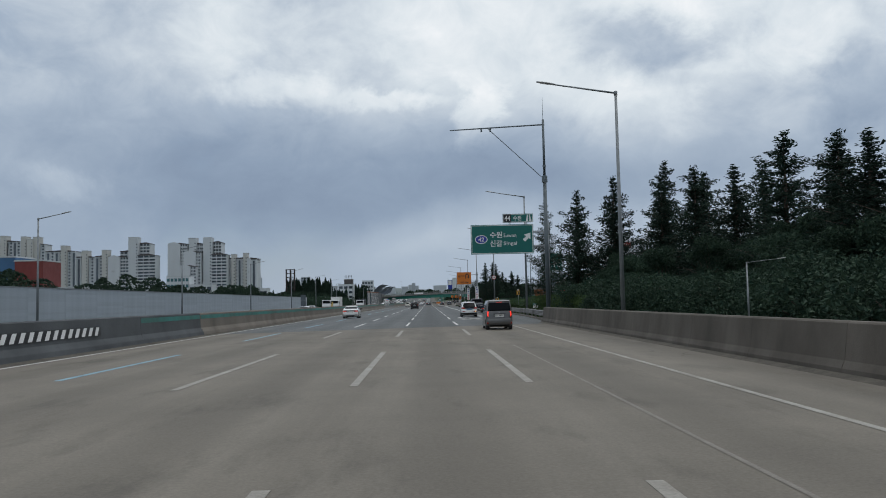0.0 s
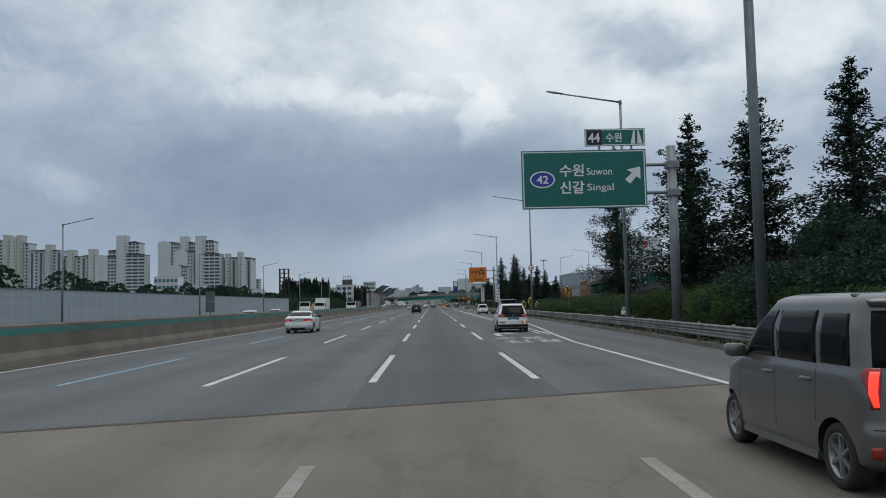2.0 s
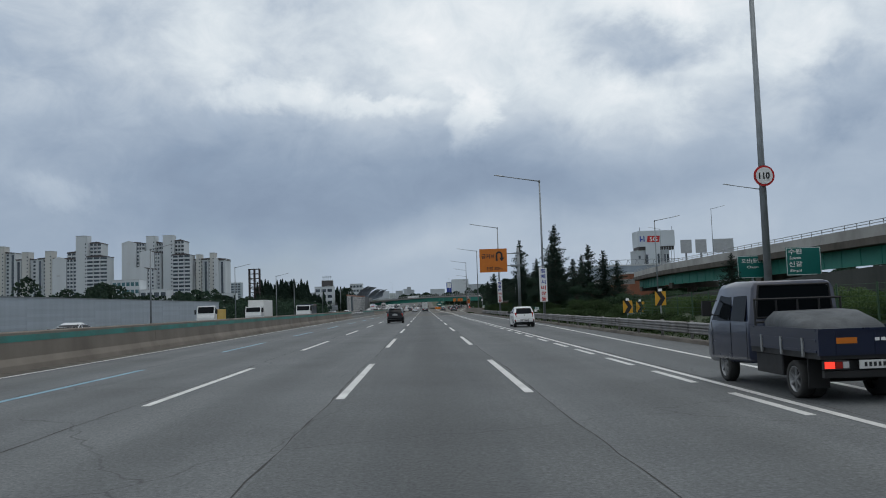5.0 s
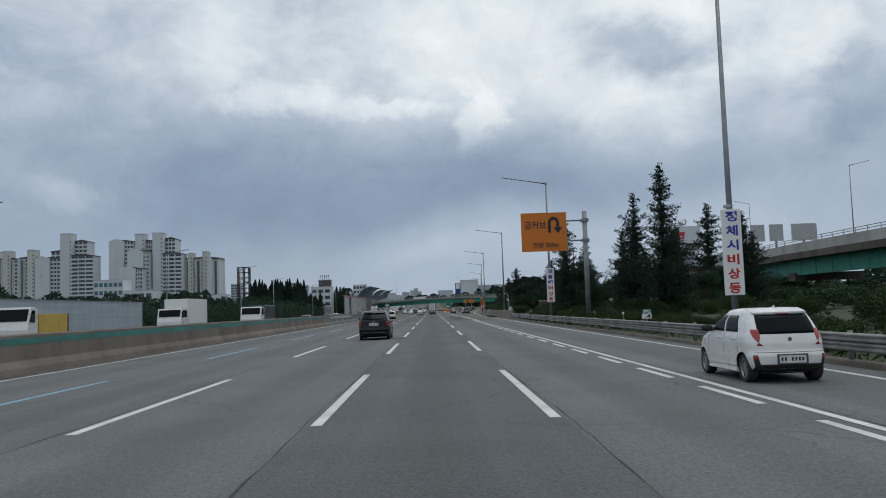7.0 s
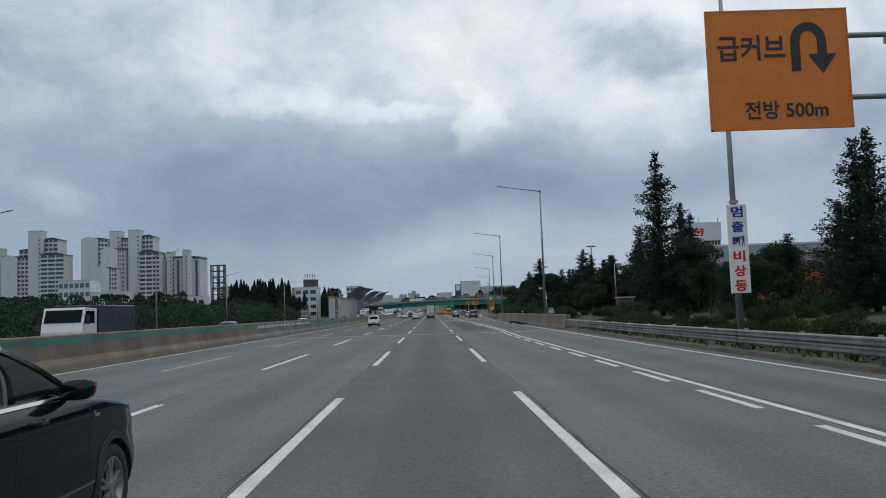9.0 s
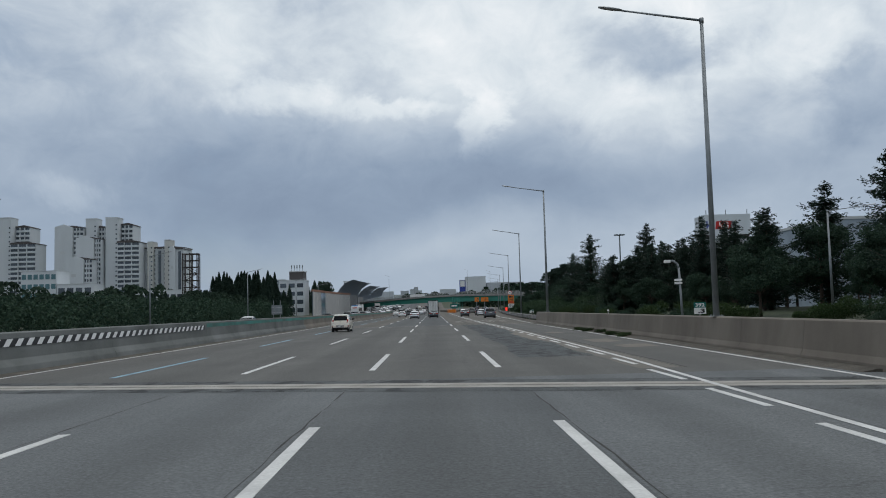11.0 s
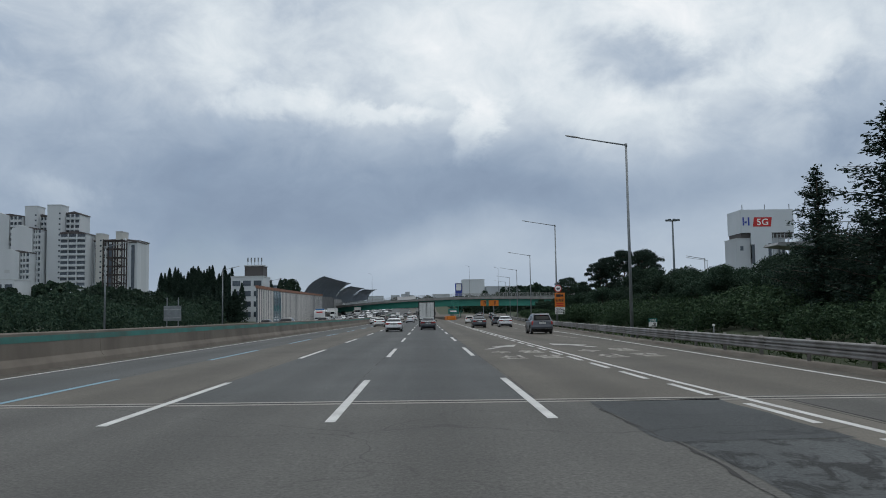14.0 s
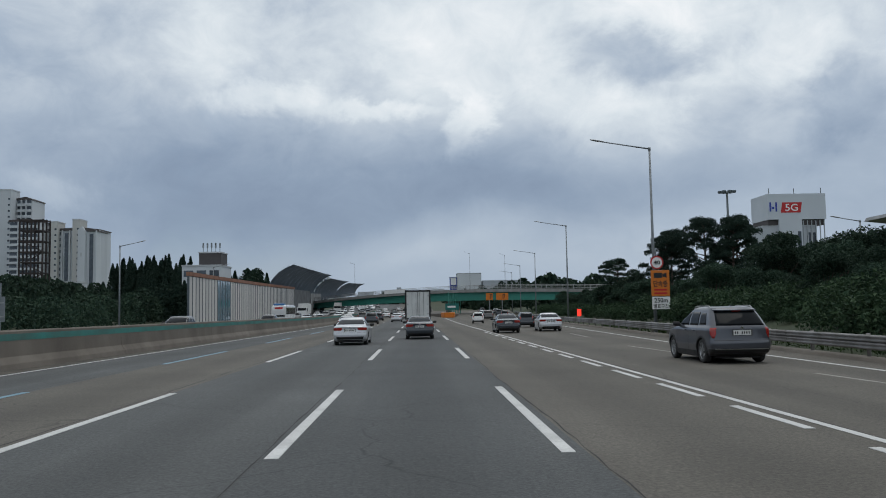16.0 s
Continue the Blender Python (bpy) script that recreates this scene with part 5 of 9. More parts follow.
def car(label, at, spec, category="car", name="car", group="traffic on the motorway"):
    """A road car, its origin on the ground under the middle of its rear bumper, facing +y."""
    L, W, H = spec["size"]
    hw, belt, mat, r = W / 2, spec["belt"], spec["paint"], spec.get("wheel", 0.32)
    lite = spec.get("lite", False)
    form = Form(spec)
    ob = thing(name, label, category, group, at=at)
    bm = bmesh.new()
    form.shell(bm)
    body = part("body", bm, [mat, TRIM], ob, smooth=True)
    if not lite:
        # wheel wells cut out of the body
        bm = bmesh.new()
        for y in spec["axles"]:
            for sgn in (1, -1):
                rod(bm, (sgn * (hw - 0.30), y, r), (sgn * (hw + 0.2), y, r), r + 0.04, n=36)
        for f in bm.faces:
            f.material_index = 1
        cutter = new("cutter", done("cutter", bm, [mat, TRIM]))
        mod = body.modifiers.new("wells", "BOOLEAN")
        mod.operation, mod.object, mod.solver = "DIFFERENCE", cutter, "EXACT"
        cutter.matrix_world = at
        bpy.context.view_layer.update()
        cut = bpy.data.meshes.new_from_object(body.evaluated_get(bpy.context.evaluated_depsgraph_get()))
        body.modifiers.clear()
        body.data = cut
        bpy.data.objects.remove(cutter)
        cut.set_sharp_from_angle(angle=radians(38))
    for y in spec["axles"]:
        for sgn in (1, -1):
            x = form.flank(y, r)
            add_wheel(ob, sgn * (x - 0.10 + (0.03 if lite else 0.0)), y, r, spec.get("spokes", 5), sgn < 0, lite)
            if spec.get("cladding") and not lite:
                bm = bmesh.new()
                rings = []
                for k in range(21):
                    a = math.pi * (-0.06 + 1.12 * k / 20)
                    pts = []
                    for d, o in ((0.038, -0.03), (0.038, 0.014), (0.095, 0.010), (0.10, -0.01)):
                        yy, zz = y + (r + d) * math.cos(a), max(0.16, r + (r + d) * math.sin(a))
                        pts.append((sgn * (form.flank(yy, max(zz, 0.24)) + o), yy, zz))
                    rings.append(pts)
                loft(bm, rings)
                part("arch_cladding", bm, TRIM, ob)
    # glass
    for sgn in (1, -1):
        for z0, z1, a0, b0, a1, b1 in spec["windows"]:
            part("side_window", form.skin([(z0, ("y", a0), ("y", b0)), (z1, ("y", a1), ("y", b1))], 0.004, sgn=sgn, levels=7), GLASS, ob, smooth=True)
        if spec.get("bright"):
            z0, z1, a0, b0, a1, b1 = spec["bright"]
            part("window_trim", form.skin([(z0 - 0.03, ("y", a0), ("y", b0)), (z0 - 0.008, ("y", a0), ("y", b0))], 0.012, sgn=sgn, m=16, levels=2), CHROME, ob)
            bm = bmesh.new()
            line = [(y, z1 + 0.02) for y in np.linspace(a1, along(form.front, z1 + 0.02) - 0.2, 9)] + [(along(form.front, z) - 0.26, z) for z in np.linspace(z1, z0, 12)]
            rings = []
            for y, z in line:
                x = form.flank(y, z)
                rings.append([(sgn * (x - 0.01), y - 0.01, z - 0.014), (sgn * (x + 0.022), y, z - 0.014), (sgn * (x + 0.020), y + 0.01, z + 0.018), (sgn * (x - 0.015), y, z + 0.018)])
            loft(bm, rings)
            part("window_trim", bm, CHROME, ob)
    z0, z1, s0, s1 = spec["rear_window"]
    part("rear_window", form.skin([(z0, ("x", 0), ("x", s0)), (z1, ("x", 0), ("x", s1))], 0.005, True, levels=7), GLASS, ob, smooth=True)
    z0, z1 = spec["windscreen"]
    part("windscreen", form.skin([(z0, ("f", 0.9), ("f", 0)), (z1, ("f", 0.9), ("f", 0))], 0.006, True, levels=7), GLASS, ob, smooth=True)
    # mirrors
    ym, zm = spec["mirrors"]
    for sgn in (1, -1):
        bm = bmesh.new()
        x = form.flank(ym, zm)
        cx = x + 0.13
        rings = []
        for d, s in ((-0.03, 0.90), (0.0, 1.0), (0.06, 0.98), (0.11, 0.80), (0.15, 0.45)):
            ring = []
            for k in range(16):
                a = 2 * math.pi * k / 16
                c, t = math.cos(a), math.sin(a)
                ring.append((sgn * (cx + 0.12 * s * math.copysign(abs(c) ** 0.6, c)), ym + d, zm + 0.055 + 0.075 * s * math.copysign(abs(t) ** 0.6, t) + 0.01 * c))
            rings.append(ring)
        loft(bm, rings)
        m = part("mirror", bm, spec.get("mirror", TRIM), ob, smooth=True)
        bm = bmesh.new()
        loft(bm, [[(sgn * (x - 0.03), ym + 0.03, zm - 0.02), (sgn * (x - 0.03), ym + 0.13, zm - 0.02), (sgn * (x - 0.03), ym + 0.13, zm + 0.03), (sgn * (x - 0.03), ym + 0.03, zm + 0.03)], [(sgn * (cx - 0.04), ym + 0.02, zm - 0.015), (sgn * (cx - 0.04), ym + 0.08, zm - 0.015), (sgn * (cx - 0.04), ym + 0.08, zm + 0.02), (sgn * (cx - 0.04), ym + 0.02, zm + 0.02)]])
        part("mirror_arm", bm, TRIM, m)
        if spec.get("repeater"):
            bm = bmesh.new()
            box(bm, sgn * (cx + 0.0), sgn * (cx + 0.122), ym + 0.01, ym + 0.05, zm + 0.075, zm + 0.105)
            part("repeater", bm, LENS_RED, m, "orange-red turn repeater")
    # lamps, trims and bumper parts on the tail
    for kind, rows, m, *rest in spec["skins"]:
        full = rest[0] if rest else False
        for sgn in (1,) if full else (1, -1):
            sheet = form.skin(rows, 0.007 if kind == "tail_lamp" else 0.009 if kind == "lit_lamp" else 0.006, full, sgn=sgn, m=14, levels=max(5, 2 * len(rows)))
            part({"lit_lamp": "brake_lamp"}.get(kind, kind), sheet, m, ob, "red tail lamp" if kind == "tail_lamp" else "lit red lamp" if kind == "lit_lamp" else "", smooth=True)
    if lite:
        return ob
    # door seams and handles
    for sgn in (1, -1):
        for y, z0, z1, lean in spec["seams"]:
            bm = bmesh.new()
            loft(bm, [[(sgn * (form.flank(y + lean * t, z0 + (z1 - z0) * t) + o), y + lean * t + d, z0 + (z1 - z0) * t) for o, d in ((-0.01, -0.004), (0.0015, -0.004), (0.0015, 0.004), (-0.01, 0.004))] for t in np.linspace(0, 1, 9)])
            part("door_seam", bm, TRIM, ob)
        for y in spec["handles"]:
            z = belt - 0.12
            bm = bmesh.new()
            x = form.flank(y, z)
            loft(bm, [[(sgn * (x - 0.01), y + d, z - h), (sgn * (x + o), y + d, z - h * 0.8), (sgn * (x + o), y + d, z + h * 0.8), (sgn * (x - 0.01), y + d, z + h)] for d, o, h in ((-0.11, 0.005, 0.012), (-0.09, 0.035, 0.018), (0.08, 0.035, 0.018), (0.11, 0.005, 0.012))])
            part("door_handle", bm, spec.get("handle", mat), ob, smooth=True)
        bm = bmesh.new()
        a, b = spec["axles"][0] + r + 0.06, spec["axles"][1] - r - 0.06
        top = 0.36 if spec.get("cladding") else 0.27
        loft(bm, [[(sgn * (form.flank(y, 0.3) - 0.06), y, 0.17), (sgn * (form.flank(y, 0.3) + 0.006), y, 0.2), (sgn * (form.flank(y, top) + 0.012), y, top), (sgn * (form.flank(y, top) - 0.02), y, top + 0.01)] for y in np.linspace(a, b, 5)])
        part("sill", bm, TRIM if spec.get("cladding") else mat, ob)
    # plate, badge, aerial, rails, spoiler
    pz, pm = spec["plate"]
    py = form.point(pz, 0).y - 0.012
    bm = bmesh.new()
    box(bm, -0.265, 0.265, py, py + 0.05, pz - 0.075, pz + 0.075)
    plate = part("number_plate", bm, pm, ob, "number plate with dark bars", bevel=0.006)
    bm = bmesh.new()
    for a, b, c, d in ((-0.30, 0.30, 0.078, 0.10), (-0.30, 0.30, -0.10, -0.078), (-0.30, -0.268, -0.078, 0.078), (0.268, 0.30, -0.078, 0.078)):
        box(bm, a, b, py - 0.006, py + 0.05, pz + c, pz + d)
    part("plate_frame", bm, PLATE_FRAME, plate)
    for k in range(7):
        if k != 2:
            bm = bmesh.new()
            box(bm, -0.21 + 0.068 * k - 0.018, -0.21 + 0.068 * k + 0.018, py - 0.003, py + 0.001, pz - 0.035, pz + 0.035)
            part("plate_bar", bm, SIGN_BLACK, plate)
    bz = spec["badge"]
    by = form.point(bz, 0).y
    bm = bmesh.new()
    rod(bm, (0, by - 0.012, bz), (0, by + 0.05, bz), 0.042, n=16)
    part("badge", bm, CHROME, ob)
    bm = bmesh.new()
    box(bm, -hw * 0.7, hw * 0.7, 0.5, L - 0.5, 0.16, 0.25)
    part("underbody", bm, TRIM, ob)
    if spec.get("spoiler"):
        z, deep = spec["spoiler"]
        bm = bmesh.new()
        rings = []
        for s in np.linspace(-0.93, 0.93, 15):
            p = form.point(z, form.find(z, ("x", abs(s))))
            x = math.copysign(p.x, s)
            rings.append([(x, p.y - deep, z - 0.01), (x, p.y - deep, z + 0.02), (x, p.y + 0.30, z + 0.095), (x, p.y + 0.06, z - 0.02)])
        loft(bm, rings)
        part("spoiler", bm, spec.get("spoiler_paint", mat), ob)
        bm = bmesh.new()
        p = form.point(z, 0)
        box(bm, -0.13, 0.13, p.y - deep + 0.012, p.y, z - 0.03, z - 0.008)
        part("brake_lamp", bm, LIT_RED if spec.get("braking") else LENS_RED, ob, "high brake lamp")
    if spec.get("rails"):
        ya, yb = along(form.rear, H - 0.1) + 0.25, along(form.front, H - 0.1) - 0.15
        for sgn in (1, -1):
            bm = bmesh.new()
            x = sgn * (along(form.wide, H - 0.1) * hw - 0.07)
            pts = [(y, H - (0.055 if k in (0, 8) else -0.012)) for k, y in enumerate(np.linspace(ya, yb, 9))]
            for (a, za), (b, zb) in zip(pts, pts[1:]):
                rod(bm, (x, a, za), (x, b, zb), 0.017, n=6)
            part("roof_rail", bm, spec["rails"], ob)
    ya = along(form.rear, H - 0.1) + 0.3
    bm = bmesh.new()
    loft(bm, [[(0.02, ya, H - 0.02), (-0.02, ya, H - 0.02), (0, ya, H + 0.05)], [(0.012, ya + 0.2, H - 0.02), (-0.012, ya + 0.2, H - 0.02), (0, ya + 0.2, H + 0.005)]])
    part("aerial_fin", bm, mat, ob)
    for sgn in (1, -1):
        part("headlamp", form.skin([(0.62, ("f", 0.95), ("f", 0.55)), (0.70, ("f", 0.99), ("f", 0.6))], 0.006, sgn=sgn), LENS_CLEAR, ob, smooth=True)
    return ob


def slid(table, d):
    return [(z, d + y) for z, y in table]


def sedan_spec(paint_mat, **more):
    L = 4.75
    spec = dict(size=(L, 1.84, 1.45), belt=0.98, paint=paint_mat, wheel=0.335,
                rear=[(0.2, 0.32), (0.28, 0.10), (0.40, 0.01), (0.55, 0.0), (0.66, 0.03), (0.82, 0.07), (0.96, 0.04), (1.01, 0.08), (1.05, 0.45), (1.08, 0.62), (1.2, 0.98), (1.3, 1.32), (1.35, 1.55)],
                front=slid([(0.2, -0.28), (0.35, -0.06), (0.55, 0.0), (0.66, -0.05), (0.75, -0.32), (0.85, -0.85), (0.94, -1.25), (0.98, -1.42), (1.18, -1.82), (1.35, -2.3)], L),
                wide=[(0.2, 0.88), (0.32, 0.96), (0.5, 0.995), (0.62, 1.0), (0.70, 0.985), (0.86, 0.99), (0.94, 0.97), (1.0, 0.925), (1.05, 0.885), (1.35, 0.70)],
                windows=((1.0, 1.32, 1.18, 2.2, 1.64, 2.2), (1.0, 1.32, 2.26, 3.2, 2.26, 2.8), (1.02, 1.28, 0.86, 1.13, 1.32, 1.54)), rear_window=(1.085, 1.345, 0.93, 0.9), windscreen=(1.0, 1.33), axles=(0.98, 3.80), mirrors=(3.02, 0.98),
                seams=((1.25, 0.6, 1.0, 0.05), (2.235, 0.3, 1.0, 0.0), (3.25, 0.3, 0.97, 0.0)), handles=(1.5, 2.45),
                skins=[("tail_lamp", [(0.78, ("x", 0.55), ("y", 0.24)), (0.86, ("x", 0.46), ("y", 0.34)), (0.93, ("x", 0.50), ("y", 0.30))], LENS_RED), ("bumper_insert", [(0.21, ("x", 0), ("x", 0.80)), (0.30, ("x", 0), ("x", 0.86)), (0.40, ("x", 0), ("x", 0.74))], TRIM, True), ("tail_seam", [(0.655, ("x", 0), ("x", 0.93)), (0.663, ("x", 0), ("x", 0.93))], TRIM, True)],
                plate=(0.78, PLATE_WHITE), badge=0.93)
    spec.update(more)
    return spec


def hatch_spec(paint_mat, **more):
    L = 3.6
    spec = dict(size=(L, 1.6, 1.48), belt=0.98, paint=paint_mat, wheel=0.285, corner=0.36, square=2.7, spokes=7,
                rear=[(0.2, 0.28), (0.28, 0.07), (0.38, 0.0), (0.55, 0.0), (0.64, 0.05), (0.78, 0.07), (0.92, 0.11), (1.02, 0.15), (1.2, 0.27), (1.34, 0.38), (1.38, 0.42)],
                front=slid([(0.2, -0.22), (0.35, -0.04), (0.55, 0.0), (0.7, -0.06), (0.84, -0.36), (0.94, -0.72), (1.0, -0.9), (1.2, -1.22), (1.38, -1.62)], L),
                wide=[(0.2, 0.88), (0.30, 0.965), (0.5, 1.0), (0.62, 0.985), (0.80, 0.985), (0.92, 0.96), (0.99, 0.925), (1.2, 0.845), (1.38, 0.75)],
                windows=((1.0, 1.335, 0.86, 1.55, 1.02, 1.55), (1.0, 1.335, 1.62, 2.55, 1.62, 2.05)), rear_window=(0.965, 1.345, 0.80, 0.86), windscreen=(1.0, 1.36), axles=(0.6, 2.98), mirrors=(2.35, 1.0),
                seams=((0.80, 0.55, 0.99, 0.03), (1.585, 0.28, 1.0, 0.0), (2.55, 0.28, 0.98, 0.0)), handles=(1.02, 1.82),
                skins=[("tail_lamp", [(0.74, ("x", 0.84), ("y", 0.12)), (0.82, ("x", 0.77), ("y", 0.18)), (0.92, ("x", 0.75), ("y", 0.26)), (1.0, ("x", 0.775), ("y", 0.33)), (1.06, ("x", 0.81), ("y", 0.38))], LENS_RED), ("bumper_insert", [(0.21, ("x", 0), ("x", 0.97)), (0.28, ("x", 0), ("x", 0.95)), (0.375, ("x", 0), ("x", 0.86))], TRIM, True), ("fog_lamp_trim", [(0.34, ("x", 0.80), ("x", 0.92)), (0.56, ("x", 0.84), ("x", 0.935))], TRIM), ("lit_lamp", [(0.46, ("x", 0.83), ("x", 0.91)), (0.545, ("x", 0.85), ("x", 0.925))], LENS_RED), ("tail_seam", [(0.605, ("x", 0), ("x", 0.90)), (0.612, ("x", 0), ("x", 0.90))], TRIM, True)],
                plate=(0.475, PLATE_WHITE), badge=0.86, spoiler=(1.372, 0.05))
    spec.update(more)
    return spec


def suv_spec(paint_mat, **more):
    L = 4.75
    spec = dict(size=(L, 1.9, 1.70), belt=1.10, paint=paint_mat, wheel=0.365, corner=0.34, square=3.0, cladding=True,
                rear=[(0.22, 0.36), (0.32, 0.12), (0.45, 0.01), (0.62, 0.0), (0.72, 0.05), (0.90, 0.08), (1.06, 0.10), (1.12, 0.14), (1.3, 0.30), (1.5, 0.50), (1.6, 0.60)],
                front=slid([(0.22, -0.25), (0.38, -0.05), (0.6, 0.0), (0.80, -0.06), (0.92, -0.3), (1.0, -0.8), (1.06, -1.15), (1.1, -1.32), (1.35, -1.75), (1.6, -2.3)], L),
                wide=[(0.22, 0.90), (0.34, 0.965), (0.55, 1.0), (0.72, 0.99), (0.80, 0.985), (0.98, 0.99), (1.06, 0.965), (1.12, 0.92), (1.4, 0.82), (1.6, 0.735)],
                windows=((1.13, 1.535, 1.34, 2.1, 1.44, 2.1), (1.13, 1.535, 2.18, 3.2, 2.18, 2.58), (1.15, 1.50, 0.72, 1.27, 0.95, 1.36)), rear_window=(1.13, 1.545, 0.86, 0.86), windscreen=(1.12, 1.57), axles=(0.98, 3.78), mirrors=(3.0, 1.10),
                seams=((1.31, 0.72, 1.1, 0.03), (2.14, 0.36, 1.1, 0.0), (3.25, 0.36, 1.08, 0.0)), handles=(1.58, 2.4),
                skins=[("tail_lamp", [(0.76, ("x", 0.90), ("y", 0.22)), (0.88, ("x", 0.845), ("y", 0.30)), (1.07, ("x", 0.83), ("y", 0.34))], LENS_RED), ("lower_bumper", [(0.24, ("x", 0), ("y", 0.52)), (0.36, ("x", 0), ("y", 0.50)), (0.46, ("x", 0), ("y", 0.48))], TRIM, True), ("bumper_strip", [(0.425, ("x", 0), ("x", 0.90)), (0.45, ("x", 0), ("x", 0.90))], GALV, True), ("tail_seam", [(0.695, ("x", 0), ("x", 0.92)), (0.703, ("x", 0), ("x", 0.92))], TRIM, True)],
                plate=(0.92, PLATE_WHITE), badge=1.06, rails=GALV, spoiler=(1.575, 0.09))
    spec.update(more)
    return spec


WHITE_SEDAN = sedan_spec(WHITE_PAINT, size=(4.65, 1.83, 1.43), wheel=0.34, spokes=10, mirror=TRIM,
                         skins=[("tail_lamp", [(0.765, ("x", 0.52), ("y", 0.30)), (0.82, ("x", 0.42), ("y", 0.38)), (0.90, ("x", 0.44), ("y", 0.42))], LENS_RED), ("lit_lamp", [(0.80, ("x", 0.62), ("x", 0.97)), (0.835, ("x", 0.62), ("x", 0.97))], LIT_RED), ("bumper_insert", [(0.21, ("x", 0), ("x", 0.55)), (0.36, ("x", 0), ("x", 0.60))], TRIM, True), ("air_slot", [(0.30, ("x", 0.72), ("x", 0.96)), (0.325, ("x", 0.72), ("x", 0.96))], TRIM), ("air_slot", [(0.43, ("x", 0.74), ("x", 0.98)), (0.455, ("x", 0.74), ("x", 0.98))], TRIM), ("tail_seam", [(0.655, ("x", 0), ("x", 0.93)), (0.663, ("x", 0), ("x", 0.93))], TRIM, True)])
car("white sedan with tinted windows and lit tail lamps", pose(-9.05, 86.6, 0, 0, 0, 0), WHITE_SEDAN)
car("cream small hatchback with red corner lamps", pose(-7.85, 298.8, 0), hatch_spec(CREAM_PAINT))
SILVER = sedan_spec(SILVER_PAINT, size=(4.86, 1.86, 1.47))
SILVER["skins"][1] = ("bumper_insert", [(0.21, ("x", 0), ("x", 0.80)), (0.46, ("x", 0), ("x", 0.84))], TRIM, True)
car("silver sedan with a dark rear bumper insert", pose(-3.65, 386.8, 0), SILVER)
BLACK_SUV = suv_spec(BLACK_PAINT, size=(4.75, 1.87, 1.69), belt=1.17, bright=(1.19, 1.54, 0.66, 3.3, 0.98, 2.48), rails=CHROME, wheel=0.355, mirror=BLACK_PAINT, handle=BLACK_PAINT, repeater=True, spokes=5,
                     wide=[(0.22, 0.90), (0.34, 0.965), (0.50, 0.995), (0.72, 0.975), (0.90, 0.985), (1.0, 1.0), (1.08, 0.985), (1.14, 0.955), (1.18, 0.915), (1.4, 0.825), (1.59, 0.73)],
                     rear=[(0.22, 0.36), (0.32, 0.12), (0.45, 0.01), (0.62, 0.0), (0.72, 0.05), (0.90, 0.08), (1.10, 0.10), (1.17, 0.14), (1.35, 0.32), (1.5, 0.50), (1.59, 0.62)],
                     front=slid([(0.22, -0.25), (0.38, -0.05), (0.6, 0.0), (0.86, -0.06), (0.98, -0.26), (1.07, -0.8), (1.13, -1.2), (1.17, -1.38), (1.38, -1.78), (1.59, -2.3)], 4.75),
                     windows=((1.195, 1.52, 1.34, 2.1, 1.44, 2.1), (1.195, 1.52, 2.16, 3.3, 2.16, 2.9), (1.21, 1.50, 0.72, 1.27, 0.95, 1.36)), rear_window=(1.18, 1.53, 0.86, 0.86), windscreen=(1.19, 1.56), mirrors=(2.84, 1.17), spoiler=(1.565, 0.08))
suv = car("glossy black sport utility vehicle with chrome window trim", pose(-3.44, 187.6, 0), BLACK_SUV)
form = Form(BLACK_SUV)
for sgn in (1, -1):
    part("fender_badge", form.skin([(0.98, ("y", 3.32), ("y", 3.40)), (1.03, ("y", 3.30), ("y", 3.38))], 0.008, sgn=sgn, m=4), CHROME, suv)
car("dark blue-grey sedan following a box truck", pose(0.05, 394.5, 0), sedan_spec(DARK_PAINT, size=(4.7, 1.83, 1.43)))
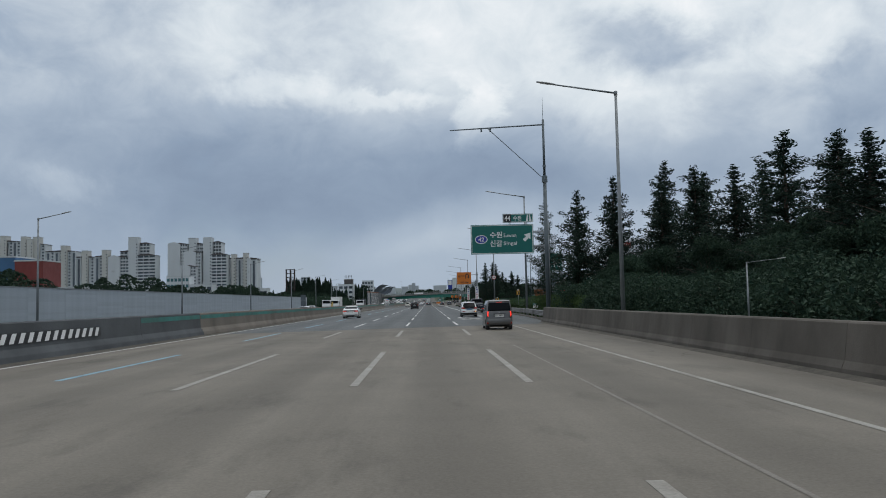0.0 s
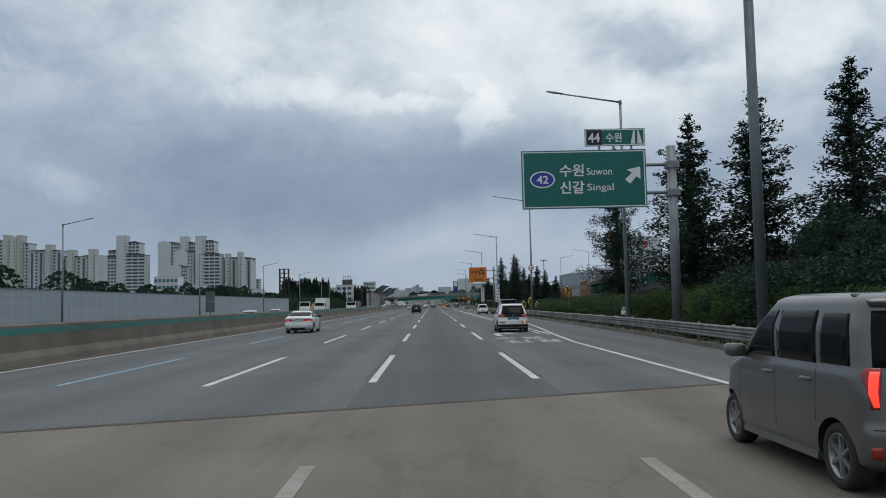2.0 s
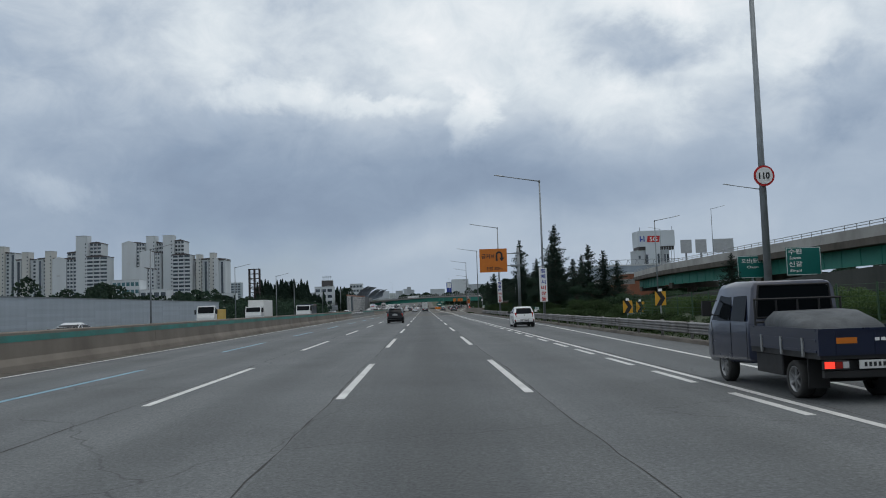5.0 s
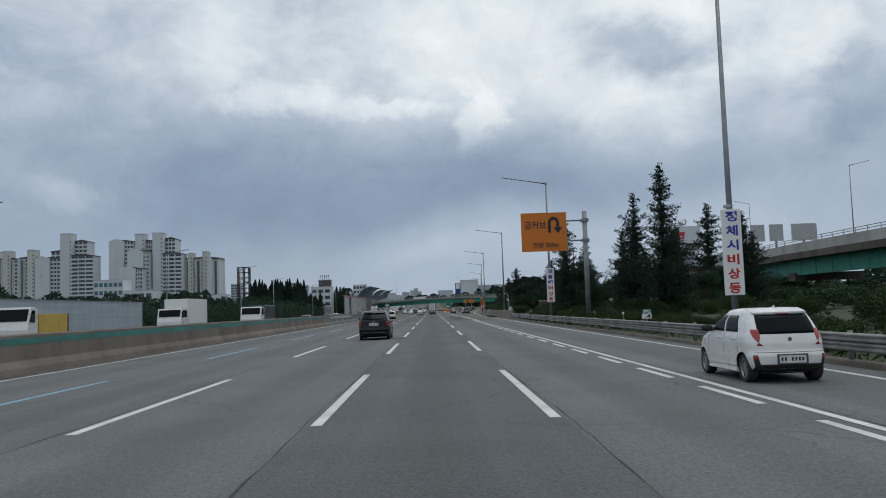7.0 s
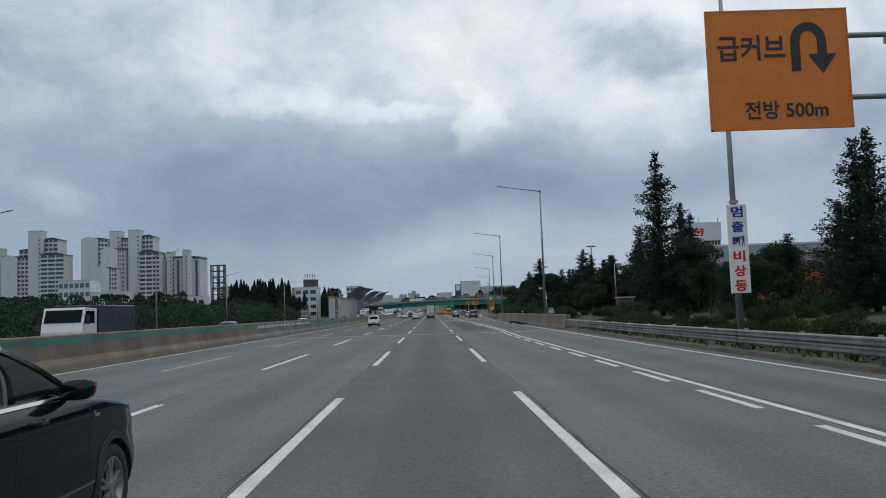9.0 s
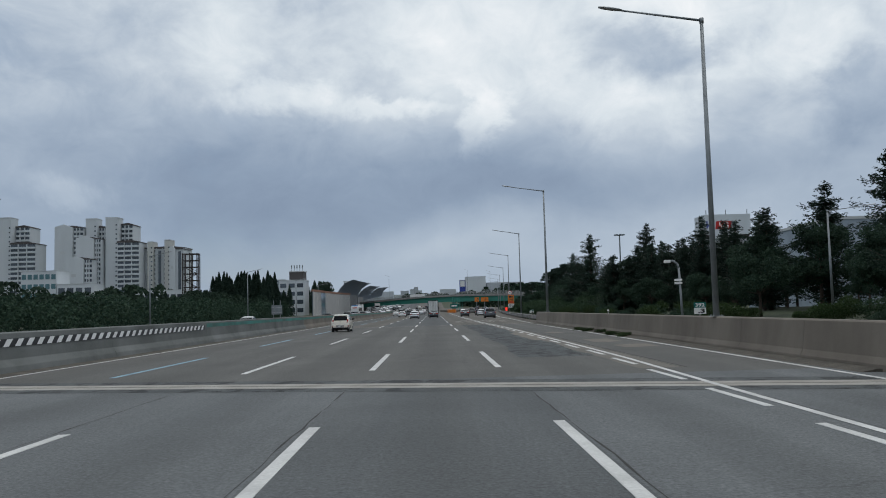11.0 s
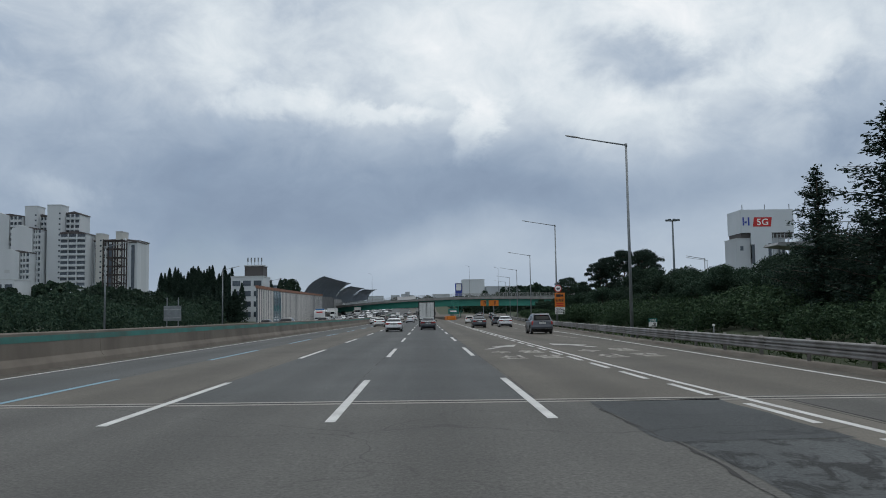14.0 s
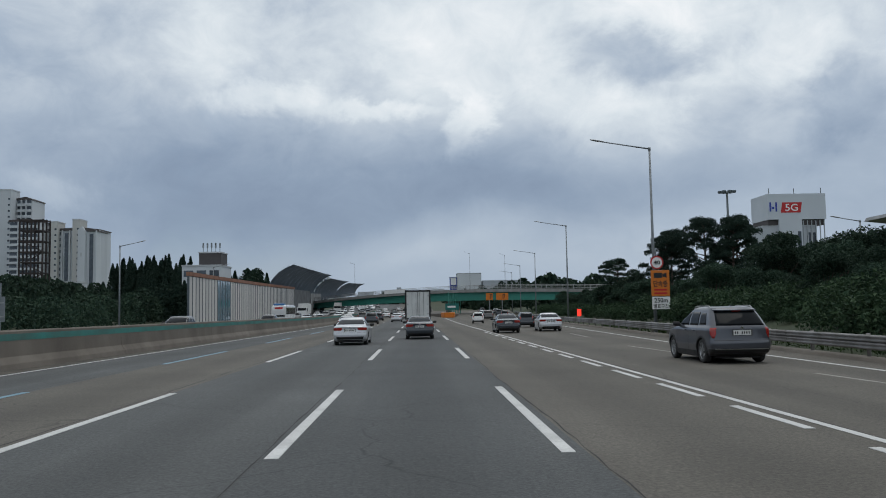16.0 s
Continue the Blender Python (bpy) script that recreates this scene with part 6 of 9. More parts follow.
BOXY = hatch_spec(GREY_PAINT, size=(3.6, 1.6, 1.71), belt=1.04, wheel=0.29, corner=0.24, square=3.4, mirror=GREY_PAINT, spokes=6, braking=True,
                  rear=[(0.2, 0.22), (0.28, 0.05), (0.38, 0.0), (0.55, 0.0), (0.62, 0.03), (0.9, 0.05), (1.05, 0.07), (1.4, 0.12), (1.61, 0.17)],
                  front=slid([(0.2, -0.2), (0.35, -0.04), (0.6, 0.0), (0.8, -0.06), (0.92, -0.3), (1.0, -0.55), (1.05, -0.68), (1.35, -1.0), (1.61, -1.4)], 3.6),
                  wide=[(0.2, 0.90), (0.30, 0.97), (0.5, 1.0), (0.85, 0.99), (1.0, 0.97), (1.07, 0.945), (1.4, 0.90), (1.61, 0.83)],
                  windows=((1.07, 1.55, 0.92, 1.75, 0.96, 1.75), (1.07, 1.55, 1.82, 2.72, 1.82, 2.28), (1.08, 1.53, 0.34, 0.84, 0.42, 0.88)), rear_window=(1.08, 1.55, 0.90, 0.90), windscreen=(1.06, 1.58), axles=(0.58, 3.08), mirrors=(2.55, 1.05),
                  seams=((0.90, 0.55, 1.05, 0.0), (1.785, 0.28, 1.05, 0.0), (2.75, 0.28, 1.03, 0.0)), handles=(1.08, 1.95),
                  skins=[("tail_lamp", [(0.74, ("x", 0.84), ("x", 0.92)), (0.90, ("x", 0.82), ("y", 0.14)), (1.02, ("x", 0.81), ("y", 0.20)), (1.08, ("x", 0.82), ("y", 0.18))], LENS_RED), ("lit_lamp", [(0.76, ("x", 0.84), ("x", 0.89)), (0.88, ("x", 0.85), ("x", 0.93)), (1.05, ("x", 0.83), ("x", 0.92))], LIT_RED), ("lit_lamp", [(0.34, ("x", 0.86), ("x", 0.95)), (0.44, ("x", 0.86), ("x", 0.95))], LENS_RED), ("bumper_insert", [(0.21, ("x", 0), ("x", 0.80)), (0.30, ("x", 0), ("x", 0.76))], TRIM, True), ("tail_seam", [(0.575, ("x", 0), ("x", 0.92)), (0.583, ("x", 0), ("x", 0.92))], TRIM, True), ("tailgate_recess", [(0.905, ("x", 0), ("x", 0.5)), (0.93, ("x", 0), ("x", 0.5))], TRIM, True)], plate=(0.80, PLATE_WHITE), badge=1.0, spoiler=(1.60, 0.04), spoiler_paint=TRIM)
car("grey boxy microvan with brake lamps lit", pose(3.82, 40.2, 0), BOXY)
EV = hatch_spec(WHITE_PAINT, size=(4.17, 1.77, 1.60), belt=1.02, wheel=0.32, rails=GALV, corner=0.38, square=2.6, spokes=5, cladding=True, mirror=TRIM,
                rear=[(0.2, 0.30), (0.28, 0.08), (0.42, 0.0), (0.60, 0.01), (0.74, 0.06), (0.88, 0.08), (0.98, 0.12), (1.1, 0.22), (1.3, 0.40), (1.46, 0.55), (1.50, 0.60)],
                front=slid([(0.2, -0.22), (0.35, -0.04), (0.55, 0.0), (0.7, -0.06), (0.84, -0.36), (0.95, -0.75), (1.02, -1.0), (1.25, -1.45), (1.50, -2.0)], 4.17),
                wide=[(0.2, 0.88), (0.30, 0.96), (0.5, 1.0), (0.64, 0.985), (0.84, 0.985), (0.95, 0.96), (1.02, 0.925), (1.25, 0.835), (1.50, 0.72)],
                windows=((1.04, 1.43, 1.05, 1.85, 1.25, 1.85), (1.04, 1.43, 1.92, 3.0, 1.92, 2.42), (1.10, 1.36, 0.70, 0.98, 0.98, 1.17)), rear_window=(1.0, 1.465, 0.84, 0.86), windscreen=(1.03, 1.48), axles=(0.74, 3.34), mirrors=(2.72, 1.03),
                seams=((1.02, 0.6, 1.02, 0.03), (1.885, 0.32, 1.03, 0.0), (2.95, 0.32, 1.0, 0.0)), handles=(1.25, 2.12),
                skins=[("tail_band", [(0.845, ("x", 0), ("x", 0.66)), (1.0, ("x", 0), ("x", 0.80))], GLASS, True), ("tail_lamp", [(0.845, ("x", 0.66), ("y", 0.30)), (0.90, ("x", 0.52), ("y", 0.44)), (0.96, ("x", 0.60), ("y", 0.48)), (1.03, ("x", 0.80), ("y", 0.46))], LENS_RED), ("lit_lamp", [(0.535, ("x", 0.56), ("x", 0.93)), (0.60, ("x", 0.50), ("x", 0.96))], LENS_RED), ("lower_bumper", [(0.21, ("x", 0), ("y", 0.40)), (0.32, ("x", 0), ("y", 0.40)), (0.45, ("x", 0), ("y", 0.42))], TRIM, True), ("tail_seam", [(0.625, ("x", 0), ("x", 0.90)), (0.633, ("x", 0), ("x", 0.90))], TRIM, True)],
                plate=(0.79, PLATE_BLUE), badge=0.94, spoiler=(1.495, 0.10))
ev = car("white electric hatchback with a blue plate and roof rails", pose(4.08, 79.9, 0, 0, 0, 0), EV)
part("indicator", Form(EV).skin([(0.54, ("x", 0.70), ("x", 0.80)), (0.60, ("x", 0.70), ("x", 0.80))], 0.012, m=4), LIT_AMBER, ev, "lit amber indicator")
car("white small hatchback with red corner lamps", pose(7.0, 155.4, 0), hatch_spec(WHITE_PAINT))
car("slate grey sport utility vehicle with silver roof rails", pose(9.45, 367.0, 0), suv_spec(SLATE_PAINT, size=(4.8, 1.9, 1.70)))
more = (
    ("dark sedan in the exit lane", sedan_spec(DARK_PAINT), 6.7, 404.6, 0),
    ("silver sedan in the exit lane", sedan_spec(SILVER_PAINT), 10.3, 407.3, -2),
    ("dark hatchback in the exit lane", hatch_spec(DARK_PAINT), 10.6, 424.0, -2),
    ("white sedan far ahead on the motorway", sedan_spec(WHITE_PAINT), -7.6, 430.0, 0),
    ("white hatchback in the exit lane", hatch_spec(WHITE_PAINT), 8.0, 454.0, -3),
    ("dark sport utility vehicle far ahead", suv_spec(DARK_PAINT), -6.8, 463.0, 0),
)
for label, spec, x, y, yaw in more:
    spec["lite"] = y > 420
    car(label, pose(x, y, grade(y), 0, 0, yaw), spec)
# the queue far ahead: copies of a few makes
makes = [car("silver sedan far ahead on the motorway", pose(-3.6, 480.0, grade(480)), sedan_spec(SILVER_PAINT, lite=True)), car("white sedan far ahead on the motorway", pose(-10.9, 470.0, grade(470)), sedan_spec(WHITE_PAINT, lite=True)), car("dark hatchback far ahead on the motorway", pose(-7.3, 497.0, grade(497)), hatch_spec(DARK_PAINT, lite=True)), car("grey sport utility vehicle far ahead", pose(11.9, 484.0, grade(484)), suv_spec(GREY_PAINT, lite=True))]
rnd = random.Random(11)
for k in range(12):
    y = 505 + 15 * k + rnd.uniform(-4, 4)
    x = (-10.9, -3.6, -7.3, 0.0)[k % 4] + rnd.uniform(-0.3, 0.3)
    copy_thing(makes[rnd.randrange(4)], pose(x, y, grade(y)))
for k in range(6):
    y = 500 + 18 * k + rnd.uniform(-4, 4)
    copy_thing(makes[rnd.randrange(4)], pose(rail_x(y) - (5.0, 9.0)[k % 2], y, grade(y), 0, 0, -5))
for k in range(26):
    y = 500 + 9.5 * k + rnd.uniform(-3, 3)
    x = (-18.5, -22.0, -25.6, -29.2)[k % 4] + rnd.uniform(-0.3, 0.3)
    copy_thing(makes[rnd.randrange(4)], pose(x, y, grade(y), 0, 0, 180))
for x, y in ((-18.5, 118.0), (-22.0, 150.0), (-18.4, 262.0), (-22.0, 330.0), (-18.5, 410.0), (-25.5, 432.0), (-18.4, 448.0)):
    copy_thing(makes[rnd.randrange(4)], pose(x, y, 0, 0, 0, 180))


# Lorries and a bus
def box_truck(label, at, w=2.4, h=3.75, length=8.5, face=PLATE_WHITE, cab=WHITE_PAINT, name="box_truck"):
    """A lorry with a box body; origin under its tail, facing +y."""
    ob = thing(name, label, "truck", "lorries on the motorway", at=at)
    bl = length * 0.74
    bm = bmesh.new()
    box(bm, -w / 2, w / 2, 0.03, bl, 1.05, h)
    part("cargo_box", bm, face, ob, bevel=0.03)
    bm = bmesh.new()
    for a, b, c, d in ((-w / 2 - 0.02, w / 2 + 0.02, h - 0.14, h + 0.02), (-w / 2 - 0.02, w / 2 + 0.02, 1.0, 1.14), (-w / 2 - 0.02, -w / 2 + 0.13, 1.14, h - 0.14), (w / 2 - 0.13, w / 2 + 0.02, 1.14, h - 0.14)):
        box(bm, a, b, -0.02, 0.1, c, d)
    part("door_frame", bm, TRIM, ob, "dark rear door frame")
    for x in (-0.55, -0.16, 0.16, 0.55):
        bm = bmesh.new()
        rod(bm, (x, -0.02, 1.2), (x, -0.02, h - 0.2), 0.022, n=6)
        part("lock_rod", bm, GALV, ob)
    bm = bmesh.new()
    box(bm, -0.02, 0.02, -0.005, 0.05, 1.14, h - 0.14)
    part("door_gap", bm, TRIM, ob)
    for sgn in (1, -1):
        for z in (1.5, 2.4, 3.2):
            bm = bmesh.new()
            box(bm, sgn * (w / 2 - 0.2) - 0.1, sgn * (w / 2 - 0.2) + 0.1, -0.03, 0.02, z, z + 0.06)
            part("hinge", bm, GALV, ob)
        bm = bmesh.new()
        box(bm, sgn * (w / 2 - 0.32) - 0.18, sgn * (w / 2 - 0.32) + 0.18, -0.02, 0.06, 0.78, 0.92)
        part("tail_lamp", bm, LENS_RED, ob)
    bm = bmesh.new()
    box(bm, -w / 2 + 0.05, w / 2 - 0.05, 0.0, 0.12, 0.5, 0.7)
    box(bm, -0.45, 0.45, 0.1, length - 1.0, 0.7, 1.0)
    part("chassis", bm, TRIM, ob)
    rings = [[(x * w * 0.48, y, z) for x, z in ((-1, 0.55), (1, 0.55), (1, zt), (-1, zt))] for y, zt in ((bl + 0.12, 2.55), (length - 0.45, 2.6), (length - 0.12, 1.75), (length, 1.3), (length + 0.02, 0.6))]
    bm = bmesh.new()
    loft(bm, rings)
    part("cab", bm, cab, ob, bevel=0.05)
    bm = bmesh.new()
    y0, y1 = length - 0.42, length - 0.13
    bm.faces.new([bm.verts.new(p) for p in ((-w * 0.43, y0 + 0.03, 2.48), (w * 0.43, y0 + 0.03, 2.48), (w * 0.43, y1 + 0.03, 1.8), (-w * 0.43, y1 + 0.03, 1.8))])
    part("windscreen", bm, GLASS, ob)
    for sgn in (1, -1):
        bm = bmesh.new()
        bm.faces.new([bm.verts.new((sgn * (w * 0.48 + 0.008), y, z)) for y, z in ((bl + 0.45, 1.75), (length - 0.25, 1.75), (length - 0.5, 2.4), (bl + 0.45, 2.4))])
        part("side_window", bm, GLASS, ob)
        bm = bmesh.new()
        box(bm, sgn * (w * 0.48 + 0.2) - 0.08, sgn * (w * 0.48 + 0.2) + 0.08, length - 0.3, length - 0.22, 1.7, 2.2)
        rod(bm, (sgn * w * 0.46, length - 0.26, 2.2), (sgn * (w * 0.48 + 0.2), length - 0.26, 2.15), 0.015, n=6)
        part("mirror", bm, TRIM, ob)
        for y in (1.4, 2.45, length - 1.15):
            add_wheel(ob, sgn * (w / 2 - 0.14), y, 0.46, 8, sgn < 0, True)
    return ob


BOX_GREY = surface("scuffed lorry doors", (0.70, 0.71, 0.69), (0.55, 0.56, 0.55), 0.5, 1.2, 30.0, 0.1, 0.05, 0.08, 0, (1, 1, 0.4))
box_truck("box truck with scuffed pale rear doors in a dark frame", pose(-0.05, 422.0, 0), 2.4, 3.75, 9.0, BOX_GREY)
box_truck("white box lorry on the opposite carriageway", pose(-26.0, 231.0, 0, 0, 0, 180), 2.45, 3.6, 9.5, PLATE_WHITE)
box_truck("white lorry cab on the opposite carriageway", pose(-19.6, 237.0, 0, 0, 0, 180), 2.3, 2.75, 8.0, NAVY_PAINT)
YELLOW_BOX = surface("yellow lorry body", (0.55, 0.36, 0.06), None, 0.5, 1.0, 40.0, 0, 0.05, 0.06)
box_truck("lorry with a yellow body on the opposite carriageway", pose(-24.0, 192.0, 0, 0, 0, 180), 2.0, 2.2, 5.2, YELLOW_BOX)
for k, y in enumerate((560.0, 615.0, 680.0)):
    box_truck("white box lorry in the far queue", pose((-29.0, -25.5, -22.0)[k], y, grade(y), 0, 0, 180), 2.45, 3.6, 9.0, PLATE_WHITE)

# Pickup truck with a flat-nosed cab and a drop-side bed
pick = thing("pickup_truck", "navy flat-nosed pickup truck with a loaded drop-side bed", "truck", "traffic on the motorway", at=pose(6.72, 108.5, 0))


def cab_ring(y, low, waist, top, full=0.86, crown=0.74):
    """One cross-section of the cab with rounded shoulders."""
    half = [(full - 0.04, low), (full, low + 0.12), (full, waist), (full - 0.03, waist + 0.08), (crown + 0.02, top - 0.12), (crown - 0.04, top - 0.03), (crown - 0.14, top)]
    return [(x, y, z) for x, z in half] + [(-x, y, z) for x, z in half[::-1]]


bm = bmesh.new()
loft(bm, [cab_ring(2.72, 0.46, 1.16, 1.93), cab_ring(2.80, 0.44, 1.16, 1.96), cab_ring(3.9, 0.40, 1.15, 1.98), cab_ring(4.45, 0.38, 1.12, 1.94), cab_ring(4.86, 0.36, 1.08, 1.50, 0.85, 0.78), cab_ring(5.05, 0.38, 1.0, 1.14, 0.83, 0.80), cab_ring(5.12, 0.42, 0.8, 0.98, 0.80, 0.78)])
part("cab", bm, NAVY_PAINT, pick, smooth=True)
bm = bmesh.new()
loft(bm, [[(x, 2.715 - d, z) for x, z in ((-0.70, 1.30), (0.70, 1.30), (0.65, 1.84), (0.60, 1.87), (-0.60, 1.87), (-0.65, 1.84))] for d in (0.0, 0.012)])
part("rear_window", bm, GLASS, pick)
bm = bmesh.new()
for a, b in (((-0.72, 1.28), (0.72, 1.28)), ((-0.72, 1.28), (-0.66, 1.88)), ((0.72, 1.28), (0.66, 1.88)), ((-0.66, 1.88), (0.66, 1.88))):
    rod(bm, (a[0], 2.70, a[1]), (b[0], 2.70, b[1]), 0.018, n=6)
part("window_seal", bm, TRIM, pick)
for sgn in (1, -1):
    for a, b, c in ((2.92, 3.62, 3.62), (3.70, 4.66, 4.28)):
        bm = bmesh.new()
        loft(bm, [[(sgn * (0.865 - 0.115 * t + o), y0 + (y1 - y0) * f, 1.22 + 0.58 * t) for t, y0, y1 in ((0, a, b), (1, a + 0.04, c)) for f in ((0, 1) if t == 0 else (1, 0))] for o in (-0.01, 0.006)])
        part("side_window", bm, GLASS, pick)
    for y in (2.86, 3.66, 4.72):
        bm = bmesh.new()
        box(bm, sgn * 0.862 - 0.004, sgn * 0.862 + 0.004, y - 0.006, y + 0.006, 0.5, 1.18)
        part("door_seam", bm, TRIM, pick)
    bm = bmesh.new()
    rod(bm, (sgn * 0.83, 4.42, 1.30), (sgn * 1.03, 4.50, 1.36), 0.016, n=6)
    rod(bm, (sgn * 0.83, 4.42, 1.62), (sgn * 1.03, 4.50, 1.58), 0.016, n=6)
    loft(bm, [[(sgn * 1.03 + x, 4.47 + d, 1.46 + z) for x, z in ((-0.09, -0.16), (0.09, -0.16), (0.10, 0.0), (0.09, 0.16), (-0.09, 0.16), (-0.10, 0.0))] for d in (0.0, 0.07)])
    part("mirror", bm, TRIM, pick)
    bm = bmesh.new()
    box(bm, sgn * 0.86 - 0.025, sgn * 0.86 + 0.025, 0.04, 2.62, 0.78, 1.15)
    for z in (0.80, 0.965, 1.13):
        box(bm, sgn * 0.885 - 0.012, sgn * 0.885 + 0.012, 0.05, 2.6, z - 0.02, z + 0.02)
    part("side_board", bm, NAVY_PAINT, pick)
    for y in (0.5, 1.3, 2.1):
        bm = bmesh.new()
        box(bm, sgn * 0.895 - 0.012, sgn * 0.895 + 0.012, y - 0.03, y + 0.03, 0.70, 1.0)
        part("latch", bm, GALV, pick)
    cluster = bmesh.new()
    box(cluster, sgn * 0.62 - 0.20, sgn * 0.62 + 0.20, -0.02, 0.06, 0.52, 0.67)
    lamp = part("lamp_cluster", cluster, TRIM, pick, bevel=0.01)
    for x0, x1, mat, name in ((0.04, 0.19, LIT_RED, "brake_lamp"), (-0.08, 0.03, LENS_RED, "indicator"), (-0.18, -0.09, LENS_CLEAR, "reversing_lamp")):
        bm = bmesh.new()
        a, b = sorted((sgn * (0.62 + x0), sgn * (0.62 + x1)))
        box(bm, a, b, -0.035, -0.015, 0.545, 0.645)
        part(name, bm, mat, lamp)
    for y, n in ((0.98, 2), (4.15, 1)):
        for k in range(n):
            add_wheel(pick, sgn * (0.74 - 0.21 * k), y, 0.31, 6, sgn < 0)
    bm = bmesh.new()
    box(bm, sgn * 0.66 - 0.17, sgn * 0.66 + 0.17, 0.50, 0.52, 0.20, 0.70)
    part("mud_flap", bm, TRIM, pick)
    bm = bmesh.new()
    box(bm, sgn * 0.60 - 0.2, sgn * 0.60 + 0.2, 1.5, 2.6, 0.32, 0.68)
    part("side_locker", bm, TRIM, pick, bevel=0.02)
bm = bmesh.new()
box(bm, -0.86, 0.86, 0.0, 2.66, 0.68, 0.78)
part("load_bed", bm, TRIM, pick)
bm = bmesh.new()
box(bm, -0.89, 0.89, -0.03, 0.03, 0.74, 1.15)
for x in (-0.6, 0.0, 0.6):
    box(bm, x - 0.02, x + 0.02, -0.042, -0.02, 0.76, 1.13)
box(bm, -0.89, 0.89, -0.045, -0.02, 1.10, 1.15)
part("tail_gate", bm, NAVY_PAINT, pick)
for k in range(7):
    bm = bmesh.new()
    box(bm, -0.02 + 0.095 * k, 0.045 + 0.095 * k, -0.05, -0.04, 0.95, 1.0)
    part("lettering_bar", bm, SIGN_WHITE, pick)
bm = bmesh.new()
box(bm, -0.62, -0.30, -0.05, -0.04, 0.92, 1.01)
part("sticker", bm, SIGN_ORANGE, pick, "orange sticker")
bm = bmesh.new()
box(bm, -0.27, 0.27, -0.03, 0.0, 0.53, 0.66)
plate = part("number_plate", bm, PLATE_WHITE, pick, "number plate with dark bars")
for k in range(6):
    bm = bmesh.new()
    box(bm, -0.20 + 0.072 * k, -0.16 + 0.072 * k, -0.036, -0.029, 0.565, 0.63)
    part("plate_bar", bm, SIGN_BLACK, plate)
# the load: a grey chest under a tied sheet, against the rail behind the cab
bm = bmesh.new()
loft(bm, [[(x, y, z) for x, z in ((-0.72, 0.79), (0.72, 0.79), (0.74, 1.30 * f), (0.60, 1.42 * f), (-0.60, 1.40 * f), (-0.74, 1.28 * f))] for y, f in ((0.85, 0.74), (1.05, 0.88), (1.6, 0.98), (2.2, 1.0), (2.3, 0.95))])
part("sheeted_load", bm, surface("grey tarpaulin", (0.075, 0.085, 0.095), (0.05, 0.056, 0.062), 0.7, 3.0, 40.0, 0, 0.3, 0.15), pick, "grey sheet tied over a load", smooth=True)
bm = bmesh.new()
for x in (-0.8, -0.4, 0.0, 0.4, 0.8):
    rod(bm, (x, 2.56, 0.78), (x, 2.56, 1.62), 0.02, n=6)
for z in (1.2, 1.62):
    rod(bm, (-0.82, 2.56, z), (0.82, 2.56, z), 0.022, n=6)
part("guard_frame", bm, TRIM, pick)
bm = bmesh.new()
box(bm, -0.42, 0.42, 0.1, 4.9, 0.38, 0.66)
box(bm, -0.80, 0.80, 0.02, 0.10, 0.40, 0.50)
rod(bm, (-0.70, 0.98, 0.31), (0.70, 0.98, 0.31), 0.07, n=8)
part("chassis", bm, TRIM, pick)

bus = thing("bus", "white and blue coach on the opposite carriageway", "bus", at=pose(-24.8, 503.0, grade(495), 0, 0, 180))
bm = bmesh.new()
loft(bm, [[(x * 1.25, y, z) for x, z in ((-1, 0.35), (1, 0.35), (1, 2.9), (0.85, zt), (-0.85, zt), (-1, 2.9))] for y, zt in ((0, 3.2), (10.8, 3.25), (11.4, 3.0), (11.6, 2.4))])
part("body", bm, WHITE_PAINT, bus, bevel=0.06)
bm = bmesh.new()
box(bm, -1.0, 1.0, 9.6, 11.2, 3.1, 3.45)
part("roof_fairing", bm, paint("coach blue", (0.05, 0.18, 0.42)), bus, bevel=0.08)
bm = bmesh.new()
bm.faces.new([bm.verts.new(p) for p in ((-1.1, 11.63, 1.1), (1.1, 11.63, 1.1), (1.05, 11.46, 2.75), (-1.05, 11.46, 2.75))])
part("windscreen", bm, GLASS, bus)
bm = bmesh.new()
box(bm, -0.7, 0.7, 11.35, 11.62, 2.5, 2.78)
part("destination_board", bm, SIGN_RED, bus)
for sgn in (1, -1):
    for k in range(6):
        bm = bmesh.new()
        bm.faces.new([bm.verts.new((sgn * 1.258, y, z)) for y, z in ((0.5 + 1.75 * k, 1.5), (2.15 + 1.75 * k, 1.5), (2.15 + 1.75 * k, 2.65), (0.5 + 1.75 * k, 2.65))])
        part("side_window", bm, GLASS, bus)
    for y in (2.6, 9.0):
        add_wheel(bus, sgn * 1.12, y, 0.5, 8, sgn < 0)


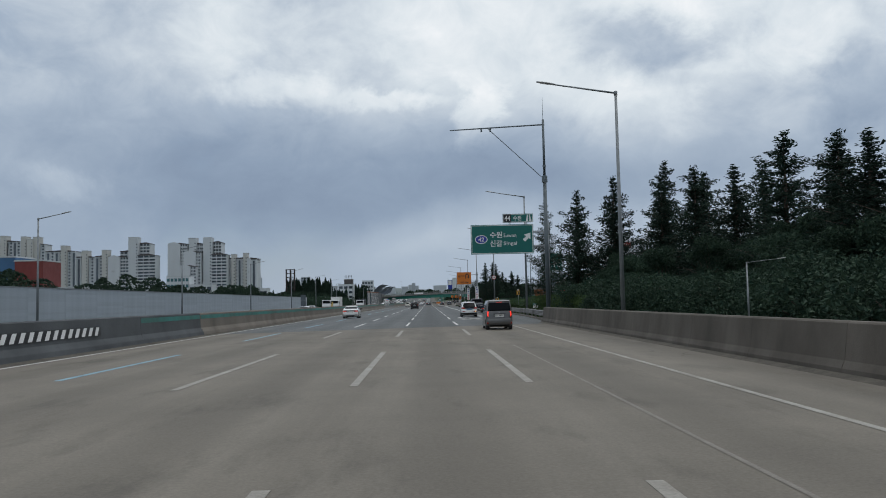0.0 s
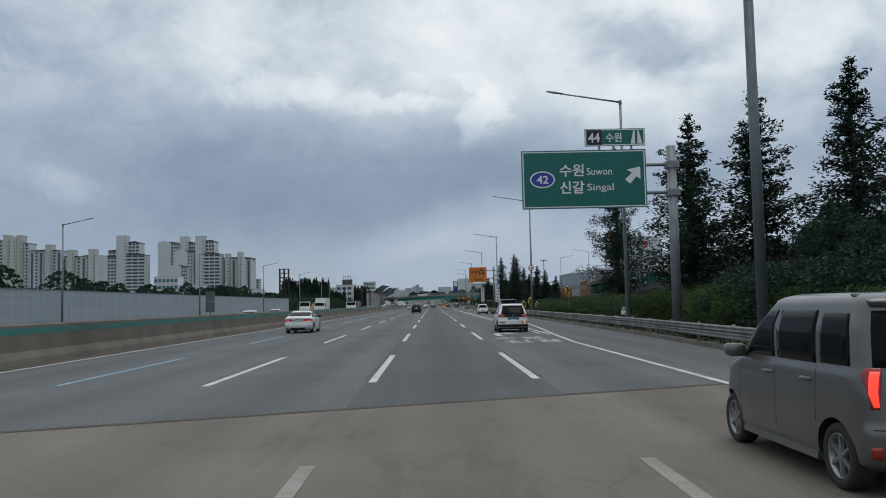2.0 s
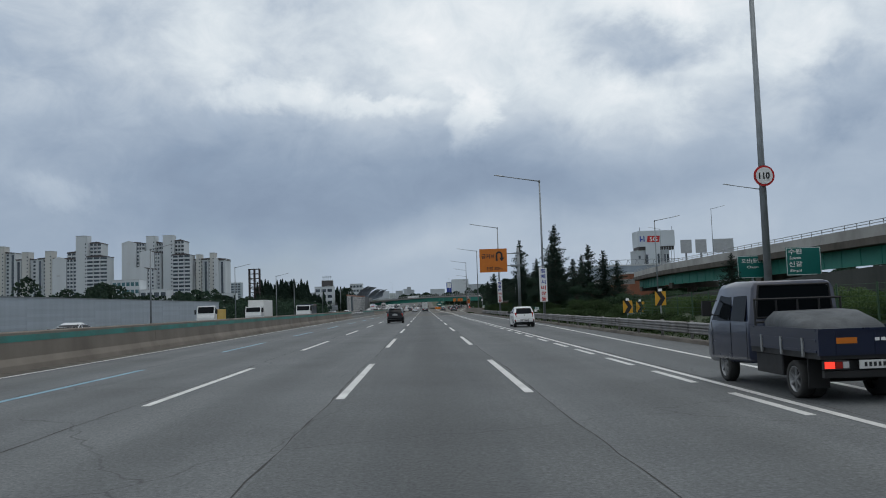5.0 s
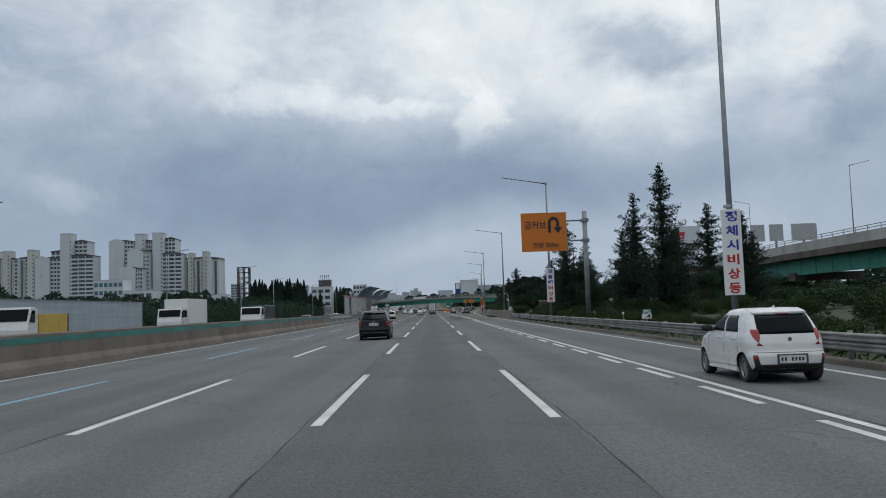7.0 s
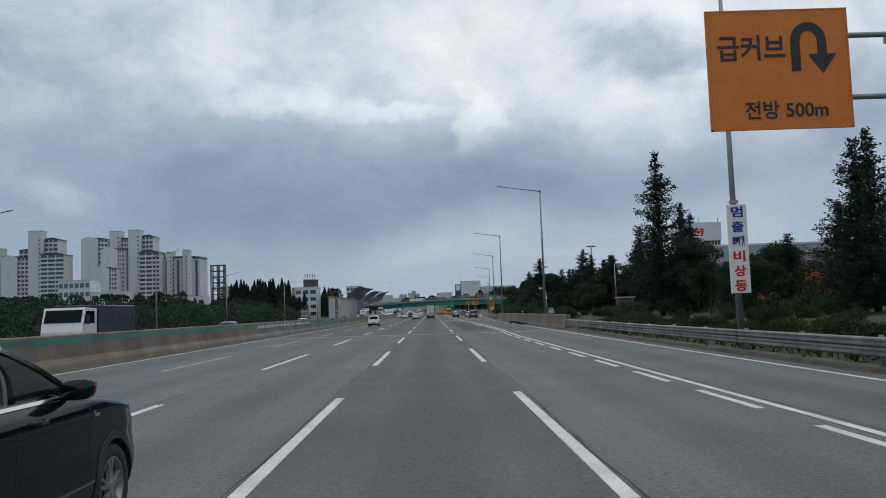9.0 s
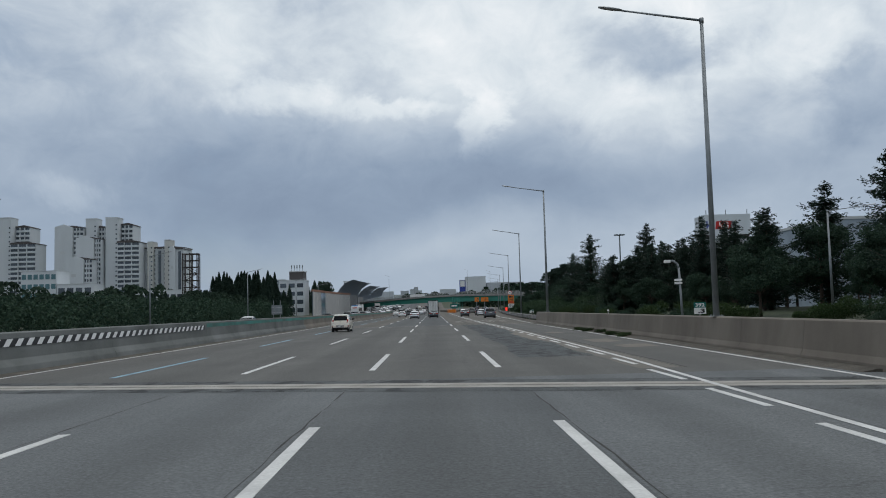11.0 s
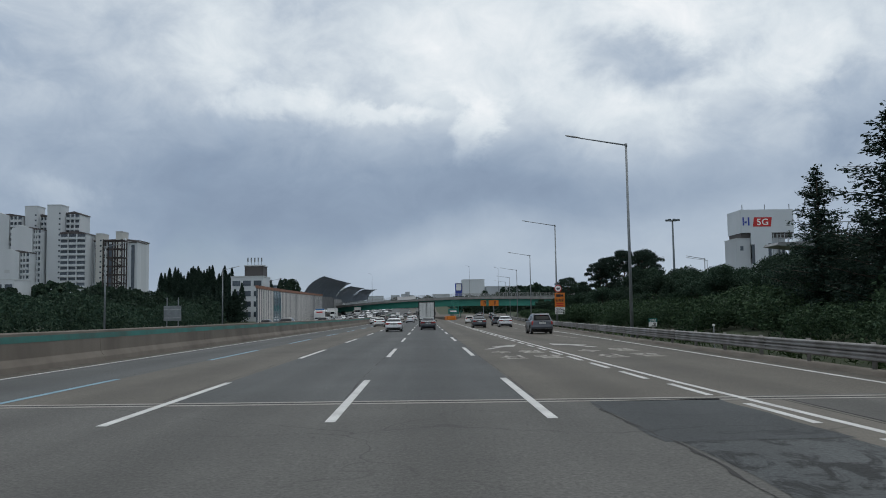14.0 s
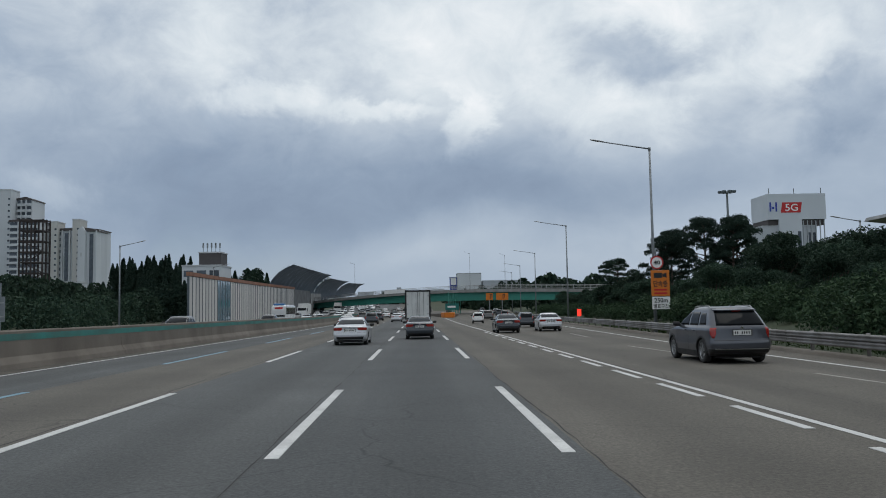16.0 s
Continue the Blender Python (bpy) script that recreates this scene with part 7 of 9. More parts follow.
# Trees and shrubs -----------------------------------------------------------------
def leaf_mesh(name, centres, size, material, seed, flat=0.0, narrow=0.42):
    """Many small leaf sprays, each a bent diamond of its own, at the given centres."""
    rng = np.random.default_rng(seed)
    n = len(centres)
    c = np.asarray(centres, float)
    d = rng.normal(size=(n, 3))
    d[:, 2] *= 1.0 - flat
    d /= np.linalg.norm(d, axis=1)[:, None]
    e = np.cross(d, rng.normal(size=(n, 3)))
    e /= np.linalg.norm(e, axis=1)[:, None]
    s = (size * rng.uniform(0.6, 1.35, n))[:, None]
    bend = np.cross(d, e) * s * 0.18
    v = np.stack([c - d * s * 0.5, c + e * s * narrow * 0.5 + bend, c + d * s * 0.5, c - e * s * narrow * 0.5 + bend], 1).reshape(-1, 3)
    faces = np.arange(4 * n).reshape(n, 4)
    mesh = bpy.data.meshes.new(name)
    mesh.from_pydata(v.tolist(), [], faces.tolist())
    mesh.materials.append(material)
    return mesh


def conifer_parts(h, r, seed, lean=1.0, bare=0.06, open_=0.0, spray=58, leaf=0.22):
    """A feathery conifer: trunk with limbs, and a narrow crown of drooping sprays with gaps."""
    rng = random.Random(seed)
    bm = bmesh.new()
    rod(bm, (0, 0, -0.4), (0, 0, h * 0.97), 0.012 * h + 0.04, 0.015, 8)
    pts = []
    z = h * bare
    while z < h * 0.985:
        f = 1.0 - z / h
        reach = r * (f ** 0.72) * (0.55 + 0.45 * min(1.0, z / (0.18 * h))) * rng.uniform(0.62, 1.16)
        n = 5 if f > 0.2 else 4
        start = rng.uniform(0, 6.28)
        for k in range(n):
            if rng.random() < open_:
                continue
            a = start + 6.283 * k / n + rng.uniform(-0.35, 0.35)
            ln = reach * rng.uniform(0.5, 1.2)
            up = rng.uniform(0.12, 0.75) * ln
            tip = (ln * math.cos(a), ln * math.sin(a), z + up)
            if ln > 0.5:
                rod(bm, (0, 0, z), tip, 0.02 + 0.008 * ln, 0.006, 4, False)
            m = max(5, int(spray * ln))
            for j in range(m):
                t = (j + rng.random()) / m
                w = 0.10 + 0.26 * ln * (1 - 0.55 * t) * 0.7
                pts.append((tip[0] * t + rng.gauss(0, w * 0.42), tip[1] * t + rng.gauss(0, w * 0.42), z + up * t + rng.gauss(0, w * 0.6) - 0.10 * ln * t))
        z += h * rng.uniform(0.015, 0.028) + 0.08
    for k in range(24):
        pts.append((rng.gauss(0, 0.12), rng.gauss(0, 0.12), h * (0.93 + 0.07 * k / 24)))
    return done("trunk", bm, BARK, True), leaf_mesh("crown", pts, leaf, CONIFER, seed, 0.25, 0.38)


def broad_parts(h, r, seed, mat, size=0.27, dense=1.35, clumps=16):
    """A broadleaf tree: forked trunk and a crown of separate clumps with gaps."""
    rng = random.Random(seed)
    bm = bmesh.new()
    fork = h * 0.35
    rod(bm, (0, 0, -0.4), (0, 0, fork), 0.016 * h + 0.06, 0.012 * h + 0.03, 8)
    pts = []
    for k in range(clumps):
        a, f = rng.uniform(0, 6.283), rng.random()
        d = r * math.sqrt(rng.random()) * 0.85
        cz = h * (0.36 + 0.56 * f) * (1 - 0.12 * (d / r) ** 2)
        d *= math.sqrt(max(0.12, 1 - (max(0.0, f - 0.35) / 0.75) ** 2))
        c = (d * math.cos(a), d * math.sin(a), cz)
        rod(bm, (0, 0, fork * rng.uniform(0.8, 1.0)), c, 0.035 + 0.006 * h, 0.012, 5, False)
        cr = r * rng.uniform(0.28, 0.46)
        for j in range(int(230 * dense * (cr / 1.0) ** 1.4) + 40):
            v = Vector((rng.gauss(0, 1), rng.gauss(0, 1), rng.gauss(0, 0.8))).normalized() * cr * (0.55 + 0.5 * rng.random())
            pts.append((c[0] + v.x, c[1] + v.y, max(0.05, c[2] + v.z * 0.75)))
    return done("trunk", bm, BARK, True), leaf_mesh("crown", pts, size, mat, seed, 0.1, 0.62)


def bush_parts(h, r, seed, mat, size=0.165):
    rng = random.Random(seed)
    bm = bmesh.new()
    pts = []
    for k in range(14):
        a, d = rng.uniform(0, 6.283), r * math.sqrt(rng.random()) * 0.8
        c = (d * math.cos(a), d * math.sin(a), h * rng.uniform(0.15, 0.72))
        rod(bm, (0, 0, -0.2), c, 0.035, 0.01, 4, False)
        cr = r * rng.uniform(0.3, 0.5)
        for j in range(int(270 * (0.165 / size) * (cr + 0.4))):
            v = Vector((rng.gauss(0, 1), rng.gauss(0, 1), rng.gauss(0, 1))).normalized() * cr * (0.6 + 0.5 * rng.random())
            pts.append((c[0] + v.x, c[1] + v.y, max(-0.1, c[2] + v.z * 0.8)))
    both = bmesh.new()
    both.from_mesh(done("stem", bm, BARK))
    stems = len(both.faces)
    both.from_mesh(leaf_mesh("foliage", pts, size, mat, seed, 0.0, 0.6))
    both.faces.ensure_lookup_table()
    for f in both.faces[stems:]:
        f.material_index = 1
    return (done("shrub", both, [BARK, mat]),)


def plant(name, meshes, label, group, x, y, z, s=1.0, sz=None, turn=0.0, category="tree"):
    at = pose(x, y, z, 0, 0, turn) @ Matrix.Diagonal((s, s, sz or s, 1))
    if len(meshes) == 1:
        ob = tagged(new(name, meshes[0]), label, category, group)
        ob.matrix_world = at
        return ob
    ob = thing(name, label, category, group, at=at)
    for mesh in meshes:
        p = new(mesh.name.split(".")[0], mesh)
        p.parent = ob
    return ob


def bank_z(x, y):
    """The verge's height."""
    d = x - rail_x(y)
    return grade(y) + along([(0.45, 0.02), (2.2, 0.25), (5.5, 0.75), (14.0, 1.2), (40.0, 0.2)], d) * (0.5 if y < 55 else 1.0)


CONIFERS = [(conifer_parts(12.0, 2.9, 21 + k, open_=o), 12.0) for k, o in enumerate((0.05, 0.1, 0.18, 0.08))]
LONE = (conifer_parts(15.0, 3.4, 77, open_=0.16, spray=70, leaf=0.19), 15.0)
BROADS = [(broad_parts(9.0, 3.4, 51 + k, BROADLEAF), 9.0) for k in range(3)]
BUSHES = [(bush_parts(2.4, 1.9, 71 + k, m, q), 2.4) for k, (m, q) in enumerate(((SHRUB, 0.165), (SHRUB, 0.165), (BROADLEAF, 0.12), (HEDGE, 0.14)))]


def pine_parts(h, r, seed):
    """A spreading pine: bare trunk, level limbs and flat pads of needles with gaps between them."""
    rng = random.Random(seed)
    bm = bmesh.new()
    rod(bm, (0, 0, -0.4), (0.25, 0, h * 0.55), 0.28, 0.18, 8)
    rod(bm, (0.25, 0, h * 0.55), (0.0, 0.1, h * 0.93), 0.18, 0.06, 8)
    pts = []
    for k in range(26):
        f = 0.46 + 0.52 * (k / 25) ** 0.8
        a = 2.4 * k + rng.uniform(-0.5, 0.5)
        d = r * (1.0 - 0.7 * max(0.0, (f - 0.6) / 0.4) ** 1.8) * rng.uniform(0.35, 0.95)
        c = (d * math.cos(a), d * math.sin(a), h * f)
        rod(bm, (0.15, 0, h * (f - 0.06)), c, 0.07, 0.02, 5, False)
        wide = rng.uniform(0.9, 1.6)
        for j in range(int(520 * wide)):
            q, t = math.sqrt(rng.random()) * wide, rng.uniform(0, 6.283)
            pts.append((c[0] + q * math.cos(t), c[1] + q * math.sin(t), c[2] + rng.gauss(0, 0.14) + 0.28 * (1 - q / wide)))
    return done("trunk", bm, BARK, True), leaf_mesh("crown", pts, 0.24, CONIFER, seed, 0.1, 0.4)


PINES = [(pine_parts(11.0, 4.4, 91 + k), 11.0) for k in range(2)]
rnd = random.Random(3)


def conifer(x, y, top, width=1.0, kind=None):
    meshes, h = CONIFERS[rnd.randrange(4) if kind is None else kind]
    z = bank_z(x, y)
    s = (top - z) / h
    plant("conifer_tree", meshes, "tall dark green feathery conifer beside the motorway", "conifers along the verge", x, y, z - 0.1, (0.55 + 0.45 * s) * width, s, rnd.uniform(0, 360))


def broad(x, y, top, width=1.0):
    meshes, h = BROADS[rnd.randrange(3)]
    z = bank_z(x, y)
    s = (top - z) / h
    plant("broadleaf_tree", meshes, "dark green broadleaf tree in the roadside thicket", "thicket trees", x, y, z - 0.1, s * width, s, rnd.uniform(0, 360))


UNDERGROWTH = []


def bush(x, y, top, width=1.0, kind=None, far=False):
    kind = rnd.randrange(3) if kind is None else kind
    meshes, h = BUSHES[kind]
    z = bank_z(x, y)
    s = max(0.3, (top - z) / h)
    if far:
        UNDERGROWTH.append((kind, pose(x, y, z - 0.1, 0, 0, rnd.uniform(0, 360)) @ Matrix.Diagonal((s * width, s * width, s, 1))))
        return
    plant("shrub", meshes, "dense green shrub on the verge", "shrubs on the verge", x, y, z - 0.1, s * width, s, rnd.uniform(0, 360), "shrub")


# near thicket beside the bridge
for x, y, top in ((17.7, 90.6, 14.7), (21.8, 89.2, 16.1), (27.0, 86.2, 17.4), (22.5, 72.0, 12.8), (22.0, 60.5, 12.6), (23.0, 54.3, 11.6), (22.0, 43.3, 12.0), (22.0, 36.6, 10.6), (21.5, 32.6, 9.8), (22.5, 27.5, 11.5), (24.0, 20.0, 12.0)):
    conifer(x, y, top, 1.5 if y > 80 else 1.62)
for x, y, top in ((30.0, 66.0, 13.5), (29.0, 51.0, 12.0), (30.0, 40.0, 13.0), (29.5, 30.0, 12.0), (28.0, 76.0, 14.5)):
    conifer(x, y, top, 1.75)
for k in range(15):
    broad(rnd.uniform(17.0, 21.0), 14 + 4.6 * k, rnd.uniform(4.6, 6.8), 0.95)
for k in range(30):
    bush(rnd.uniform(13.0, 15.6), 8 + 2.3 * k, rnd.uniform(2.4, 4.0), 1.15, 2)
for k in range(10):
    bush(rnd.uniform(12.4, 13.4), 56 + 2.6 * k, rnd.uniform(1.7, 2.6), 0.95, 3)
for k in range(14):
    broad(rnd.uniform(21.0, 27.0), 16 + 5.0 * k, rnd.uniform(4.8, 6.4), 1.1)
# the single tall tree
plant("conifer_tree", LONE[0], "tall airy green conifer behind the verge fence", "conifers along the verge", 16.42, 108.0, bank_z(16.42, 108.0) - 0.1, 1.15, 1.0, 30)
meshes, h = PINES[0]
plant("pine_tree", meshes, "dark spreading pine behind the ramp wall", "pines", 22.0, 104.0, 2.2, 0.46, 0.46, 40)
# hedge along the fence, then the long wood
for k in range(44):
    y = 62 + 2.0 * k
    bush(rail_x(y) + rnd.uniform(1.3, 2.7), y, rnd.uniform(0.75, 1.25), 1.1, rnd.randrange(2))
for k in range(40):
    y = 78 + 2.0 * k
    bush(rnd.uniform(14.8, 17.0), y, rnd.uniform(2.3, 2.9) - 0.012 * (y - 78), 1.15, 3)
    bush(rnd.uniform(18.0, 21.0), y, rnd.uniform(2.7, 3.3) - 0.016 * (y - 78), 1.15, 3)
for x, y, top, wide in ((15.7, 194.7, 11.2, 0.95), (17.8, 210.9, 11.4, 1.0), (20.9, 201.0, 9.1, 1.05), (18.8, 220.0, 8.8, 1.0), (20.5, 222.0, 9.6, 1.1), (22.0, 197.2, 8.0, 1.0), (22.5, 214.0, 8.4, 1.0), (20.0, 207.0, 7.6, 1.2), (17.5, 246.5, 13.4, 1.1), (21.0, 250.0, 9.0, 1.1), (24.0, 239.0, 6.2, 1.2), (21.5, 254.0, 10.4, 1.1), (20.0, 262.0, 9.2, 1.1), (24.0, 272.0, 9.6, 1.15), (22.0, 296.0, 8.8, 1.15), (22.0, 228.0, 7.0, 1.3), (25.0, 203.0, 7.0, 1.1), (31.0, 179.0, 6.2, 1.0)):
    conifer(x, y, top, wide)
for x, y, top in ((20.2, 310.0, 7.6), (18.2, 312.0, 6.8), (21.0, 308.0, 7.5), (22.45, 300.0, 7.4), (22.5, 297.0, 7.0), (23.5, 295.0, 7.8), (22.5, 290.0, 7.8), (22.7, 286.0, 8.0), (21.6, 282.0, 7.8), (24.0, 279.0, 9.0), (24.0, 322.0, 8.2), (26.0, 302.0, 9.0), (21.5, 304.0, 7.2), (22.0, 301.0, 6.9), (23.5, 306.0, 7.9), (19.6, 311.5, 6.6), (24.5, 311.0, 8.0)):
    conifer(x, y, top, 1.35)
for k in range(34):
    broad(rnd.uniform(17.5, 25.0), 192 + 3.7 * k, rnd.uniform(3.2, 5.0), 1.0)
for k in range(50):
    bush(rnd.uniform(13.6, 17.0), 160 + 3.2 * k, rnd.uniform(1.3, 2.2), 1.0)
for k in range(46):
    bush(rnd.uniform(17.0, 31.0), 158 + 2.3 * k, rnd.uniform(1.6, 2.8), 1.25, far=True)
for k in range(22):
    broad(rnd.uniform(19.0, 30.0), 246 + 4.0 * k, rnd.uniform(5.2, 7.0), 1.1)
for k in range(60):
    y = 150 + 1.62 * k
    bush(rail_x(y) + rnd.uniform(1.6, 3.6), y, rnd.uniform(0.8, 1.35), 1.15, rnd.randrange(2))
for k in range(24):
    bush(rnd.uniform(44.0, 52.0), 150 + 5.0 * k, rnd.uniform(3.0, 4.4), 1.6, far=True)
for y in (272.4, 275.2, 279.0, 282.6, 285.6):
    meshes, h = BUSHES[0]
    plant("weed_clump", meshes, "low grey-green weed at the foot of the concrete barrier", "barrier weeds", 9.95, y, -0.05, 0.24, 0.13, y * 37, "weed")
for x, y, top, wide in ((18.46, 337.0, 8.7, 1.15), (19.9, 333.0, 10.8, 1.6), (29.6, 342.5, 12.9, 1.7), (27.3, 332.0, 9.3, 1.4), (28.5, 330.5, 9.2, 1.4), (27.6, 328.0, 9.3, 1.4), (20.7, 325.0, 7.4, 1.2), (23.0, 338.0, 7.0, 1.5), (25.5, 346.0, 7.4, 1.2)):
    conifer(x, y, top, wide)
# green slope beyond the second barrier
for k in range(44):
    y = 330 + 4.2 * k
    broad(rail_x(y) + rnd.uniform(6.5, 10.5), y, grade(y) + rnd.uniform(4.2, 5.4), 1.15)
for k in range(26):
    y = 340 + 6.6 * k
    broad(rail_x(y) + rnd.uniform(12, 19), y + rnd.uniform(-2, 2), grade(y) + rnd.uniform(5.6, 7.2), 1.15)
for k in range(52):
    y = 322 + 4.0 * k
    bush(rail_x(y) + rnd.uniform(3.4, 5.6), y, grade(y) + rnd.uniform(1.4, 3.2), 1.2, far=True)
for k in range(40):
    y = 318 + 3.6 * k
    bush(rail_x(y) + rnd.uniform(6.0, 9.5), y, grade(y) + rnd.uniform(2.8, 3.9), 1.3, 2, True)
for x, y, top in ((27.5, 405.0, 7.4), (30.5, 410.0, 7.8), (33.0, 404.0, 7.6), (36.0, 412.0, 8.6), (39.5, 406.0, 8.8), (43.0, 414.0, 9.6), (47.0, 408.0, 9.4), (34.0, 420.0, 8.4), (41.0, 424.0, 9.4)):
    broad(x, y, top, 1.1)
for x, y, top in ((30.5, 443.0, 10.4), (34.0, 440.0, 12.2), (38.4, 441.0, 11.8), (26.5, 452.0, 8.2), (33.0, 449.0, 11.6), (36.5, 437.0, 12.0)):
    meshes, h = PINES[rnd.randrange(2)]
    plant("pine_tree", meshes, "dark spreading pine on the slope", "pines", x, y, 0.2, 0.75, (top - 0.2) / h, rnd.uniform(0, 360))
for x, y, top in ((39.9, 416.0, 9.2), (40.4, 454.0, 10.3)):
    slope_lamp = thing("street_lamp", "slim grey street lamp among the trees of the slope", "street lamp", "lamps on the slope", at=pose(x, y, bank_z(x, y) - 0.05))
    lamp_parts(slope_lamp, top - bank_z(x, y), 2.6, 0.45)
# the undergrowth behind: the same shrubs, grown into one another
pieces = []
for kind, m in UNDERGROWTH:
    mesh = BUSHES[kind][0][0]
    co = np.empty(len(mesh.vertices) * 3)
    mesh.vertices.foreach_get("co", co)
    first_leaf = next(p.vertices[0] for p in mesh.polygons if p.material_index == 1)
    leaves = co.reshape(-1, 3)[first_leaf:].reshape(-1, 4, 3)[::2]
    mid = leaves.mean(1, keepdims=True)
    leaves = (mid + (leaves - mid) * 1.3).reshape(-1, 3)
    t = np.array(m)
    pieces.append(leaves @ t[:3, :3].T + t[:3, 3])
v = np.concatenate(pieces)
mesh = bpy.data.meshes.new("undergrowth")
mesh.from_pydata(v.tolist(), [], np.arange(len(v)).reshape(-1, 4).tolist())
mesh.materials.append(SHRUB_DARK)
tagged(new("undergrowth", mesh), "dense dark green undergrowth on the roadside slope", "shrubs", kind="stuff")
# grass tufts along the rail
blades = []
for k in range(9000):
    y = rnd.uniform(56, 420)
    if 246 < y < 316:
        continue
    x = rail_x(y) + 0.5 + abs(rnd.gauss(0, 0.9))
    blades.append((x, y, bank_z(x, y) + rnd.uniform(0.02, 0.3)))
tufts = new("grass_tufts", leaf_mesh("grass_tufts", blades, 0.42, SHRUB, 5, -0.8, 0.16))
tagged(tufts, "long weeds and grass tufts under the guard rail", "grass", kind="stuff")


# Woods and hedges of the far side: one sheet of many leaf clumps each
def woods(name, label, spots, mat, size, seed):
    """Far trees as clumps of sprays; spots are x, y, radius, height."""
    rng = random.Random(seed)
    pts = []
    for x, y, r, h in spots:
        for j in range(int(80 + (14 if mat is CONIFER else 6) * r * h / max(size, 0.3) ** 2)):
            t = rng.random() ** 0.8
            a = rng.uniform(0, 6.283)
            d = r * (1 - t ** 2.2) ** 0.5 * rng.uniform(0.55, 1.05) if mat is not CONIFER else r * (1 - t) ** 0.8 * rng.uniform(0.3, 1.1)
            pts.append((x + d * math.cos(a), y + d * math.sin(a), grade(y) + h * t))
    ob = new(name, leaf_mesh(name, pts, size, mat, seed, 0.0, 0.7))
    return tagged(ob, label, "trees", kind="stuff")


spots = [(-47 - rnd.uniform(0, 14), 20 + 5.0 * k, rnd.uniform(2.4, 4.2), rnd.uniform(4.6, 7.4)) for k in range(48)]
woods("far_hedge", "dark green trees behind the noise wall", spots, BROADLEAF, 0.5, 31)
spots = [(-42 - rnd.uniform(0, 10), 250 + 2.7 * k, rnd.uniform(2.0, 4.0), rnd.uniform(3.2, 5.4)) for k in range(84)]
woods("far_thicket", "dark green thicket beyond the opposite carriageway", spots, BROADLEAF, 0.42, 32)
spots = [(-60 - rnd.uniform(0, 60), 330 + 1.6 * k, rnd.uniform(3.0, 5.5), rnd.uniform(6.0, 10.0) * (0.8 if k < 90 else 1.0)) for k in range(150)]
woods("far_wood", "dark green wood below the apartment towers", spots, BROADLEAF, 0.7, 33)
spots = [(-111 + 0.66 * k + rnd.uniform(-0.8, 0.8), 652 - 0.76 * k + rnd.uniform(-6, 6), rnd.uniform(2.8, 4.0), rnd.uniform(15.0, 22.0) - 0.03 * k) for k in range(60)]
spots += [(-67 + 1.1 * k + rnd.uniform(-0.5, 0.5), 548 + rnd.uniform(-4, 4), rnd.uniform(2.2, 3.0), rnd.uniform(8.0, 11.5)) for k in range(12)]
spots += [(-60 + 1.2 * k + rnd.uniform(-0.6, 0.6), 600 + rnd.uniform(-5, 5), rnd.uniform(2.6, 3.6), rnd.uniform(11.5, 15.0)) for k in range(12)]
spots += [(-112 + 2.4 * k + rnd.uniform(-0.8, 0.8), 560 + rnd.uniform(-8, 8), rnd.uniform(2.0, 3.0), rnd.uniform(8.0, 11.0)) for k in range(14)]
woods("conifer_row", "row of dark pointed conifers far off", spots, CONIFER, 0.55, 34)
spots = [(rnd.uniform(58, 80), 150 + 3.2 * k, rnd.uniform(3.0, 4.5), rnd.uniform(4.5, 6.2)) for k in range(50)]
woods("ramp_wood", "dark trees behind the piers of the ramp", spots, BROADLEAF, 0.6, 38)
spots = [(-46 + rnd.uniform(0, 8), 566 + rnd.uniform(-6, 6), 3.2, 13.0) for k in range(4)]
woods("tree_clump", "clump of dark trees behind the striped wall", spots, BROADLEAF, 0.9, 35)
spots = [(rnd.uniform(-500, -130), rnd.uniform(600, 730), rnd.uniform(5, 9), rnd.uniform(9, 16)) for k in range(150)]
woods("town_trees", "dark trees among the far buildings", spots, BROADLEAF, 2.2, 36)
spots = [(rail_x(y) + rnd.uniform(8, 60), y, rnd.uniform(4, 7), rnd.uniform(7, 12)) for y in np.linspace(540, 900, 90)]
spots += [(rnd.uniform(14, 70), rnd.uniform(640, 720), rnd.uniform(4, 6), rnd.uniform(5, 8)) for k in range(40)] + [(rnd.uniform(-20, 30), rnd.uniform(800, 860), rnd.uniform(4, 6), rnd.uniform(4, 7)) for k in range(24)]
woods("far_slope_trees", "dark wooded slope far ahead", spots, BROADLEAF, 1.8, 37)
# taller broadleaf trees that close the near thicket between the conifers
for k in range(12):
    broad(rnd.uniform(20.0, 30.0), 28 + 5.2 * k, rnd.uniform(5.4, 7.2), 1.0)


# Buildings ------------------------------------------------------------------------
# White and cream are cooled in colour to carry the bluish distance haze.
APT_WHITE = surface("apartment wall white", (0.60, 0.63, 0.65), (0.49, 0.52, 0.54), 0.8, 0.05, 2.0, 0, 0.0, 0.04, 0.03, (1, 1, 0.2))
APT_CREAM = surface("apartment wall cream", (0.55, 0.55, 0.52), (0.46, 0.46, 0.44), 0.8, 0.05, 2.0, 0, 0.0, 0.04, 0.03, (1, 1, 0.2))
APT_GREY = surface("balcony rail grey", (0.52, 0.54, 0.55), (0.45, 0.47, 0.48), 0.7, 0.1, 2.0, 0, 0.0, 0.05, 0.08)
APT_GLASS = surface("apartment window glass", (0.05, 0.065, 0.085), (0.10, 0.12, 0.14), 0.15, 0.3, 1.0, 0, 0.0, 0.2, 0.4)
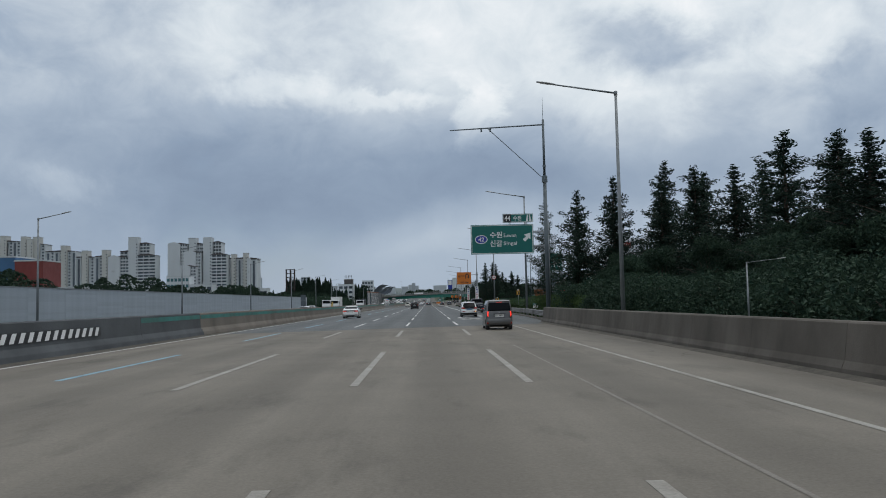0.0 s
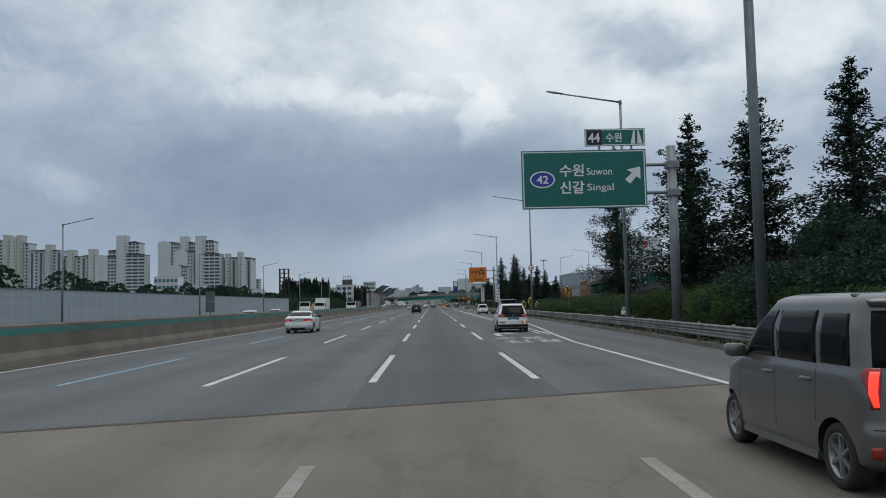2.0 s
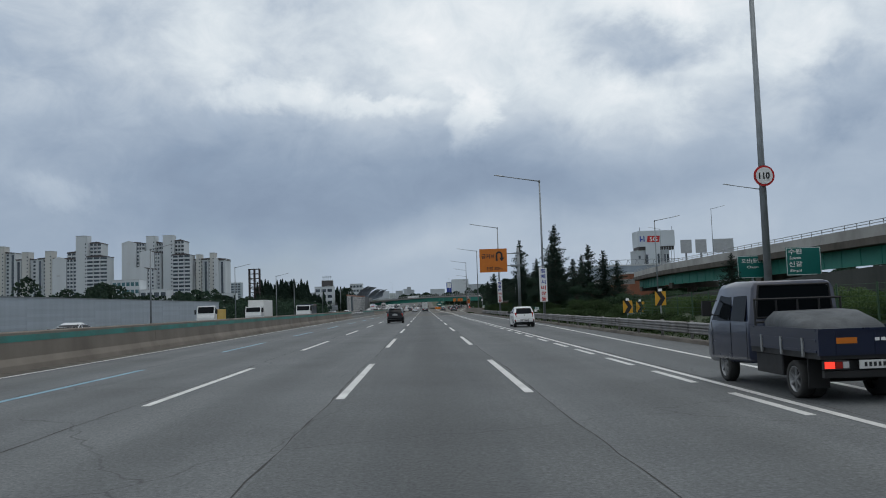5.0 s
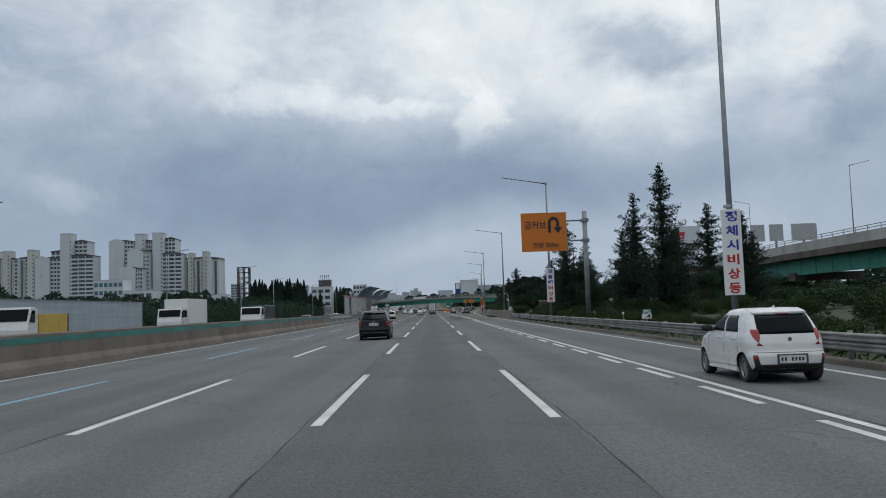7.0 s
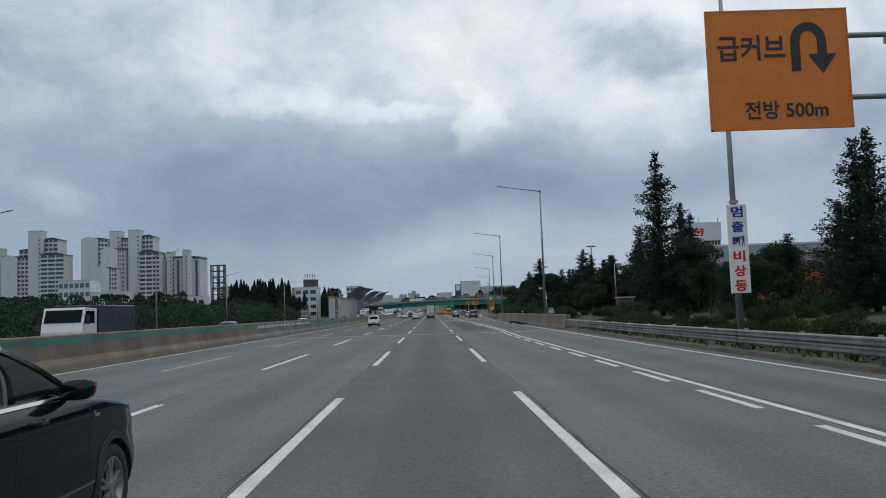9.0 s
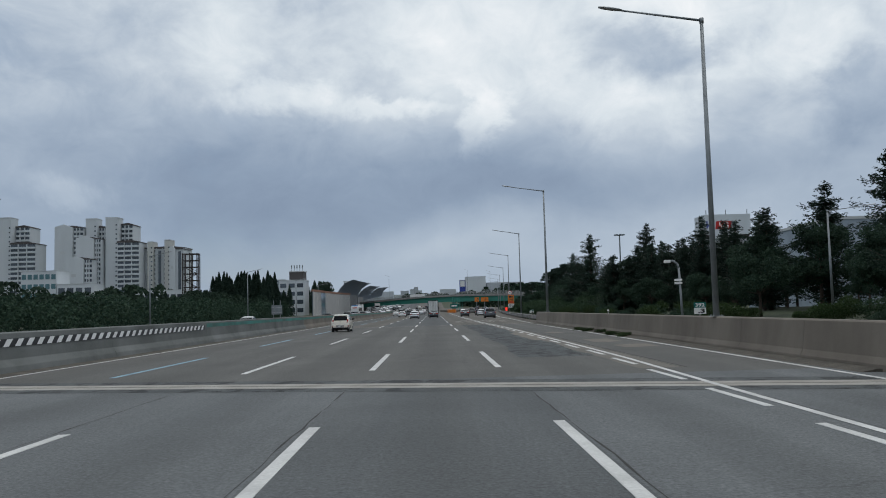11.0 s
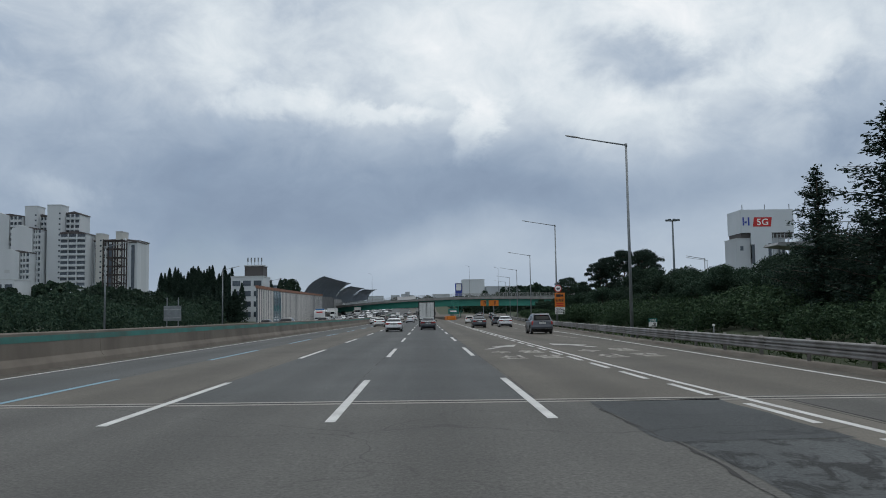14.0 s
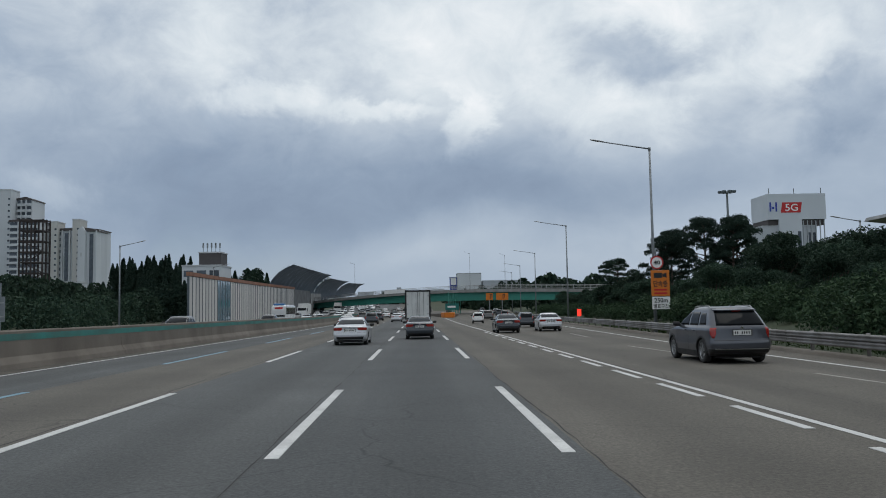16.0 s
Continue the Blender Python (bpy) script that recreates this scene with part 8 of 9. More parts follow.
# Blue-grey that paints distance haze on far blocks; plain panel colour on the walkway.
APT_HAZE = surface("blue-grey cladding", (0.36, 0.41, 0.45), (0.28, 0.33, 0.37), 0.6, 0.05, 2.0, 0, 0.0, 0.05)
ROOF_DARK = surface("dark roof", (0.06, 0.055, 0.055), (0.09, 0.08, 0.08), 0.8, 0.1, 2.0, 0, 0.0, 0.1)
BASE_Z = 4.0
WINDOW_MESH = {}


def box_mesh(key, mat, w, d, h):
    if key not in WINDOW_MESH:
        bm = bmesh.new()
        box(bm, -w / 2, w / 2, -d, 0.0, 0.0, h)
        WINDOW_MESH[key] = done(key[0], bm, mat)
    return WINDOW_MESH[key]


def apartment(x0, x1, y, top, gable=0.0, depth=14.0, mat=None, face="balcony", roof=True, storey=2.9):
    """A slab block seen from its front: a blank gable strip at its left, then bays of balconies or windows."""
    mat = mat or APT_WHITE
    ob = thing("apartment_building", "tall white apartment tower with stacked balconies far off" if face == "balcony" else "tall pale apartment slab with columns of windows far off", "building", "apartment towers", at=pose((x0 + x1) / 2, y, 0))
    w = x1 - x0
    h = top - 1.6
    bm = bmesh.new()
    prism(bm, [(-w / 2, -2.0), (w / 2, -2.0), (w / 2, h), (-w / 2, h)], 1, 0.0, depth)
    part("wall", bm, mat, ob)
    if roof:
        bm = bmesh.new()
        prism(bm, [(-w / 2 - 0.4, h + 0.02), (w / 2 + 0.4, h + 0.02), (w / 2 + 0.2, h + 0.5), (0.12 * w, h + 1.6), (-w / 2 - 0.2, h + 0.9)], 1, -0.6, depth + 0.4)
        part("roof", bm, ROOF_DARK, ob)
    gx = -w / 2 + gable
    if gable > 0:
        bm = bmesh.new()
        prism(bm, [(-w / 2 - 0.3, -2.0), (gx, -2.0), (gx, h + 0.3), (-w / 2 + gable * 0.5, h + 2.4), (-w / 2 - 0.3, h + 0.8)], 1, -1.6, 0.02)
        part("gable", bm, mat, ob)
        bm = bmesh.new()
        box(bm, -w / 2 + gable * 0.3, -w / 2 + gable * 0.55, -1.68, -1.58, h * 0.72, h * 0.72 + 1.8)
        part("painted_mark", bm, APT_GREY, ob)
    span = w / 2 - gx
    if span < 1.5:
        return ob
    n = max(1, int((h - BASE_Z) / storey))
    if face == "balcony":
        for k in range(n):
            z = h - storey * (k + 1)
            rail = new("balcony", box_mesh(("balcony", round(span, 2)), APT_WHITE, span - 0.3, 1.1, 1.15))
            rail.parent, rail.location = ob, (gx + span / 2, 0, z)
            win = new("window", box_mesh(("window", round(span, 2)), APT_GLASS, span - 0.5, 0.25, 1.55))
            win.parent, win.location = ob, (gx + span / 2, 0, z + 1.2)
        bm = bmesh.new()
        for k in range(1, 3):
            box(bm, gx + span * k / 3 - 0.2, gx + span * k / 3 + 0.2, -1.25, 0, 0, h)
        pier = part("pier", bm, APT_WHITE, ob)
        pier["kind"] = "stuff"
    else:
        bays = max(1, int(span / 3.4))
        for b in range(bays):
            xx = gx + span * (b + 0.5) / bays
            if b % 2 == 0:
                strip = new("window", box_mesh(("window_strip", round(h, 1)), APT_GLASS, 1.7, 0.3, h - BASE_Z - 1.2))
                strip.parent, strip.location = ob, (xx, 0, BASE_Z)
            else:
                for k in range(n):
                    win = new("window", box_mesh(("window_small",), APT_GLASS, 1.5, 0.3, 1.5))
                    win.parent, win.location = ob, (xx, 0, h - storey * (k + 1) + 0.7)
        for b in range(bays + 1):
            bm = bmesh.new()
            xx = gx + span * b / bays
            box(bm, xx - 0.25, xx + 0.25, -0.9, 0, 0, h + 0.3)
            part("pier", bm, mat, ob)
    return ob


def lift_tower(x0, x1, y, top, mat=None):
    """A plain stair and lift tower with a column of small windows."""
    mat = mat or APT_WHITE
    w = x1 - x0
    ob = thing("stair_tower", "plain white stair tower of an apartment block", "building", "apartment towers", at=pose((x0 + x1) / 2, y, 0))
    bm = bmesh.new()
    box(bm, -w / 2, w / 2, 0, 9.0, -2.0, top)
    part("wall", bm, mat, ob)
    bm = bmesh.new()
    box(bm, -w / 2 - 0.15, w / 2 + 0.15, -0.15, 9.2, top, top + 0.5)
    part("coping", bm, APT_GREY, ob)
    for k in range(int((top - 8) / 2.9)):
        win = new("window", box_mesh(("window_slit",), APT_GLASS, 0.9, 0.12, 0.9))
        win.parent, win.location = ob, (w / 2 - 0.9, 0, 7 + 2.9 * k)


Y = 750.0
# middle group
apartment(-235.6, -218.5, Y, 60.3, 11.0)
apartment(-218.0, -205.5, Y + 6, 60.5, 7.0)
lift_tower(-218.0, -211.2, Y + 2, 64.3)
apartment(-219.0, -204.5, Y - 8, 52.0, 10.8)
apartment(-221.5, -206.5, Y - 16, 39.0, 10.5)
lift_tower(-203.2, -195.6, Y - 4, 64.0)
apartment(-195.4, -188.4, Y + 2, 61.4, 0.0)
apartment(-195.0, -181.6, Y - 6, 49.8, 0.0)
apartment(-181.2, -155.8, Y + 4, 46.2, 0.0, face="windows")
lift_tower(-168.2, -164.6, Y + 1, 49.6, APT_CREAM)
lift_tower(-179.0, -175.4, Y + 1, 48.6, APT_CREAM)
apartment(-163.8, -155.6, Y - 1, 45.2, 3.2, face="windows")
# left group
apartment(-289.5, -271.5, Y, 49.5, 10.5)
apartment(-282.0, -271.5, Y + 8, 55.0, 0.0)
lift_tower(-271.3, -262.8, Y - 2, 65.8)
apartment(-262.6, -254.0, Y + 4, 61.8, 0.0)
apartment(-262.0, -246.4, Y - 4, 50.6, 0.0)
# rows further left
for x0, x1, top in ((-404.0, -370.0, 66.0), (-369.5, -348.0, 63.0), (-347.0, -320.0, 56.0), (-319.5, -303.0, 50.2), (-302.5, -288.0, 50.6)):
    apartment(x0, x1, Y + 2, top, 0.0, face="windows")
for x, top in ((-384.5, 69.5), (-366.0, 68.5), (-355.0, 68.0), (-330.0, 59.5), (-311.0, 54.5), (-293.0, 54.8)):
    lift_tower(x - 2.6, x + 2.6, Y - 1, top, APT_CREAM)
lift_tower(-362.0, -357.0, Y - 3, 66.0, APT_CREAM)

# low buildings before the towers
LOW_GLASS = surface("teal office glass", (0.05, 0.14, 0.16), (0.09, 0.18, 0.2), 0.15, 0.3, 1.0, 0, 0.0, 0.2)


def block(name, label, x0, x1, y0, y1, z1, mat, rows=0, cols=0, glass=None, z0=-1.0):
    ob = thing(name, label, "building", at=pose((x0 + x1) / 2, y0, 0))
    w = x1 - x0
    bm = bmesh.new()
    box(bm, -w / 2, w / 2, 0, y1 - y0, z0, z1)
    part("wall", bm, mat, ob)
    bm = bmesh.new()
    box(bm, -w / 2 - 0.15, w / 2 + 0.15, -0.15, y1 - y0 + 0.1, z1, z1 + 0.35)
    part("parapet", bm, APT_GREY, ob)
    for r in range(rows):
        for c in range(cols):
            win = new("window", box_mesh(("window", name, rows, cols), glass or APT_GLASS, w / cols * 0.72, 0.12, (z1 - 1.5) / rows * 0.5))
            win.parent, win.location = ob, (-w / 2 + w * (c + 0.5) / cols, 0, 1.2 + (z1 - 1.5) * (r + 0.25) / rows)
    return ob


block("office_building", "low white office with teal windows below the towers", -203.0, -185.6, 640, 655, 25.6, APT_WHITE, 5, 6, LOW_GLASS)
block("office_building", "pale low office block below the towers", -185.2, -168.0, 640, 655, 18.8, APT_WHITE, 3, 4)
# The haze over these far blocks is painted into their wall colour.
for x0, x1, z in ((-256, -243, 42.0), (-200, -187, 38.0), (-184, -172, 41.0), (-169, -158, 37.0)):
    block("apartment_block", "haze-toned apartment block far beyond the conifers", x0, x1, 1200, 1214, z, APT_HAZE, 12, 3)
block("office_building", "long low pale building below the towers", -154.0, -128.0, 655, 668, 15.0, APT_WHITE, 2, 8)
block("warehouse", "red-brown clad shed behind the noise wall", -102.6, -95.6, 200, 210, 13.9, surface("red cladding", (0.20, 0.035, 0.03), None, 0.6, 0.4, 20.0, 0, 0.0, 0.06), 0, 0)
block("warehouse", "blue clad shed behind the noise wall", -112.0, -102.9, 201, 212, 15.0, surface("blue cladding", (0.05, 0.14, 0.28), None, 0.6, 0.4, 20.0, 0, 0.0, 0.06), 0, 0)
block("shed", "small pale concrete hut behind the noise wall", -84.0, -78.0, 178, 184, 6.4, CONCRETE_PALE, 1, 2)
block("office_building", "grey-white tiled office with a dark roof plant", -61.2, -51.2, 560, 572, 14.6, APT_WHITE, 4, 3)
block("roof_plant", "dark plant room with aerials on an office roof", -57.6, -51.8, 563, 570, 18.2, ROOF_DARK, z0=14.9)
for k in range(5):
    ob = thing("aerial", "thin grey aerial on an office roof", "aerial", "roof aerials", at=pose(-57.0 + 1.1 * k, 565, 18.5))
    bm = bmesh.new()
    rod(bm, (0, 0, 0), (0, 0, 2.6), 0.09, n=6)
    box(bm, -0.2, 0.2, -0.1, 0.1, 1.2, 2.5)
    part("mast", bm, POLE, ob)
block("office_building", "pale hotel slab beside the far hill", -72.0, -60.0, 900, 915, 26.0, APT_WHITE, 6, 4)

# open steel tower
RUST = surface("rust-brown steel", (0.055, 0.042, 0.038), (0.035, 0.03, 0.03), 0.8, 0.5, 20.0, 0.2, 0.0, 0.15)
tower = thing("steel_tower", "open rust-brown steel frame tower with stairs", "tower", at=pose(-90.8, 540, 0))
for x in (-2.7, 0.0, 2.7):
    for y in (0.0, 1.9, 3.8):
        bm = bmesh.new()
        box(bm, x - 0.16, x + 0.16, y - 0.16, y + 0.16, -0.5, 25.2)
        part("column", bm, RUST, tower)
for k in range(10):
    z = 2.4 + 2.5 * k
    for y in (0.0, 1.9, 3.8):
        bm = bmesh.new()
        box(bm, -2.84, 2.84, y - 0.1, y + 0.1, z - 0.14, z + 0.14)
        part("beam", bm, RUST, tower)
    for x in (-2.7, 0.0, 2.7):
        bm = bmesh.new()
        box(bm, x - 0.1, x + 0.1, 0.1, 3.7, z - 0.13, z + 0.13)
        part("beam", bm, RUST, tower)
    if k < 7:
        bm = bmesh.new()
        a = 1 if k % 2 else -1
        rod(bm, (-2.4 * a, 1.4, z), (2.4 * a, 1.4, z + 2.5), 0.13, n=5)
        rod(bm, (-2.4 * a, 1.4, z + 0.9), (2.4 * a, 1.4, z + 3.4), 0.05, n=5)
        part("stair_flight", bm, RUST, tower)

# striped wall on the far side, then the dark bays and the curved glass tunnel mouth
STRIPE = surface("striped wall panel", (0.60, 0.575, 0.54), (0.49, 0.465, 0.44), 0.6, 0.4, 20.0, 0, 0.0, 0.06, 0.1, (1, 1, 0.2))
RUSTY_TOP = surface("orange-brown coping", (0.32, 0.15, 0.09), (0.22, 0.11, 0.07), 0.8, 0.5, 20.0, 0, 0.0, 0.1)
WALL_GLASS = paint("blue wall glazing", (0.16, 0.26, 0.32), 0.12)
DARK_PANEL = surface("dark wall panel", (0.15, 0.15, 0.15), (0.11, 0.11, 0.11), 0.7, 0.4, 20.0, 0, 0.0, 0.08)
striped = thing("striped_wall", "tall noise wall of pale vertical panels with an orange-brown top", "noise wall", kind="structure")
X = -35.0
bm = bmesh.new()
box(bm, -0.1, 0.1, 0.05, 1.95, 0.0, 8.0)
PALE_PANEL = done("panel", bm, STRIPE)
for k in range(54):
    y = 470.5 + 2.0 * k
    ob = new("panel", PALE_PANEL)
    if 9 <= k <= 13:
        bm = bmesh.new()
        box(bm, -0.1, 0.1, 0.05, 1.95, 0.0, 8.0)
        ob.data = done("panel", bm, WALL_GLASS)
    ob.parent, ob.location = striped, (X, y, grade(y) - 0.3)
    bm = bmesh.new()
    z = grade(y)
    box(bm, X - 0.16, X + 0.16, y - 0.14, y + 0.06, z - 0.3, z + 7.8)
    part("post", bm, POLE_DARK, striped)
bm = bmesh.new()
extrude_along(bm, [(-0.25, 7.75), (0.25, 7.75), (0.3, 8.35), (-0.3, 8.35)], lambda y: X, steps(470.3, 578.5, 10.0))
part("coping", bm, RUSTY_TOP, striped)
bm = bmesh.new()
extrude_along(bm, [(-0.15, -0.3), (0.15, -0.3), (0.15, 7.6), (-0.15, 7.6)], lambda y: X, steps(578.6, 612, 10.0))
part("dark_bay", bm, DARK_PANEL, striped, "dark wall bays")
bm = bmesh.new()
extrude_along(bm, [(-0.15, -0.3), (0.15, -0.3), (0.15, 6.8), (-0.15, 6.8)], lambda y: X + 0.3, steps(612.1, 640, 10.0))
part("grey_bay", bm, CONCRETE_PALE, striped, "grey wall bays")

tunnel = thing("noise_tunnel", "curved grey-blue glass noise canopy on steel ribs", "noise canopy", kind="structure")
CANOPY = surface("canopy glazing", (0.095, 0.130, 0.170), (0.065, 0.090, 0.120), 0.6, 0.3, 20.0, 0, 0.0, 0.06)


def canopy(y0, y1, x0, rise, reach, n=10):
    for a, b in zip(steps(y0, y1, 8.0), steps(y0, y1, 8.0)[1:]):
        bm = bmesh.new()
        loft(bm, [[(x0 + reach * (1 - math.cos(t)), y, grade(y) + 5.0 + (rise - 5.0) * math.sin(t)) for t in np.linspace(0, 1.25, n)] for y in (a + 0.1, b - 0.1)], False, False)
        part("glazed_bay", bm, CANOPY, tunnel, smooth=True)
        bm = bmesh.new()
        loft(bm, [[(x0 + reach * (1 - math.cos(t)), y, grade(y) + 5.02 + (rise - 4.9) * math.sin(t)) for t in np.linspace(0, 1.28, n)] for y in (a - 0.2, a + 0.2)], False, False)
        part("rib", bm, POLE_DARK, tunnel)


canopy(549, 640, -37.5, 13.8, 10.0)
canopy(640.1, 720, -37.5, 12.6, 9.6)
canopy(720.1, 840, -37.5, 12.0, 9.2)

# green road bridge ahead, skewed across the motorway
GREEN_STEEL = surface("green painted girder", (0.035, 0.24, 0.185), (0.028, 0.17, 0.135), 0.6, 0.15, 10.0, 0, 0.0, 0.08, 0.04, (0.3, 0.3, 0.6))
bridge = thing("overpass_bridge", "green steel girder bridge crossing the motorway with a grey rail", "bridge", kind="structure")
A, B = Vector((-42.0, 634.0, 0)), Vector((66.0, 520.0, 0))
axis = (B - A).normalized()
sidev = Vector((-axis.y, axis.x, 0))


def span_point(s, off, z):
    p = A + (B - A) * s + sidev * off
    return p.x, p.y, z


def deck_z(s):
    return 4.9 + 2.5 * math.sin(math.pi * min(1.0, s * 1.02))


ss = [k / 24 for k in range(25)]
for name, mat, lo, hi, wide in (("girder", GREEN_STEEL, -1.9, -0.6, 4.2), ("deck", CONCRETE_PALE, -0.6, 0.25, 5.0)):
    bm = bmesh.new()
    loft(bm, [[span_point(s, o * wide, deck_z(s) + z) for o, z in ((-1, lo + (0.9 * (1 - math.sin(math.pi * s)) - 0.9 if name == "girder" else 0)), (1, lo), (1, hi), (-1, hi))] for s in ss])
    part(name, bm, mat, bridge)
for s0, s1 in zip(ss, ss[1:]):
    bm = bmesh.new()
    for z in (0.55, 0.9, 1.25):
        rod(bm, span_point(s0, -4.8, deck_z(s0) + z), span_point(s1, -4.8, deck_z(s1) + z), 0.06, n=5)
    for k in range(4):
        s = s0 + (s1 - s0) * k / 4
        rod(bm, span_point(s, -4.8, deck_z(s) + 0.2), span_point(s, -4.8, deck_z(s) + 1.3), 0.06, n=5)
    part("railing", bm, GALV, bridge)
for s in (0.09, 0.47, 0.84):
    bm = bmesh.new()
    rod(bm, span_point(s, 0, -0.5), span_point(s, 0, deck_z(s) - 2.0), 0.8, n=14)
    x, y, z = span_point(s, 0, deck_z(s) - 2.2)
    part("pier", bm, CONCRETE_PALE, bridge)
bm = bmesh.new()
loft(bm, [[span_point(s, o * 5.2, z) for o, z in ((-1, -0.5), (1, -0.5), (1, deck_z(s) - 0.6), (-1, deck_z(s) - 0.6))] for s in (-0.02, 0.045)])
part("abutment", bm, DARK_PANEL, bridge)

# ramp bridge on the right with green girders
PARAPET = surface("pale parapet concrete", (0.42, 0.415, 0.40), (0.27, 0.265, 0.25), 0.85, 0.5, 20.0, 0, 0.1, 0.1, 0.05, (1.0, 0.4, 0.3))
ramp = thing("ramp_bridge", "concrete ramp bridge with green girder beside the motorway", "bridge", kind="structure")


def ramp_x(y):
    return 40.0 + max(0.0, y - 235) * 0.12


for y0, y1 in zip(steps(70, 268, 18.0), steps(70, 268, 18.0)[1:]):
    zt = lambda y: 7.75 - 0.002 * (y - 70)
    for name, mat, outline in (("parapet", PARAPET, [(-0.2, -1.0), (0.2, -1.0), (0.2, 0.0), (-0.2, 0.0)]), ("deck", CONCRETE, [(-0.5, -1.7), (9.0, -1.7), (9.0, -1.02), (-0.5, -1.02)]), ("girder", GREEN_STEEL, [(0.9, -3.4), (1.2, -3.4), (1.2, -1.72), (0.9, -1.72)])):
        bm = bmesh.new()
        loft(bm, [[(ramp_x(y) + a, y, zt(y) + b) for a, b in outline] for y in (y0 + 0.03, y1 - 0.03)])
        part(name, bm, mat, ramp)
    bm = bmesh.new()
    for z in (0.25, 0.5):
        rod(bm, (ramp_x(y0), y0, zt(y0) + z), (ramp_x(y1), y1, zt(y1) + z), 0.04, n=5)
    for y in steps(y0, y1, 2.5):
        rod(bm, (ramp_x(y), y, zt(y) - 0.1), (ramp_x(y), y, zt(y) + 0.52), 0.04, n=5)
    part("railing", bm, GALV, ramp)
    for k in range(5):
        bm = bmesh.new()
        y = y0 + (y1 - y0) * (k + 0.5) / 5
        box(bm, ramp_x(y) + 0.84, ramp_x(y) + 0.9, y - 0.06, y + 0.06, zt(y) - 3.35, zt(y) - 1.75)
        part("stiffener", bm, GREEN_STEEL, ramp)
for y in (88, 124, 160, 196, 232, 264):
    bm = bmesh.new()
    rod(bm, (ramp_x(y) + 4.2, y, -0.5), (ramp_x(y) + 4.2, y, 4.2), 0.85, n=14)
    box(bm, ramp_x(y) + 0.6, ramp_x(y) + 8.4, y - 0.8, y + 0.8, 3.4, 4.3)
    part("pier", bm, CONCRETE, ramp)
for x, y, z, top, turn in ((21.0, 170.5, 0.8, 9.0, 180), (21.3, 147.5, 1.0, 8.6, 0), (21.1, 125.4, 1.2, 10.3, 0), (31.3, 390.0, 0.3, 7.5, 0), (36.9, 440.0, 0.3, 9.3, 0), (48.0, 232.0, 6.5, 16.6, 180), (48.0, 168.0, 6.5, 15.6, 0), (48.0, 262.0, 6.5, 16.0, 0), (18.9, 268.2, 0.5, 6.0, 180)):
    copy_thing(first, pose(x, y, z, 0, 0, turn) @ Matrix.Diagonal((0.6, 0.6, (top - z) / 12.1, 1)))
copy_thing(first, pose(11.1, 22.0, 0.0, 0, 0, 180) @ Matrix.Diagonal((0.36, 0.36, 2.9 / 12.1, 1)))
frame_sign = thing("road_board", "grey back of a board on two posts beyond the carriageway", "road sign", at=pose(-34.0, 410.0, 0))
for x in (-0.75, 0.75):
    bm = bmesh.new()
    rod(bm, (x, 0, 0), (x, 0, 4.6), 0.07, n=8)
    part("post", bm, POLE, frame_sign)
bm = bmesh.new()
box(bm, -1.15, 1.15, -0.1, -0.04, 1.5, 3.5)
part("panel", bm, POLE, frame_sign)
for z in (1.9, 3.0):
    bm = bmesh.new()
    box(bm, -1.1, 1.1, -0.16, -0.1, z - 0.05, z + 0.05)
    part("stiffener", bm, GALV, frame_sign)
# orange abutment where the ramp meets the ground
abut = thing("ramp_abutment", "orange painted wall at the foot of the ramp", "wall", kind="structure", at=pose(36.5, 262.5, 0))
bm = bmesh.new()
box(bm, -1.9, 1.9, 0, 0.4, -0.5, 4.9)
part("panel", bm, surface("faded orange wall", (0.36, 0.13, 0.045), (0.26, 0.10, 0.04), 0.8, 0.6, 20.0, 0, 0.1, 0.1), abut)
bm = bmesh.new()
box(bm, -2.2, 6.0, -0.1, 0.6, 4.9, 5.9)
part("coping", bm, CONCRETE_PALE, abut)
bm = bmesh.new()
for k in range(5):
    rod(bm, (0.2 + 0.3 * k, -0.03, 2.6), (0.35 + 0.3 * k, -0.03, 3.4 if k % 2 else 2.1), 0.04, n=5)
part("emblem", bm, SIGN_WHITE, abut, "faint pale emblem")
# retaining wall and green fence of the ramp road
bm = bmesh.new()
loft(bm, [[(21.5, y, -0.3), (22.0, y, -0.3), (22.0, y, z), (21.5, y, z)] for y, z in ((84, 3.9), (110, 3.5), (140, 2.8), (168, 1.9), (185, 1.0))])
tagged(part("retaining_wall", bm, surface("mossy wall concrete", (0.062, 0.064, 0.06), (0.038, 0.042, 0.038), 0.9, 0.5, 20.0, 0, 0.2, 0.12, 0, (1.0, 1.0, 0.2))), "stained concrete retaining wall of the ramp road", "wall", kind="structure")
MESH_GREEN = surface("green fence mesh", (0.03, 0.075, 0.04), (0.045, 0.09, 0.05), 0.7, 1.0, 20.0, 0.1, 0.0, 0.15)
fence = thing("mesh_fence", "green wire mesh fence in front of the hedge", "fence", kind="structure")
for y in steps(76, 150, 2.5):
    bm = bmesh.new()
    rod(bm, (13.4, y, 0.2), (13.4, y, 2.0), 0.03, n=6)
    part("post", bm, MESH_GREEN, fence)
wires = bmesh.new()
for z in np.linspace(0.45, 1.95, 9):
    rod(wires, (13.4, 76, z), (13.4, 150, z), 0.006, n=4)
for y in steps(76, 150, 0.5):
    rod(wires, (13.4, y, 0.4), (13.4, y, 1.96), 0.004, n=4)
w = part("wire_mesh", wires, MESH_GREEN, fence)
w["kind"] = "stuff"

